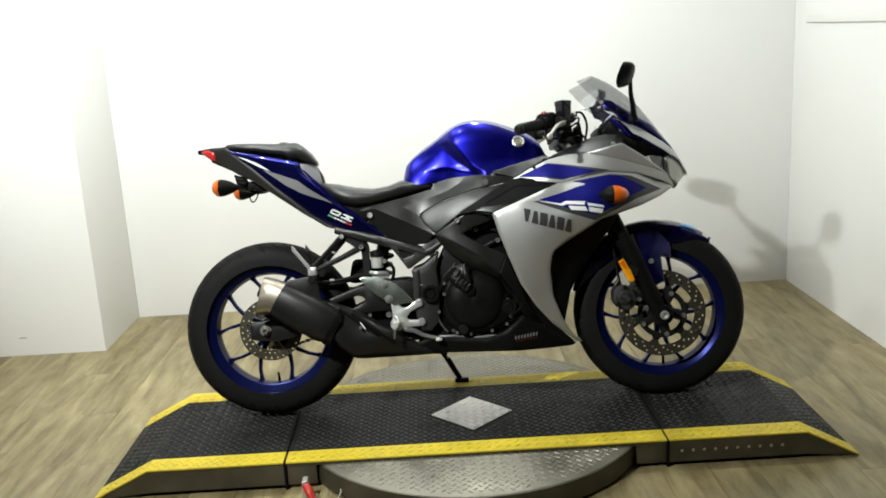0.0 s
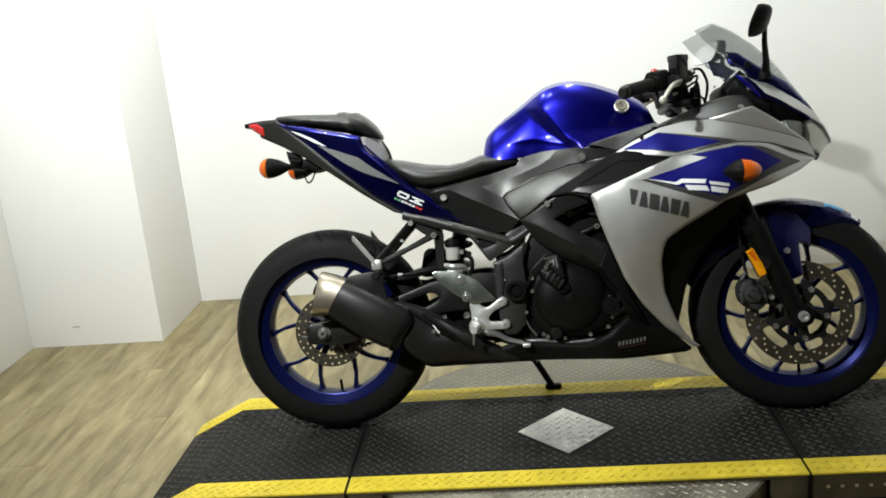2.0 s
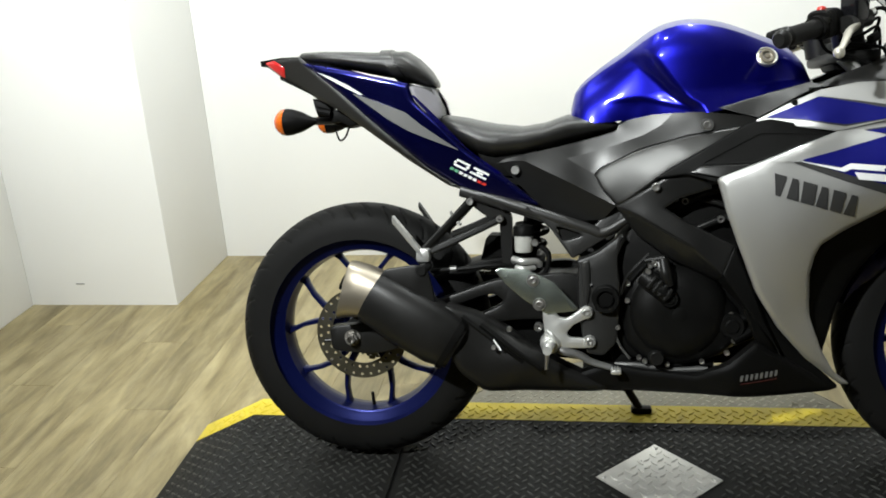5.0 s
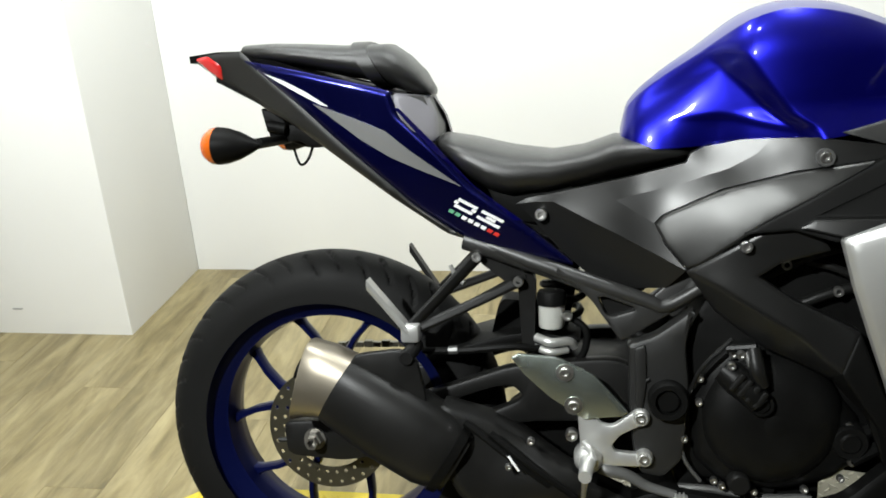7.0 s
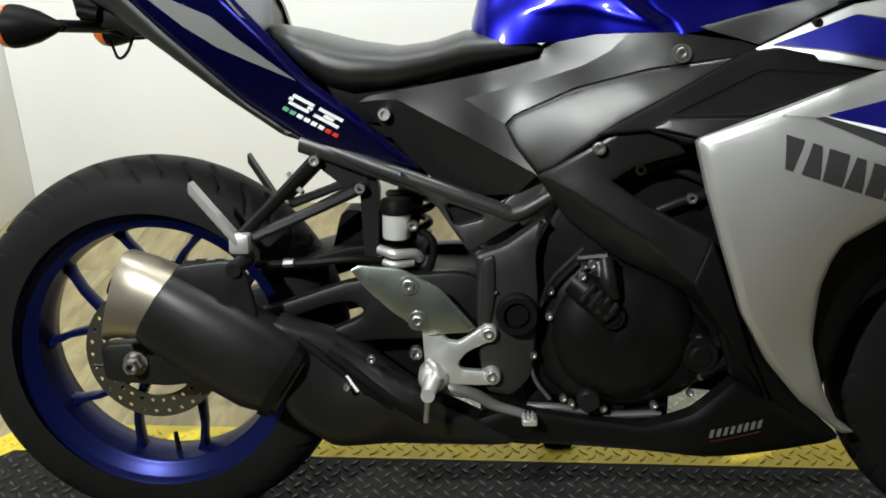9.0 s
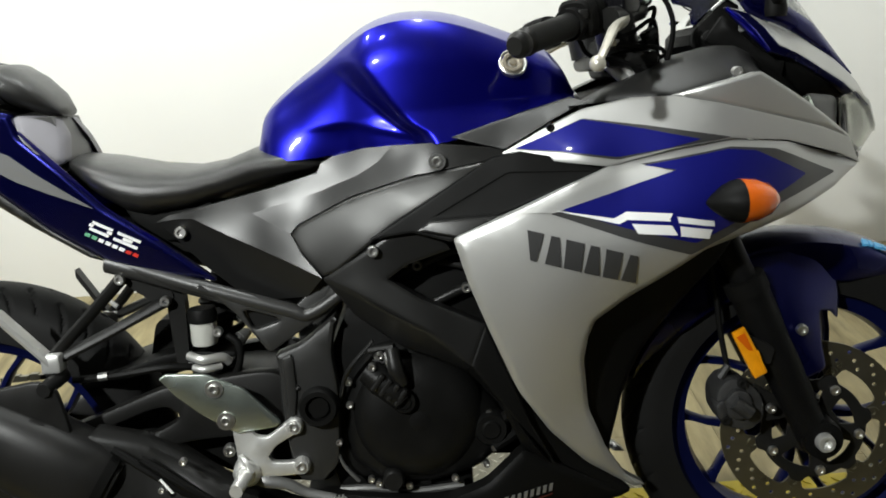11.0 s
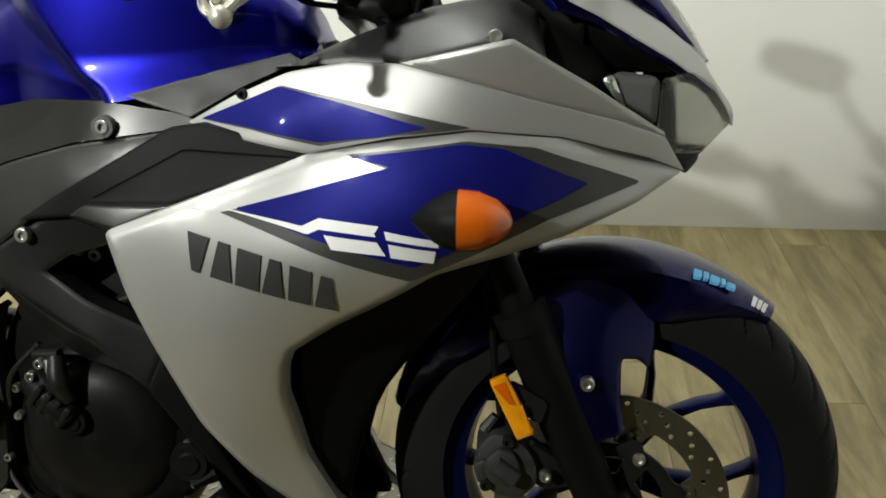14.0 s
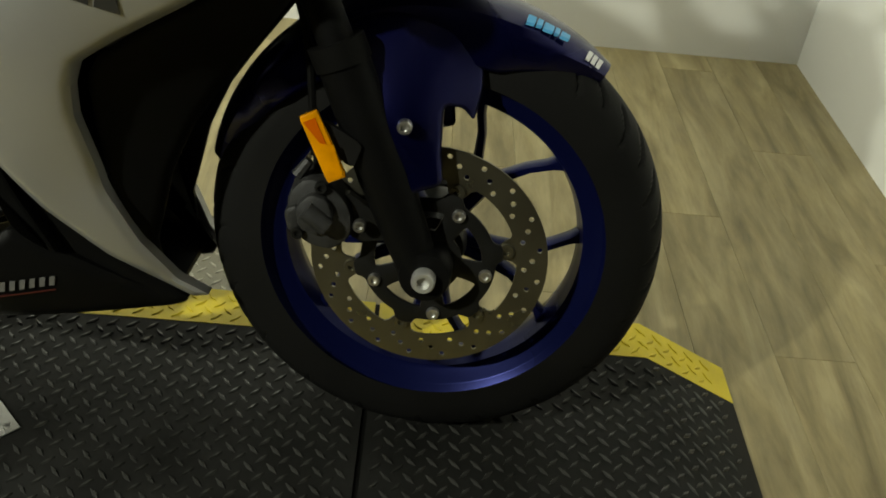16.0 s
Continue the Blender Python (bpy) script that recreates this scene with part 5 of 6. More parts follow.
# rear indicators on their plate bracket
bracket = part("plate_bracket", join([plate([(-0.096, 0.872), (-0.060, 0.860), (-0.050, 0.842), (-0.020, 0.846), (0.022, 0.822), (0.018, 0.808), (-0.008, 0.803), (-0.030, 0.815), (-0.055, 0.812), (-0.080, 0.818), (-0.090, 0.845)], -0.024, 0.024, cut=0.08, bevel=0.004), tube([(-0.080, -0.03, 0.842), (-0.050, -0.03, 0.836)], 0.010, 10), tube([(-0.06, -0.14, 0.818), (-0.058, 0.14, 0.818)], 0.009, 10), tube([(-0.06, 0, 0.82), (-0.02, 0.04, 0.805), (0.05, 0.03, 0.82)], 0.006, 8)]), BLACK, bike, "black bracket for plate and indicators")
part("wire", tube([(-0.055, 0.02, 0.80), (-0.045, 0.02, 0.772), (-0.03, 0.02, 0.78), (-0.02, 0.03, 0.81)], 0.0025, 6), BLACK, bracket)


def indicator(name, x, y, z, size, back, label, fat=0.27, lens_at=0.715):
    """A teardrop indicator: black body and an orange lens at one end."""
    hold = new(name)
    hold.parent = bike
    tagged(hold, label)
    d = -1 if back else 1
    rings = [[(x + d * a * size, y + 1.25 * fat * size * r * math.cos(k * math.tau / 20), z + fat * size * r * math.sin(k * math.tau / 20)) for k in range(20)] for a, r in ((0, 0.10), (0.17 * lens_at, 0.36), (0.5 * lens_at, 0.74), (0.8 * lens_at, 0.95), (lens_at + 0.005, 1.0))]
    part("body", loft(rings), BLACK, hold)
    rings = [[(x + d * a * size, y + 1.25 * fat * size * r * math.cos(k * math.tau / 20), z + fat * size * r * math.sin(k * math.tau / 20)) for k in range(20)] for a, r in ((lens_at, 1.005), (lens_at + 0.37 * (1 - lens_at), 0.95), (lens_at + 0.72 * (1 - lens_at), 0.70), (lens_at + 0.93 * (1 - lens_at), 0.36), (1.0, 0.10))]
    part("lens", loft(rings), ORANGE, hold, "orange lens")
    return hold


for s in (-1, 1):
    indicator("rear_indicator", -0.045, s * 0.165, 0.817, 0.096, True, "black rear indicator with an orange lens", 0.31)

# side covers
CREASE = [(0.372, 0.717, 0.094), (0.405, 0.718, 0.103), (0.506, 0.669, 0.1300), (0.603, 0.619, 0.151)]
low, _ = sheet([(0.350, 0.712)] + [(x, z) for x, z, w in CREASE] + [(0.576, 0.588), (0.511, 0.582), (0.459, 0.600), (0.414, 0.640)], CREASE + [(0.576, 0.588, 0.130), (0.511, 0.582, 0.106), (0.459, 0.60, 0.092), (0.414, 0.64, 0.088)], cut=0.01, times=1, edge=0, drop=0, thick=0.02)
EDGE_UP = [(0.557, 0.687, 0.1240), (0.529, 0.703, 0.1180), (0.500, 0.721, 0.1120), (0.554, 0.735, 0.1125), (0.605, 0.748, 0.1175), (0.665, 0.769, 0.1270), (0.700, 0.789, 0.1320), (0.722, 0.812, 0.1340)]
TOP_EDGE = [(0.345, 0.713, 0.088), (0.362, 0.722, 0.090), (0.40, 0.730, 0.094), (0.527, 0.756, 0.099), (0.604, 0.776, 0.108), (0.611, 0.790, 0.106), (0.630, 0.800, 0.106), (0.680, 0.810, 0.120)]
wing_up, _ = sheet([(x, z) for x, z, w in TOP_EDGE + EDGE_UP[::-1]] + [(0.573, 0.655)] + [(x, z) for x, z, w in CREASE[::-1]], CREASE + TOP_EDGE + EDGE_UP + [(0.575, 0.652, 0.1355)], cut=0.004, times=1, edge=0, drop=0, thick=0.02, step=0.007)
ledge, _ = sheet([(x, z) for x, z, w in EDGE_UP] + [(0.781, 0.813), (0.892, 0.799), (0.895, 0.787), (0.88, 0.786), (0.75, 0.767), (0.651, 0.739), (0.569, 0.700)], EDGE_UP + [(0.569, 0.700, 0.1235), (0.60, 0.717, 0.1280), (0.651, 0.739, 0.1385), (0.75, 0.768, 0.1600), (0.74, 0.80, 0.1440), (0.78, 0.80, 0.157), (0.89, 0.79, 0.164), (0.781, 0.813, 0.152)], cut=0.004, times=1, edge=0, drop=0, thick=0.02, step=0.007)
side = pair("side_cover", join([low, wing_up, ledge]), GREY, "dark grey side cover with sharp facets")
bm, _ = sheet([(0.558, 0.684), (0.569, 0.698), (0.651, 0.737), (0.750, 0.765), (0.880, 0.785), (0.823, 0.757), (0.713, 0.694), (0.625, 0.629), (0.604, 0.621), (0.574, 0.655)], [(0.558, 0.684, 0.126), (0.604, 0.622, 0.148), (0.575, 0.655, 0.138), (0.625, 0.629, 0.156), (0.713, 0.694, 0.174), (0.82, 0.757, 0.180), (0.88, 0.785, 0.166), (0.60, 0.70, 0.136), (0.65, 0.735, 0.142), (0.75, 0.763, 0.163), (0.66, 0.69, 0.1595), (0.74, 0.735, 0.1725), (0.80, 0.760, 0.176)], cut=0.08, edge=0.005, drop=0.003, thick=0.02)
pair("scoop_panel", bm, SCOOP, "satin grey inset panel", side)
bolt(0.385, 0.100, 0.697, 0.010, side)
part("fastener_ring", lathe([(0.0085, -0.174), (0.0125, -0.174), (0.0125, -0.162), (0.0085, -0.162)], 20, 0.788, 0, 0.786, closed=True), SATIN, side)
bolt(0.788, 0.170, 0.786, 0.0085, side)
SKIRT = [(0.812, 0.820, 0.160), (0.873, 0.837, 0.155), (0.931, 0.852, 0.150), (0.994, 0.867, 0.146), (1.012, 0.860, 0.165), (0.954, 0.834, 0.180), (0.888, 0.798, 0.172)]
bm, _ = sheet([(x, z) for x, z, w in SKIRT], SKIRT, cut=0.01, times=1, edge=0.004, drop=0.001, thick=0.02)
pair("tank_skirt", bm, DARKPLASTIC, "dark grey trim below the tank")
bolt(0.955, 0.186, 0.826, 0.006, bike, SHEEN)

# the dark arm that hugs the engine, with the hollow behind the fairing
CR = [(0.603, 0.617), (0.65, 0.596), (0.759, 0.533), (0.82, 0.475), (0.875, 0.395), (0.938, 0.30)]
CW = [0.148, 0.168, 0.188, 0.188, 0.182, 0.166]
ridge = [(x, z, w) for (x, z), w in zip(CR, CW)]
a1, _ = sheet([(0.686, 0.667), (0.772, 0.719), (0.882, 0.781), (0.905, 0.769), (0.857, 0.757), (0.800, 0.722), (0.775, 0.690), (0.800, 0.655), (0.733, 0.635), (0.703, 0.615), (0.751, 0.582), (0.796, 0.560), (0.846, 0.535)] + CR[3::-1], ridge + [(0.686, 0.667, 0.172), (0.772, 0.719, 0.184), (0.89, 0.775, 0.19), (0.733, 0.635, 0.174), (0.703, 0.615, 0.174), (0.796, 0.56, 0.178), (0.846, 0.535, 0.176), (0.908, 0.372, 0.174)], cut=0.02, times=1, edge=0.006, drop=0.002, thick=0.03)
a2, _ = sheet(CR[:4] + [(0.815, 0.455), (0.722, 0.500), (0.648, 0.553)], ridge + [(0.648, 0.553, 0.136), (0.722, 0.50, 0.152), (0.815, 0.455, 0.152), (0.872, 0.392, 0.150), (0.895, 0.325, 0.148)], cut=0.02, times=1, edge=0.006, drop=0.002, thick=0.03)
arm = pair("frame_cover", join([a1, a2]), GREY, "dark grey frame cover with a crease")
tail_a, _ = sheet([(0.846, 0.535), (0.875, 0.46), (0.908, 0.372), (0.945, 0.298)] + CR[:2:-1], ridge + [(0.846, 0.535, 0.175), (0.908, 0.372, 0.173)], cut=0.02, times=1, edge=0.004, drop=0.002, thick=0.03)
tail_b, _ = sheet(CR[3:] + [(0.895, 0.325), (0.872, 0.392), (0.815, 0.455)], ridge + [(0.815, 0.455, 0.152), (0.872, 0.392, 0.150), (0.895, 0.325, 0.148)], cut=0.02, times=1, edge=0.004, drop=0.002, thick=0.03)
pair("cover_lower_end", join([tail_a, tail_b]), BLACK, "matt black lower end of the frame cover", arm)
bolt(0.684, 0.178, 0.660, 0.009, arm)
SURROUND = [(0.681, 0.678, 0.182), (0.768, 0.729, 0.188), (0.867, 0.787, 0.186), (0.909, 0.794, 0.192), (0.976, 0.781, 0.200), (1.034, 0.765, 0.210), (1.014, 0.756, 0.212), (0.902, 0.711, 0.212), (0.800, 0.671, 0.206), (0.745, 0.686, 0.190)]
bm, surround_s = sheet([(x, z) for x, z, w in SURROUND], SURROUND, cut=0.01, times=1, edge=0.004, drop=0.001, thick=0.02)
insert = pair("fairing_insert", bm, BLACK, "matt black fairing insert")
bm, _ = sheet([(0.889, 0.767), (1.022, 0.762), (0.875, 0.709), (0.770, 0.705)], None, cut=0.03, times=1, edge=0.003, drop=-0.0012, thick=0.003, lift=0.0008, base=surround_s)
pair("insert_panel", bm, BLACK, "black grained inset", insert)
bm, _ = sheet([(0.771, 0.702), (0.874, 0.705), (0.809, 0.679), (0.753, 0.690)], [(0.772, 0.703, 0.202), (0.874, 0.705, 0.216), (0.809, 0.680, 0.216), (0.754, 0.691, 0.200)], cut=0.02, times=1, edge=0.003, drop=0.001, thick=0.012)
pair("insert_lip", bm, GREY, "dark grey lip", insert)
for x0, z0, x1, z1, r in ((0.70, 0.60, 0.86, 0.66, 0.010), (0.74, 0.55, 0.90, 0.60, 0.008), (0.78, 0.63, 0.88, 0.58, 0.006)):
    part("inner_pipe", tube([(x0, -0.125, z0), ((x0 + x1) / 2, -0.13, (z0 + z1) / 2 + 0.01), (x1, -0.12, z1)], r, 10), SHEEN, bike)
for x, z in ((0.748, 0.626), (0.728, 0.632), (0.822, 0.586)):
    bolt(x, 0.135, z, 0.008, bike)

# main side fairing
fair_knots = [(0.805, 0.677, 0.232), (0.90, 0.685, 0.250), (1.06, 0.64, 0.256), (1.17, 0.70, 0.256), (1.04, 0.762, 0.226), (1.125, 0.76, 0.244), (1.20, 0.79, 0.236), (1.30, 0.77, 0.208), (1.38, 0.75, 0.150), (1.30, 0.68, 0.200), (1.39, 0.71, 0.158), (1.20, 0.65, 0.226), (1.06, 0.575, 0.222), (0.99, 0.50, 0.210), (1.0, 0.40, 0.165), (1.09, 0.225, 0.095), (0.98, 0.30, 0.150), (0.92, 0.38, 0.185), (0.86, 0.52, 0.222), (0.93, 0.55, 0.238)]
FAIR = [(0.803, 0.678), (0.882, 0.709), (0.962, 0.740), (1.030, 0.766), (1.123, 0.786), (1.205, 0.795), (1.30, 0.785), (1.40, 0.756), (1.444, 0.738), (1.39, 0.707), (1.31, 0.676), (1.235, 0.655), (1.168, 0.638), (1.118, 0.608), (1.052, 0.570), (1.006, 0.540), (0.996, 0.515), (0.991, 0.475), (1.003, 0.380), (1.034, 0.302), (1.070, 0.243), (1.106, 0.214), (1.085, 0.214), (1.00, 0.284), (0.938, 0.355), (0.888, 0.435), (0.850, 0.532), (0.822, 0.609)]
bm, fair_s = sheet(FAIR, fair_knots, cut=0.06, edge=0.012, drop=0.007, thick=0.02, step=0.013)
fairing = pair("side_fairing", bm, SILVER, "silver metallic side fairing")
part("fairing_flash", decal([(0.940, 0.709), (1.029, 0.729), (1.121, 0.757), (1.068, 0.768), (1.201, 0.786), (1.273, 0.778), (1.393, 0.731), (1.29, 0.699), (1.200, 0.658), (1.143, 0.634), (1.039, 0.670)], fair_s), DARKDECAL, fairing, "charcoal border of the flash")
part("fairing_flash", decal([(0.958, 0.713), (1.029, 0.731), (1.123, 0.759), (1.078, 0.767), (1.198, 0.783), (1.240, 0.778), (1.332, 0.735), (1.27, 0.709), (1.215, 0.680), (1.148, 0.652), (1.040, 0.684)], fair_s, lift=0.0024), BLUEDECAL, fairing, "blue flash")
part("fairing_flash", decal([(1.030, 0.767), (1.068, 0.771), (1.115, 0.758), (1.121, 0.7545), (1.029, 0.7275), (0.945, 0.709), (0.900, 0.712)], fair_s, step=0.006, lift=0.0020), SILVER, fairing)
part("fairing_flash", decal([(0.948, 0.7125), (1.030, 0.6965), (1.048, 0.705), (1.112, 0.699), (1.108, 0.692), (1.056, 0.697), (1.036, 0.6885)], fair_s, lift=0.0034), WHITE, fairing, "white line of the model mark")
for block in ([(1.043, 0.7025), (1.104, 0.6965), (1.109, 0.688), (1.047, 0.694)], [(1.054, 0.688), (1.110, 0.682), (1.119, 0.667), (1.062, 0.6735)], [(1.118, 0.694), (1.172, 0.6835), (1.174, 0.675), (1.120, 0.685)], [(1.122, 0.680), (1.171, 0.6705), (1.168, 0.6565), (1.124, 0.665)]):
    part("mark_block", decal(block, fair_s, step=0.008, lift=0.0036, times=0), WHITE, fairing, "plain white bar of the model mark")
# six plain dark shapes along the fairing
SY = math.atan2(-0.047, 0.152)
for k in range(6):
    foot, head = ((0.009, 0.024), (0.024, 0.012), (0.026, 0.026), (0.024, 0.012), (0.024, 0.024), (0.024, 0.012))[k]
    pts = []
    for u, v in ((-foot / 2, 0), (foot / 2, 0), (head / 2 - 0.007, 0.041), (-head / 2 - 0.007, 0.041)):
        u += 0.0125 + 0.0288 * k
        pts.append((0.901 + u * math.cos(SY) - v * math.sin(SY), 0.6475 + u * math.sin(SY) + v * math.cos(SY)))
    part("lettering_bar", decal(pts, fair_s, step=0.008, lift=0.0022, times=0), DARKDECAL, fairing)
bm, _ = sheet([(0.940, 0.30), (0.895, 0.326), (0.870, 0.385), (0.858, 0.45), (0.885, 0.44), (0.935, 0.36), (0.995, 0.292), (1.080, 0.212), (1.070, 0.205), (0.98, 0.215)], [(0.9, 0.33, 0.155), (0.87, 0.44, 0.17), (1.0, 0.25, 0.125), (1.07, 0.21, 0.098)], cut=0.05)
pair("lower_fairing", bm, BLACK, "matt black lower fairing")
belly_knots = [(0.58, 0.27, 0.150), (0.80, 0.26, 0.175), (0.90, 0.31, 0.170), (1.0, 0.25, 0.135), (1.07, 0.212, 0.10), (0.80, 0.205, 0.150), (0.55, 0.215, 0.140), (0.85, 0.24, 0.178)]
bm, belly_s = sheet([(0.520, 0.245), (0.580, 0.268), (0.657, 0.256), (0.770, 0.247), (0.835, 0.278), (0.895, 0.326), (0.955, 0.29), (1.045, 0.228), (1.080, 0.208), (1.060, 0.202), (0.893, 0.202), (0.745, 0.204), (0.593, 0.208), (0.525, 0.222)], belly_knots, cut=0.06, edge=0.014, thick=0.03)
belly = pair("belly_pan", bm, BLACK, "matt black belly pan")
for x0, w0, x1, w1 in ((0.53, 0.12, 0.62, 0.13), (0.985, 0.11, 1.06, 0.09)):
    part("belly_strap", loft([[(x, -w, 0.204), (x, w, 0.204), (x, w, 0.212), (x, -w, 0.212)] for x, w in ((x0, w0), (x1, w1))]), BLACK, bike)
for k in range(8):
    slanted(0.859, 0.2435, 0.0055, 0.0125, 0.0106 * k, 0.10, belly_s, GREYDECAL, belly)
slanted(0.861, 0.236, 0.078, 0.002, 0.0, 0.10, belly_s, DULLRED, belly)

# upper fairing, nose, inner cowl
RIDGE = [(1.130, 0.861), (1.19, 0.848), (1.27, 0.826), (1.36, 0.802), (1.418, 0.780)]
up_knots = [(0.885, 0.792, 0.165), (1.0, 0.845, 0.192), (1.07, 0.862, 0.204), (1.13, 0.861, 0.214), (1.19, 0.848, 0.226), (1.27, 0.826, 0.214), (1.36, 0.802, 0.178), (1.42, 0.78, 0.143), (1.04, 0.763, 0.220), (1.13, 0.787, 0.2385), (1.21, 0.796, 0.2315), (1.30, 0.786, 0.201), (1.44, 0.742, 0.124), (1.0, 0.795, 0.215)]
u2, up_s = sheet([(0.884, 0.792), (0.942, 0.823), (1.006, 0.850), (1.072, 0.862)] + RIDGE + [(1.446, 0.738), (1.40, 0.758), (1.30, 0.787), (1.206, 0.797), (1.123, 0.788), (1.032, 0.767), (0.958, 0.778)], up_knots, cut=0.03, times=1, edge=0.004, drop=0.0006, thick=0.02, step=0.013)
u1, _ = sheet([(1.130, 0.862), (1.246, 0.888), (1.33, 0.840), (1.418, 0.784)] + RIDGE[::-1], [(1.13, 0.861, 0.213), (1.19, 0.848, 0.225), (1.27, 0.826, 0.213), (1.36, 0.802, 0.177), (1.42, 0.78, 0.142), (1.246, 0.888, 0.238), (1.33, 0.84, 0.202)], cut=0.02, times=1, edge=0.006, drop=0.003, thick=0.03, step=0.013)
upper = pair("upper_fairing", join([u1, u2]), SILVER, "silver metallic upper fairing")
part("upper_flash", decal([(0.902, 0.797), (1.000, 0.837), (1.09, 0.822), (1.206, 0.799), (1.115, 0.789), (1.045, 0.776), (0.967, 0.790)], up_s), DARKDECAL, upper, "charcoal border of the flash")
part("upper_flash", decal([(0.904, 0.798), (0.999, 0.836), (1.075, 0.820), (1.160, 0.799), (1.112, 0.789), (1.045, 0.780), (0.968, 0.792)], up_s, lift=0.0024), BLUEDECAL, upper, "blue flash")
cowl_knots = [(1.0, 0.872, 0.16), (1.06, 0.89, 0.155), (1.22, 0.935, 0.12), (1.29, 0.915, 0.112), (1.33, 0.86, 0.128), (1.24, 0.895, 0.18), (1.13, 0.868, 0.195), (1.40, 0.80, 0.075)]
bm, _ = sheet([(0.985, 0.854), (1.007, 0.858), (1.056, 0.880), (1.154, 0.918), (1.215, 0.930), (1.250, 0.928), (1.272, 0.915), (1.284, 0.862), (1.246, 0.882), (1.135, 0.856), (1.072, 0.860)], cowl_knots, cut=0.06, thick=0.05)
inner = pair("inner_cowl", bm, DARKPLASTIC, "matt black inner cowl")
# black sheet that paints in the darkness of the cavity behind the headlamp
bm, _ = sheet([(1.262, 0.930), (1.292, 0.918), (1.335, 0.886), (1.365, 0.845), (1.410, 0.780), (1.330, 0.826), (1.278, 0.862)], [(1.26, 0.93, 0.108), (1.29, 0.915, 0.106), (1.33, 0.86, 0.122), (1.28, 0.86, 0.150), (1.40, 0.80, 0.072)], cut=0.06, thick=0.04)
pair("headlamp_cavity", bm, BLACK, "black sheet standing in for the dark cavity behind the headlamp")
bolt(1.228, 0.192, 0.889, 0.008, inner)
NOSE_TOP = [(1.230, 0.984), (1.247, 0.980), (1.270, 0.973), (1.303, 0.959), (1.336, 0.947), (1.363, 0.933), (1.391, 0.916), (1.419, 0.900), (1.449, 0.878), (1.469, 0.861), (1.514, 0.788)]
NOSE_FOLD = [(1.483, 0.824), (1.425, 0.862), (1.380, 0.886), (1.339, 0.909), (1.305, 0.925), (1.281, 0.955), (1.262, 0.973)]
nose_knots = [(1.226, 0.985, 0.142), (1.27, 0.973, 0.126), (1.303, 0.959, 0.115), (1.363, 0.933, 0.100), (1.419, 0.900, 0.085), (1.469, 0.861, 0.062), (1.514, 0.788, 0.028)]
fold_knots = [(1.483, 0.824, 0.066), (1.425, 0.862, 0.108), (1.380, 0.886, 0.130), (1.339, 0.909, 0.146), (1.305, 0.925, 0.152), (1.281, 0.955, 0.149), (1.262, 0.973, 0.146)]
bm, _ = sheet(NOSE_TOP + NOSE_FOLD, nose_knots + fold_knots, cut=0.03, times=1, step=0.01, edge=0.004, drop=0.002)
nose = pair("nose_cowl", bm, SILVER, "silver nose cowl beside the windscreen")
# downward-facing facet: dark blue strip, with its shade put into the colour
bm, _ = sheet([(1.228, 0.984)] + NOSE_FOLD[::-1] + [(1.474, 0.824), (1.425, 0.853), (1.377, 0.878), (1.333, 0.902), (1.291, 0.916), (1.262, 0.945)], fold_knots + [(1.228, 0.984, 0.146), (1.262, 0.945, 0.151), (1.291, 0.914, 0.150), (1.333, 0.898, 0.138), (1.377, 0.874, 0.120), (1.425, 0.849, 0.098), (1.474, 0.822, 0.058)], cut=0.03, times=1, step=0.01, edge=0.003, drop=0.001)
pair("nose_side", bm, GUARDBLUE, "dark blue lower strip and painted shade under the nose cowl", nose)
for s in (-1, 1):
    part("nose_edge", tube([(1.229, s * 0.146, 0.982), (1.246, s * 0.150, 0.966), (1.267, s * 0.152, 0.944), (1.291, s * 0.152, 0.916)], [0.003, 0.0055, 0.006, 0.003], 10), BLUE, nose, "blue edge")
bm, _ = sheet([(1.236, 0.974), (1.262, 0.945), (1.294, 0.916), (1.325, 0.900), (1.325, 0.875), (1.270, 0.900), (1.235, 0.920), (1.215, 0.940)], [(1.236, 0.974, 0.118), (1.30, 0.91, 0.125), (1.325, 0.875, 0.120), (1.22, 0.94, 0.100)], cut=0.04, step=0.012)
pair("nose_lining", bm, BLACK, "matt black lining under the nose cowl", nose)
# the shadow under the nose, laid in as a black sheet
bm, _ = sheet([(1.266, 0.944), (1.29, 0.935), (1.343, 0.897), (1.402, 0.864), (1.462, 0.834), (1.505, 0.792), (1.44, 0.845), (1.36, 0.846), (1.312, 0.88)], [(1.27, 0.94, 0.136), (1.343, 0.897, 0.128), (1.40, 0.86, 0.095), (1.505, 0.79, 0.024), (1.36, 0.848, 0.085), (1.312, 0.88, 0.10), (1.44, 0.846, 0.060)], cut=0.04, step=0.01)
pair("nose_shadow_panel", bm, BLACK, "black sheet for the shadow above the headlamp")
part("nose_centre", loft([[(x, y, z + 0.012 * (1 - (y / w) ** 2)) for y in [w * (k / 5 - 1) for k in range(11)]] + [(x, y, z - 0.012) for y in [w * (1 - k / 5) for k in range(11)]] for x, z, w in ((1.30, 0.965, 0.108), (1.366, 0.928, 0.095), (1.42, 0.888, 0.080), (1.465, 0.852, 0.058), (1.512, 0.790, 0.022))]), SILVER, bike, "silver nose centre")
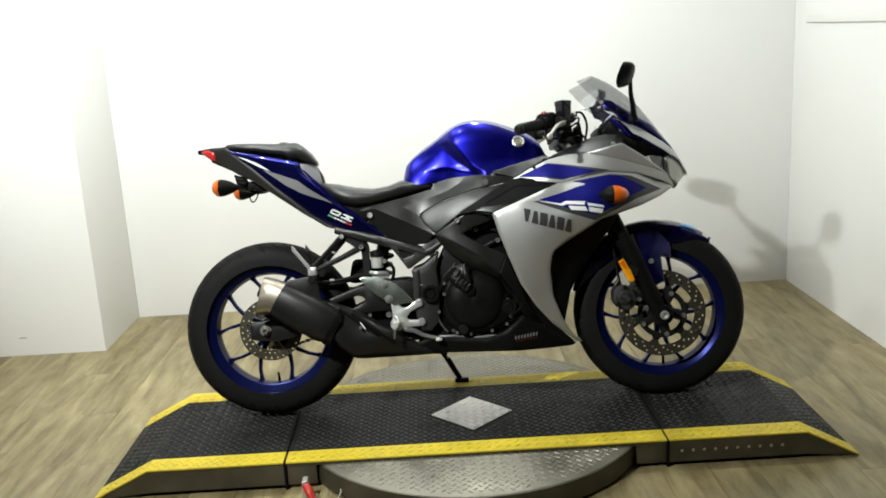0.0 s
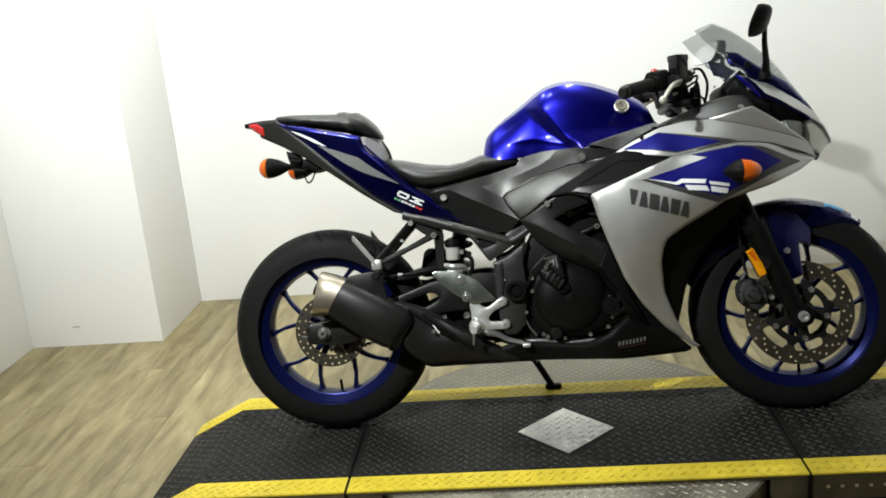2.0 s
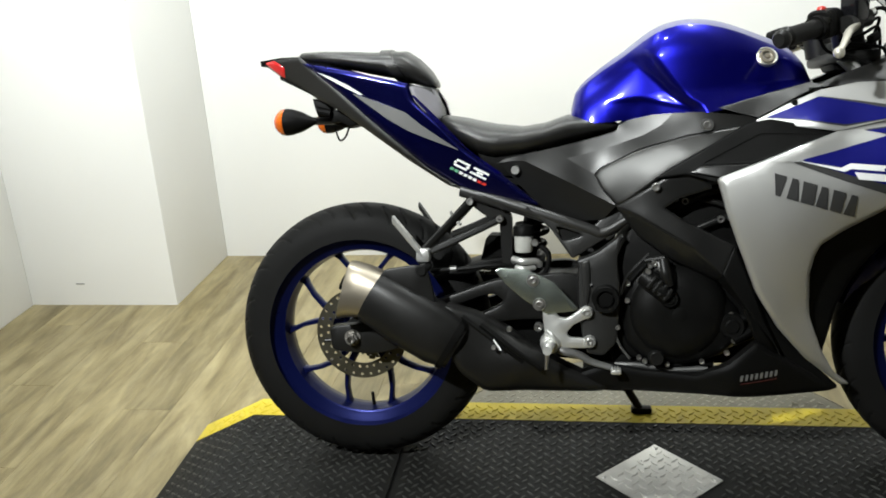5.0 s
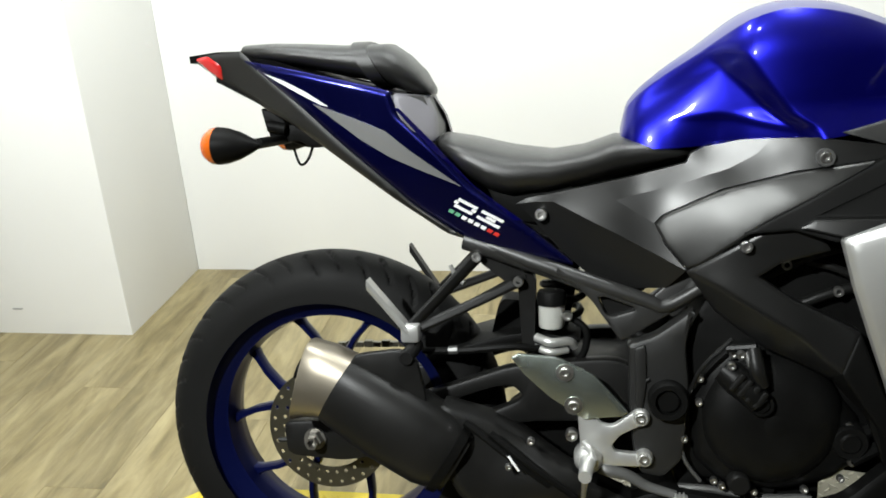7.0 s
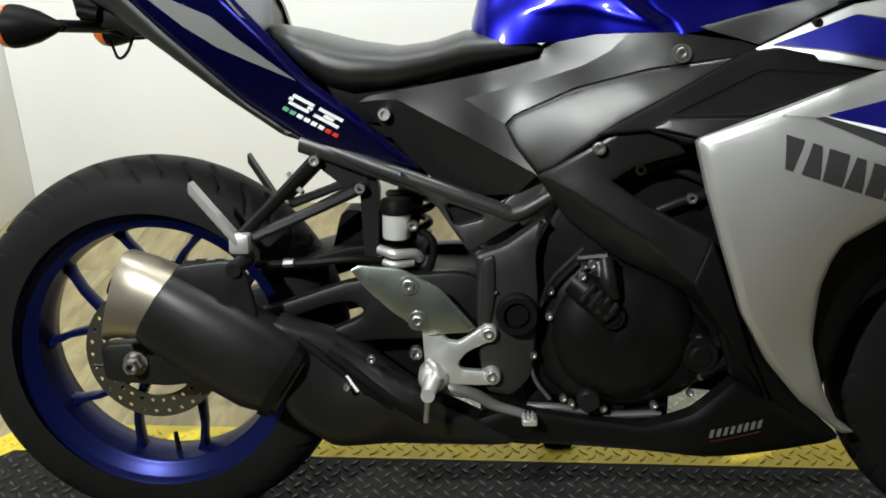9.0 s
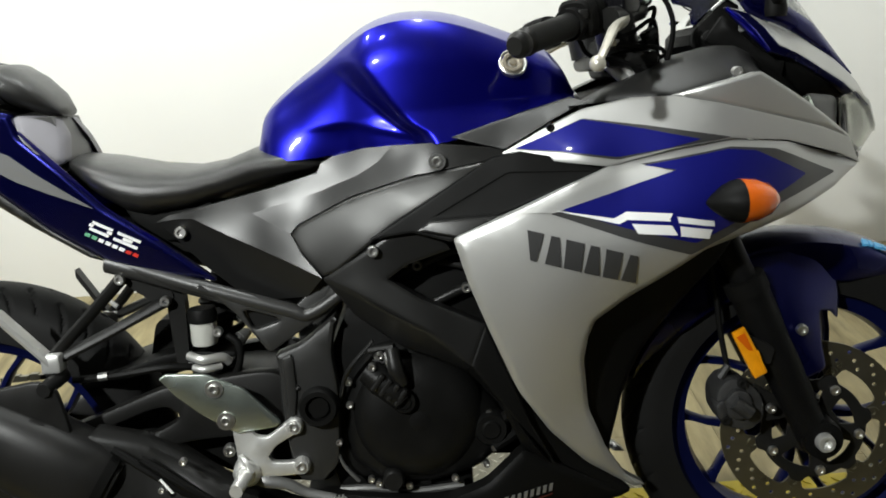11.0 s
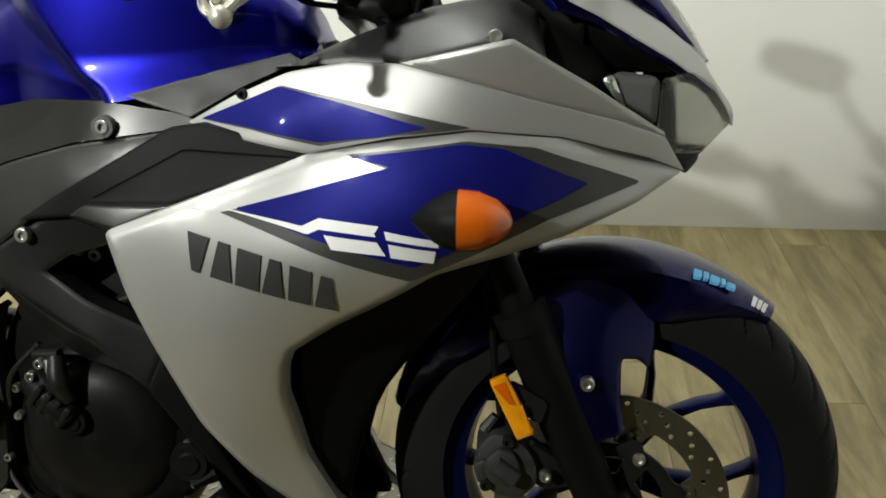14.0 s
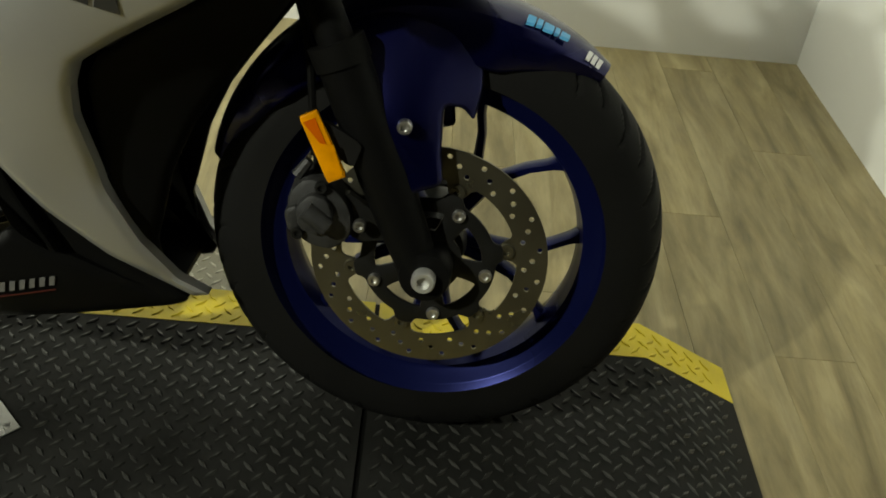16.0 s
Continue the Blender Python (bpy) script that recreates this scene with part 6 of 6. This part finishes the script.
bm, _ = sheet([(1.408, 0.842), (1.446, 0.848), (1.477, 0.832), (1.513, 0.787), (1.487, 0.767), (1.467, 0.750), (1.421, 0.754), (1.405, 0.780)], [(1.408, 0.84, 0.124), (1.446, 0.847, 0.098), (1.477, 0.831, 0.074), (1.512, 0.787, 0.028), (1.467, 0.75, 0.068), (1.421, 0.756, 0.112), (1.407, 0.778, 0.126)], step=0.01, thick=0.004, cut=0.05, edge=0.006, drop=0.003)
head = pair("headlamp_lens", bm, LENS, "clear headlamp lens")
bm, _ = sheet([(1.344, 0.840), (1.360, 0.850), (1.408, 0.842), (1.405, 0.788), (1.368, 0.810)], [(1.344, 0.84, 0.138), (1.407, 0.841, 0.112), (1.404, 0.79, 0.118), (1.368, 0.81, 0.140)], step=0.01)
pair("headlamp_reflector", bm, SATIN, "grey inner headlamp bowl", head)
bm, _ = sheet([(1.338, 0.842), (1.350, 0.848), (1.366, 0.812), (1.358, 0.816)], [(1.344, 0.84, 0.146)], step=0.008)
pair("headlamp_rim", bm, POLISH, "bright reflector edge", head)
bm, _ = sheet([(1.412, 0.838), (1.446, 0.842), (1.474, 0.826), (1.505, 0.787), (1.465, 0.756), (1.424, 0.760)], [(1.412, 0.838, 0.105), (1.446, 0.84, 0.080), (1.505, 0.787, 0.012), (1.465, 0.756, 0.050), (1.424, 0.76, 0.095)], step=0.01)
pair("headlamp_bowl", bm, BOWL, "silvery headlamp reflector", head)
bm, _ = sheet([(1.418, 0.757), (1.467, 0.752), (1.464, 0.742), (1.445, 0.730), (1.425, 0.745)], [(1.42, 0.755, 0.118), (1.465, 0.75, 0.066), (1.445, 0.73, 0.10)], step=0.008)
pair("chin_edge", bm, BLACK)
part("headlamp_housing", loft([[(x, -w, z0), (x, w, z0), (x, w, z1), (x, -w, z1)] for x, w, z0, z1 in ((1.27, 0.11, 0.80, 0.90), (1.36, 0.085, 0.77, 0.86), (1.43, 0.04, 0.765, 0.82))]), BLACK, bike)
part("chin", loft([[(x, y, z) for y, z in ((-w, z0), (w, z0), (w * 1.05, z0 + 0.02), (-w * 1.05, z0 + 0.02))] for x, w, z0 in ((1.25, 0.17, 0.70), (1.36, 0.13, 0.735), (1.42, 0.10, 0.745))]), BLACK, bike)
bm, _ = sheet([(1.236, 0.655), (1.212, 0.608), (1.176, 0.558), (1.130, 0.498), (1.098, 0.453), (1.080, 0.415), (1.068, 0.387), (1.057, 0.34), (1.045, 0.292), (1.052, 0.245), (1.078, 0.225), (1.045, 0.262), (1.018, 0.322), (1.005, 0.385), (1.0, 0.47), (1.004, 0.52), (1.02, 0.546), (1.06, 0.573), (1.125, 0.611), (1.20, 0.653)], [(1.0, 0.52, 0.185), (1.06, 0.575, 0.198), (1.2, 0.655, 0.198), (1.242, 0.672, 0.185), (1.198, 0.545, 0.12), (1.162, 0.495, 0.10), (1.092, 0.412, 0.10), (1.045, 0.292, 0.10), (1.06, 0.23, 0.085), (1.02, 0.32, 0.12), (1.004, 0.40, 0.145)], cut=0.05, thick=0.008, step=0.012)
pair("inner_fairing", bm, BLACK, "black inner fairing panel")

# front indicators stand out from the fairing
for s in (-1, 1):
    hold = indicator("front_indicator", 1.150, s * 0.290, 0.715, 0.100, False, "black front indicator with an orange lens", 0.305, 0.46)
    part("stem", tube([(1.205, s * 0.235, 0.712), (1.205, s * 0.275, 0.714)], 0.012, 10), BLACK, hold)

# windscreen
rings = []
SCREEN = [((1.126, 1.121, 0.100), (1.195, 1.150)), ((1.150, 1.093, 0.108), (1.250, 1.124)), ((1.185, 1.055, 0.113), (1.305, 1.082)), ((1.240, 1.006, 0.118), (1.360, 1.028)), ((1.320, 0.955, 0.108), (1.412, 0.955)), ((1.400, 0.902, 0.088), (1.462, 0.886)), ((1.440, 0.872, 0.070), (1.480, 0.855))]
for (ex, ez, w), (cx, cz) in SCREEN:
    arc = [(ex + (cx - ex) * (1 - (u / 8) ** 2), w * math.copysign(abs(u / 8) ** 0.9, u), ez + (cz - ez) * (1 - (u / 8) ** 2)) for u in range(-8, 9)]
    rings.append(arc + [(px - 0.0022, py * 0.98, pz - 0.0025) for px, py, pz in arc[::-1]])
screen = part("windscreen", loft(rings), SMOKE, bike, "lightly smoked clear windscreen", 50)
screen.visible_shadow = False
stay, _ = sheet([(1.204, 1.056), (1.246, 1.048), (1.300, 1.008), (1.338, 0.984), (1.386, 0.956), (1.417, 0.922), (1.460, 0.873), (1.445, 0.881), (1.391, 0.917), (1.336, 0.949), (1.290, 0.967), (1.272, 0.976), (1.254, 1.003), (1.222, 1.012)], [(1.20, 1.05, 0.110), (1.30, 1.0, 0.112), (1.42, 0.90, 0.080), (1.22, 1.01, 0.118), (1.36, 0.95, 0.100)], cut=0.05, thick=0.004)
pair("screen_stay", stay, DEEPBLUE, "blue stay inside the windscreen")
bolt(1.269, 0.116, 1.010, 0.010, bike, BLACK)
bolt(1.203, 0.116, 1.042, 0.006, screen)
dash = part("instrument_panel", plate([(1.196, 0.934), (1.197, 0.950), (1.208, 0.962), (1.233, 0.984), (1.258, 1.003), (1.276, 0.990), (1.276, 0.925), (1.242, 0.916), (1.210, 0.920)], -0.072, 0.072, cut=0.006, bevel=0.006), BLACK, bike, "black instrument cluster")
part("dash_lens", loft([[(1.2055 + 0.045 * k, y, 0.962 + 0.037 * k + d) for y, d in ((-0.060, 0), (0.060, 0), (0.060, 0.003), (-0.060, 0.003))] for k in (0, 1)]), MIRROR, dash, "shiny instrument lens")
part("dash_button", plate([(1.212, 0.945), (1.226, 0.957), (1.236, 0.946), (1.222, 0.934)], -0.0755, -0.071, cut=0.2, bevel=0.002), SHEEN, dash, "grey button on the cluster")
part("bezel", tube([(1.232, -0.071, 0.985), (1.246, -0.071, 0.996), (1.259, -0.070, 1.005)], 0.0026, 8), ALU, dash, "bright bezel edge")

# mirrors
for s in (-1, 1):
    mx, mz = (1.243, 1.098) if s < 0 else (1.262, 1.112)
    stalk = part("mirror_stalk", tube([(1.318, s * 0.118, 0.992), (1.306, s * 0.170, 1.016), (1.284, s * 0.245, 1.048), (mx + 0.03, s * 0.295, mz - 0.012), (mx + 0.018, s * 0.325, mz)], [0.013, 0.0105, 0.0085, 0.0075, 0.010], 12, flat=0.8), BLACK, bike, "black mirror stalk")
    part("stalk_base", lathe([(0, -0.018), (0.017, -0.018), (0.019, -0.008), (0.016, 0.008), (0, 0.012)], 16, 1.316, s * 0.110, 0.986, "Z"), BLACK, stalk)
    rings = []
    for dx, f in ((0.046, 0.30), (0.040, 0.66), (0.026, 0.88), (0.006, 0.98), (-0.012, 1.0), (-0.016, 0.97)):
        rings.append([(mx + 0.7 * dx + 0.014 * v * f - 0.020 * u * f, s * (0.345 + 0.084 * u * f), mz + (0.036 - 0.005 * u) * v * f) for u, v in [(math.copysign(abs(math.cos(k * math.tau / 24)) ** 0.6, math.cos(k * math.tau / 24)), math.copysign(abs(math.sin(k * math.tau / 24)) ** 0.7, math.sin(k * math.tau / 24))) for k in range(24)]])
    shell = part("mirror_shell", loft(rings), BLACK, stalk, "black mirror housing")
    rings = [[(mx - 0.0120 - d + 0.014 * v * 0.93 - 0.020 * u * 0.93, s * (0.345 + 0.084 * u * 0.93), mz + (0.036 - 0.005 * u) * v * 0.93) for u, v in [(math.copysign(abs(math.cos(k * math.tau / 24)) ** 0.6, math.cos(k * math.tau / 24)), math.copysign(abs(math.sin(k * math.tau / 24)) ** 0.7, math.sin(k * math.tau / 24))) for k in range(24)]] for d in (0, 0.001)]
    part("mirror_glass", loft(rings), MIRROR, stalk)

# handlebars
for s in (-1, 1):
    clip = part("handlebar", tube([(1.055, s * 0.13, 0.975), (0.985, s * 0.225, 0.968), (0.908, s * 0.322, 0.944)], 0.0115, 14), SHEEN, bike, "black clip-on handlebar")
    part("grip", tube([(0.985, s * 0.225, 0.968), (0.968, s * 0.248, 0.962), (0.908, s * 0.320, 0.944)], [0.019, 0.0175, 0.0175, 0.0175], 18), RUBBER, clip, "black rubber grip")
    part("grip_collar", tube([(0.988, s * 0.220, 0.969), (0.978, s * 0.234, 0.966)], 0.0225, 18), BLACK, clip)
    part("bar_end", tube([(0.908, s * 0.320, 0.944), (0.902, s * 0.328, 0.942), (0.897, s * 0.335, 0.940), (0.890, s * 0.343, 0.938)], [0.019, 0.014, 0.018, 0.0175, 0.012], 16), SHEEN, clip, "black bar end weight")
    way, up = Vector((-0.62, s * 0.76, -0.17)).normalized(), Vector((0, 0, 1))
    across = way.cross(up).normalized()
    up = across.cross(way)
    rings = []
    for d, f in ((-0.030, 0.80), (-0.027, 0.96), (-0.006, 1.0), (-0.004, 0.95), (-0.001, 0.95), (0.001, 1.0), (0.020, 0.97), (0.024, 0.82)):
        mid = Vector((1.004, s * 0.202, 0.977)) + way * d
        rings.append([mid + f * (across * 0.027 * math.copysign(abs(math.cos(t)) ** 0.62, math.cos(t)) + up * 0.029 * math.copysign(abs(math.sin(t)) ** 0.62, math.sin(t))) for t in [k * math.tau / 24 for k in range(24)]])
    part("switch_box", loft(rings), BLACK, clip, "black switch housing")
    part("switch_rocker", box(0.992, 1.006, s * 0.236 - 0.004, s * 0.236 + 0.004, 0.974, 0.986, 0.002), SHEEN, clip)
    part("bar_clamp", tube([(1.075, s * 0.118, 0.93), (1.065, s * 0.118, 0.985)], 0.031, 18), SHEEN, clip)
    part("clamp_top", lathe([(0, 0.022), (0.012, 0.022), (0.018, 0.016), (0.020, 0), (0, 0)], 16, 1.062, s * 0.118, 0.985, "Z"), ALU, clip)
    lever = part("control_lever", tube([(1.062, s * 0.20, 0.968), (1.040, s * 0.245, 0.958), (1.022, s * 0.30, 0.945), (1.003, s * 0.345, 0.925), (0.993, s * 0.362, 0.913)], [0.013, 0.0115, 0.010, 0.0085, 0.008], 10, flat=0.6), PALELEVER, clip, "pale aluminium lever")
    ball = bmesh.new()
    bmesh.ops.create_uvsphere(ball, u_segments=14, v_segments=10, radius=0.0105, matrix=Matrix.Translation((0.991, s * 0.364, 0.910)))
    part("lever_ball", ball, PALELEVER, lever)
    part("lever_perch", tube([(1.048, s * 0.165, 0.975), (1.064, s * 0.205, 0.968)], 0.016, 12), SHEEN, clip)
part("stop_button", lathe([(0, 0.010), (0.005, 0.0095), (0.0085, 0.007), (0.0095, 0.002), (0.0095, -0.004), (0, -0.004)], 18, 0.996, -0.212, 1.000, "Z"), REDPLASTIC, bike, "red engine stop button")


def cup_ring(z, f, cx=1.065, cy=-0.185, turn=radians(36)):
    """A rounded square, turned a little about its upright axis."""
    pts = []
    for k in range(24):
        c, n = math.cos(k * math.tau / 24 + math.pi / 4), math.sin(k * math.tau / 24 + math.pi / 4)
        u, v = 0.0215 * f * math.copysign(abs(c) ** 0.32, c), 0.0215 * f * math.copysign(abs(n) ** 0.32, n)
        pts.append((cx + u * math.cos(turn) - v * math.sin(turn), cy + u * math.sin(turn) + v * math.cos(turn), z))
    return pts


cup = part("front_reservoir", loft([cup_ring(0.982, 0.86), cup_ring(0.988, 0.95), cup_ring(1.029, 0.98)]), GLOSS, bike, "black front brake fluid reservoir")
part("reservoir_lid", loft([cup_ring(1.0291, 1.0), cup_ring(1.030, 1.05), cup_ring(1.041, 1.05), cup_ring(1.044, 1.0)]), GLOSS, cup, "flat black lid")
part("reservoir_stalk", tube([(1.050, -0.18, 0.988), (1.055, -0.17, 0.965)], 0.014, 12), SHEEN, cup)
master = part("brake_master_cylinder", join([tube([(1.040, -0.215, 0.972), (1.100, -0.150, 0.985)], [0.017, 0.015, 0.013], 12), tube([(1.095, -0.155, 0.990), (1.112, -0.145, 1.002)], 0.009, 10)]), SHEEN, bike, "black brake master cylinder")
part("union_bolt", tube([(1.098, -0.168, 0.998), (1.106, -0.160, 1.002)], 0.007, 8), CHROME, master)
part("brake_hose_upper", tube([(1.103, -0.155, 1.000), (1.116, -0.152, 1.007), (1.134, -0.150, 1.003), (1.147, -0.150, 0.975), (1.148, -0.148, 0.947), (1.140, -0.14, 0.905)], 0.0040, 10), BLACK, bike)
for path in (((1.05, -0.165, 0.955), (1.086, -0.15, 0.969), (1.116, -0.142, 0.988), (1.124, -0.14, 0.984), (1.113, -0.13, 0.945), (1.10, -0.12, 0.90)), ((1.04, -0.17, 0.945), (1.085, -0.155, 0.955), (1.118, -0.145, 0.972), (1.128, -0.135, 0.95), (1.132, -0.12, 0.90)), ((1.06, -0.16, 0.94), (1.10, -0.15, 0.935), (1.135, -0.14, 0.928), (1.150, -0.12, 0.895)), ((1.00, -0.18, 0.955), (1.02, -0.17, 0.925), (1.07, -0.15, 0.915), (1.12, -0.14, 0.89))):
    part("cable", tube(list(path), 0.0034, 8), BLACK, bike)
part("fork_stub", tube([(1.056, -0.122, 0.912), (1.096, -0.122, 0.874)], 0.009, 12), ALU, bike, "bright stub of the fork tube")
part("fork_stub", tube([(1.078, -0.122, 0.910), (1.109, -0.122, 0.876)], 0.008, 12), ALU, bike, "bright stub of the fork tube")
part("clamp_bolt", tube([(1.062, -0.155, 0.945), (1.055, -0.165, 0.942)], 0.006, 8), CHROME, bike)
part("cable_clip", tube([(1.104, -0.15, 0.945), (1.122, -0.148, 0.955)], 0.010, 8), BLACK, bike)
part("ignition_block", box(1.06, 1.15, -0.06, 0.06, 0.89, 0.955, 0.012), BLACK, bike)
part("steering_cover", loft([[(x, -w, z0), (x, w, z0), (x, w, z1), (x, -w, z1)] for x, w, z0, z1 in ((1.02, 0.13, 0.80, 0.862), (1.12, 0.15, 0.80, 0.885), (1.24, 0.11, 0.82, 0.90))]), BLACK, bike)
for ob in bike.children:
    if ob.name.split(".")[0] in ("nose_centre", "nose_shadow_panel", "headlamp_lens", "headlamp_rim", "headlamp_bowl", "chin_edge", "windscreen"):
        ob.location.x += 0.007

# ---- floor planks ----
LENGTH, BROAD = 1.22, 0.152


def plank(x0, x1, y0, y1):
    bm = bmesh.new()
    c = 0.0009
    rows = [[bm.verts.new(p) for p in ((x0, y0, -0.006), (x1, y0, -0.006), (x1, y1, -0.006), (x0, y1, -0.006))], [bm.verts.new(p) for p in ((x0, y0, -c), (x1, y0, -c), (x1, y1, -c), (x0, y1, -c))], [bm.verts.new(p) for p in ((x0 + c, y0 + c, 0), (x1 - c, y0 + c, 0), (x1 - c, y1 - c, 0), (x0 + c, y1 - c, 0))]]
    for a, b in zip(rows, rows[1:]):
        for i in range(4):
            bm.faces.new((a[i], a[(i + 1) % 4], b[(i + 1) % 4], b[i]))
    bm.faces.new(rows[2])
    return bm


gap = 0.0002
FRONT = -3.6
i = 0
x = WEST - BROAD * 5
while x < EAST + BROAD * 4:
    x1 = x + BROAD
    y = FRONT - (0.37 * i % 1.0) * LENGTH
    while y < BACK - 0.01:
        a, b = max(y, FRONT), min(y + LENGTH, BACK)
        if b - a > 0.02:
            part("plank", plank(x + gap, x1 - gap, a + gap, b - gap), PLANK, floor)
        y += LENGTH
    x, i = x1, i + 1
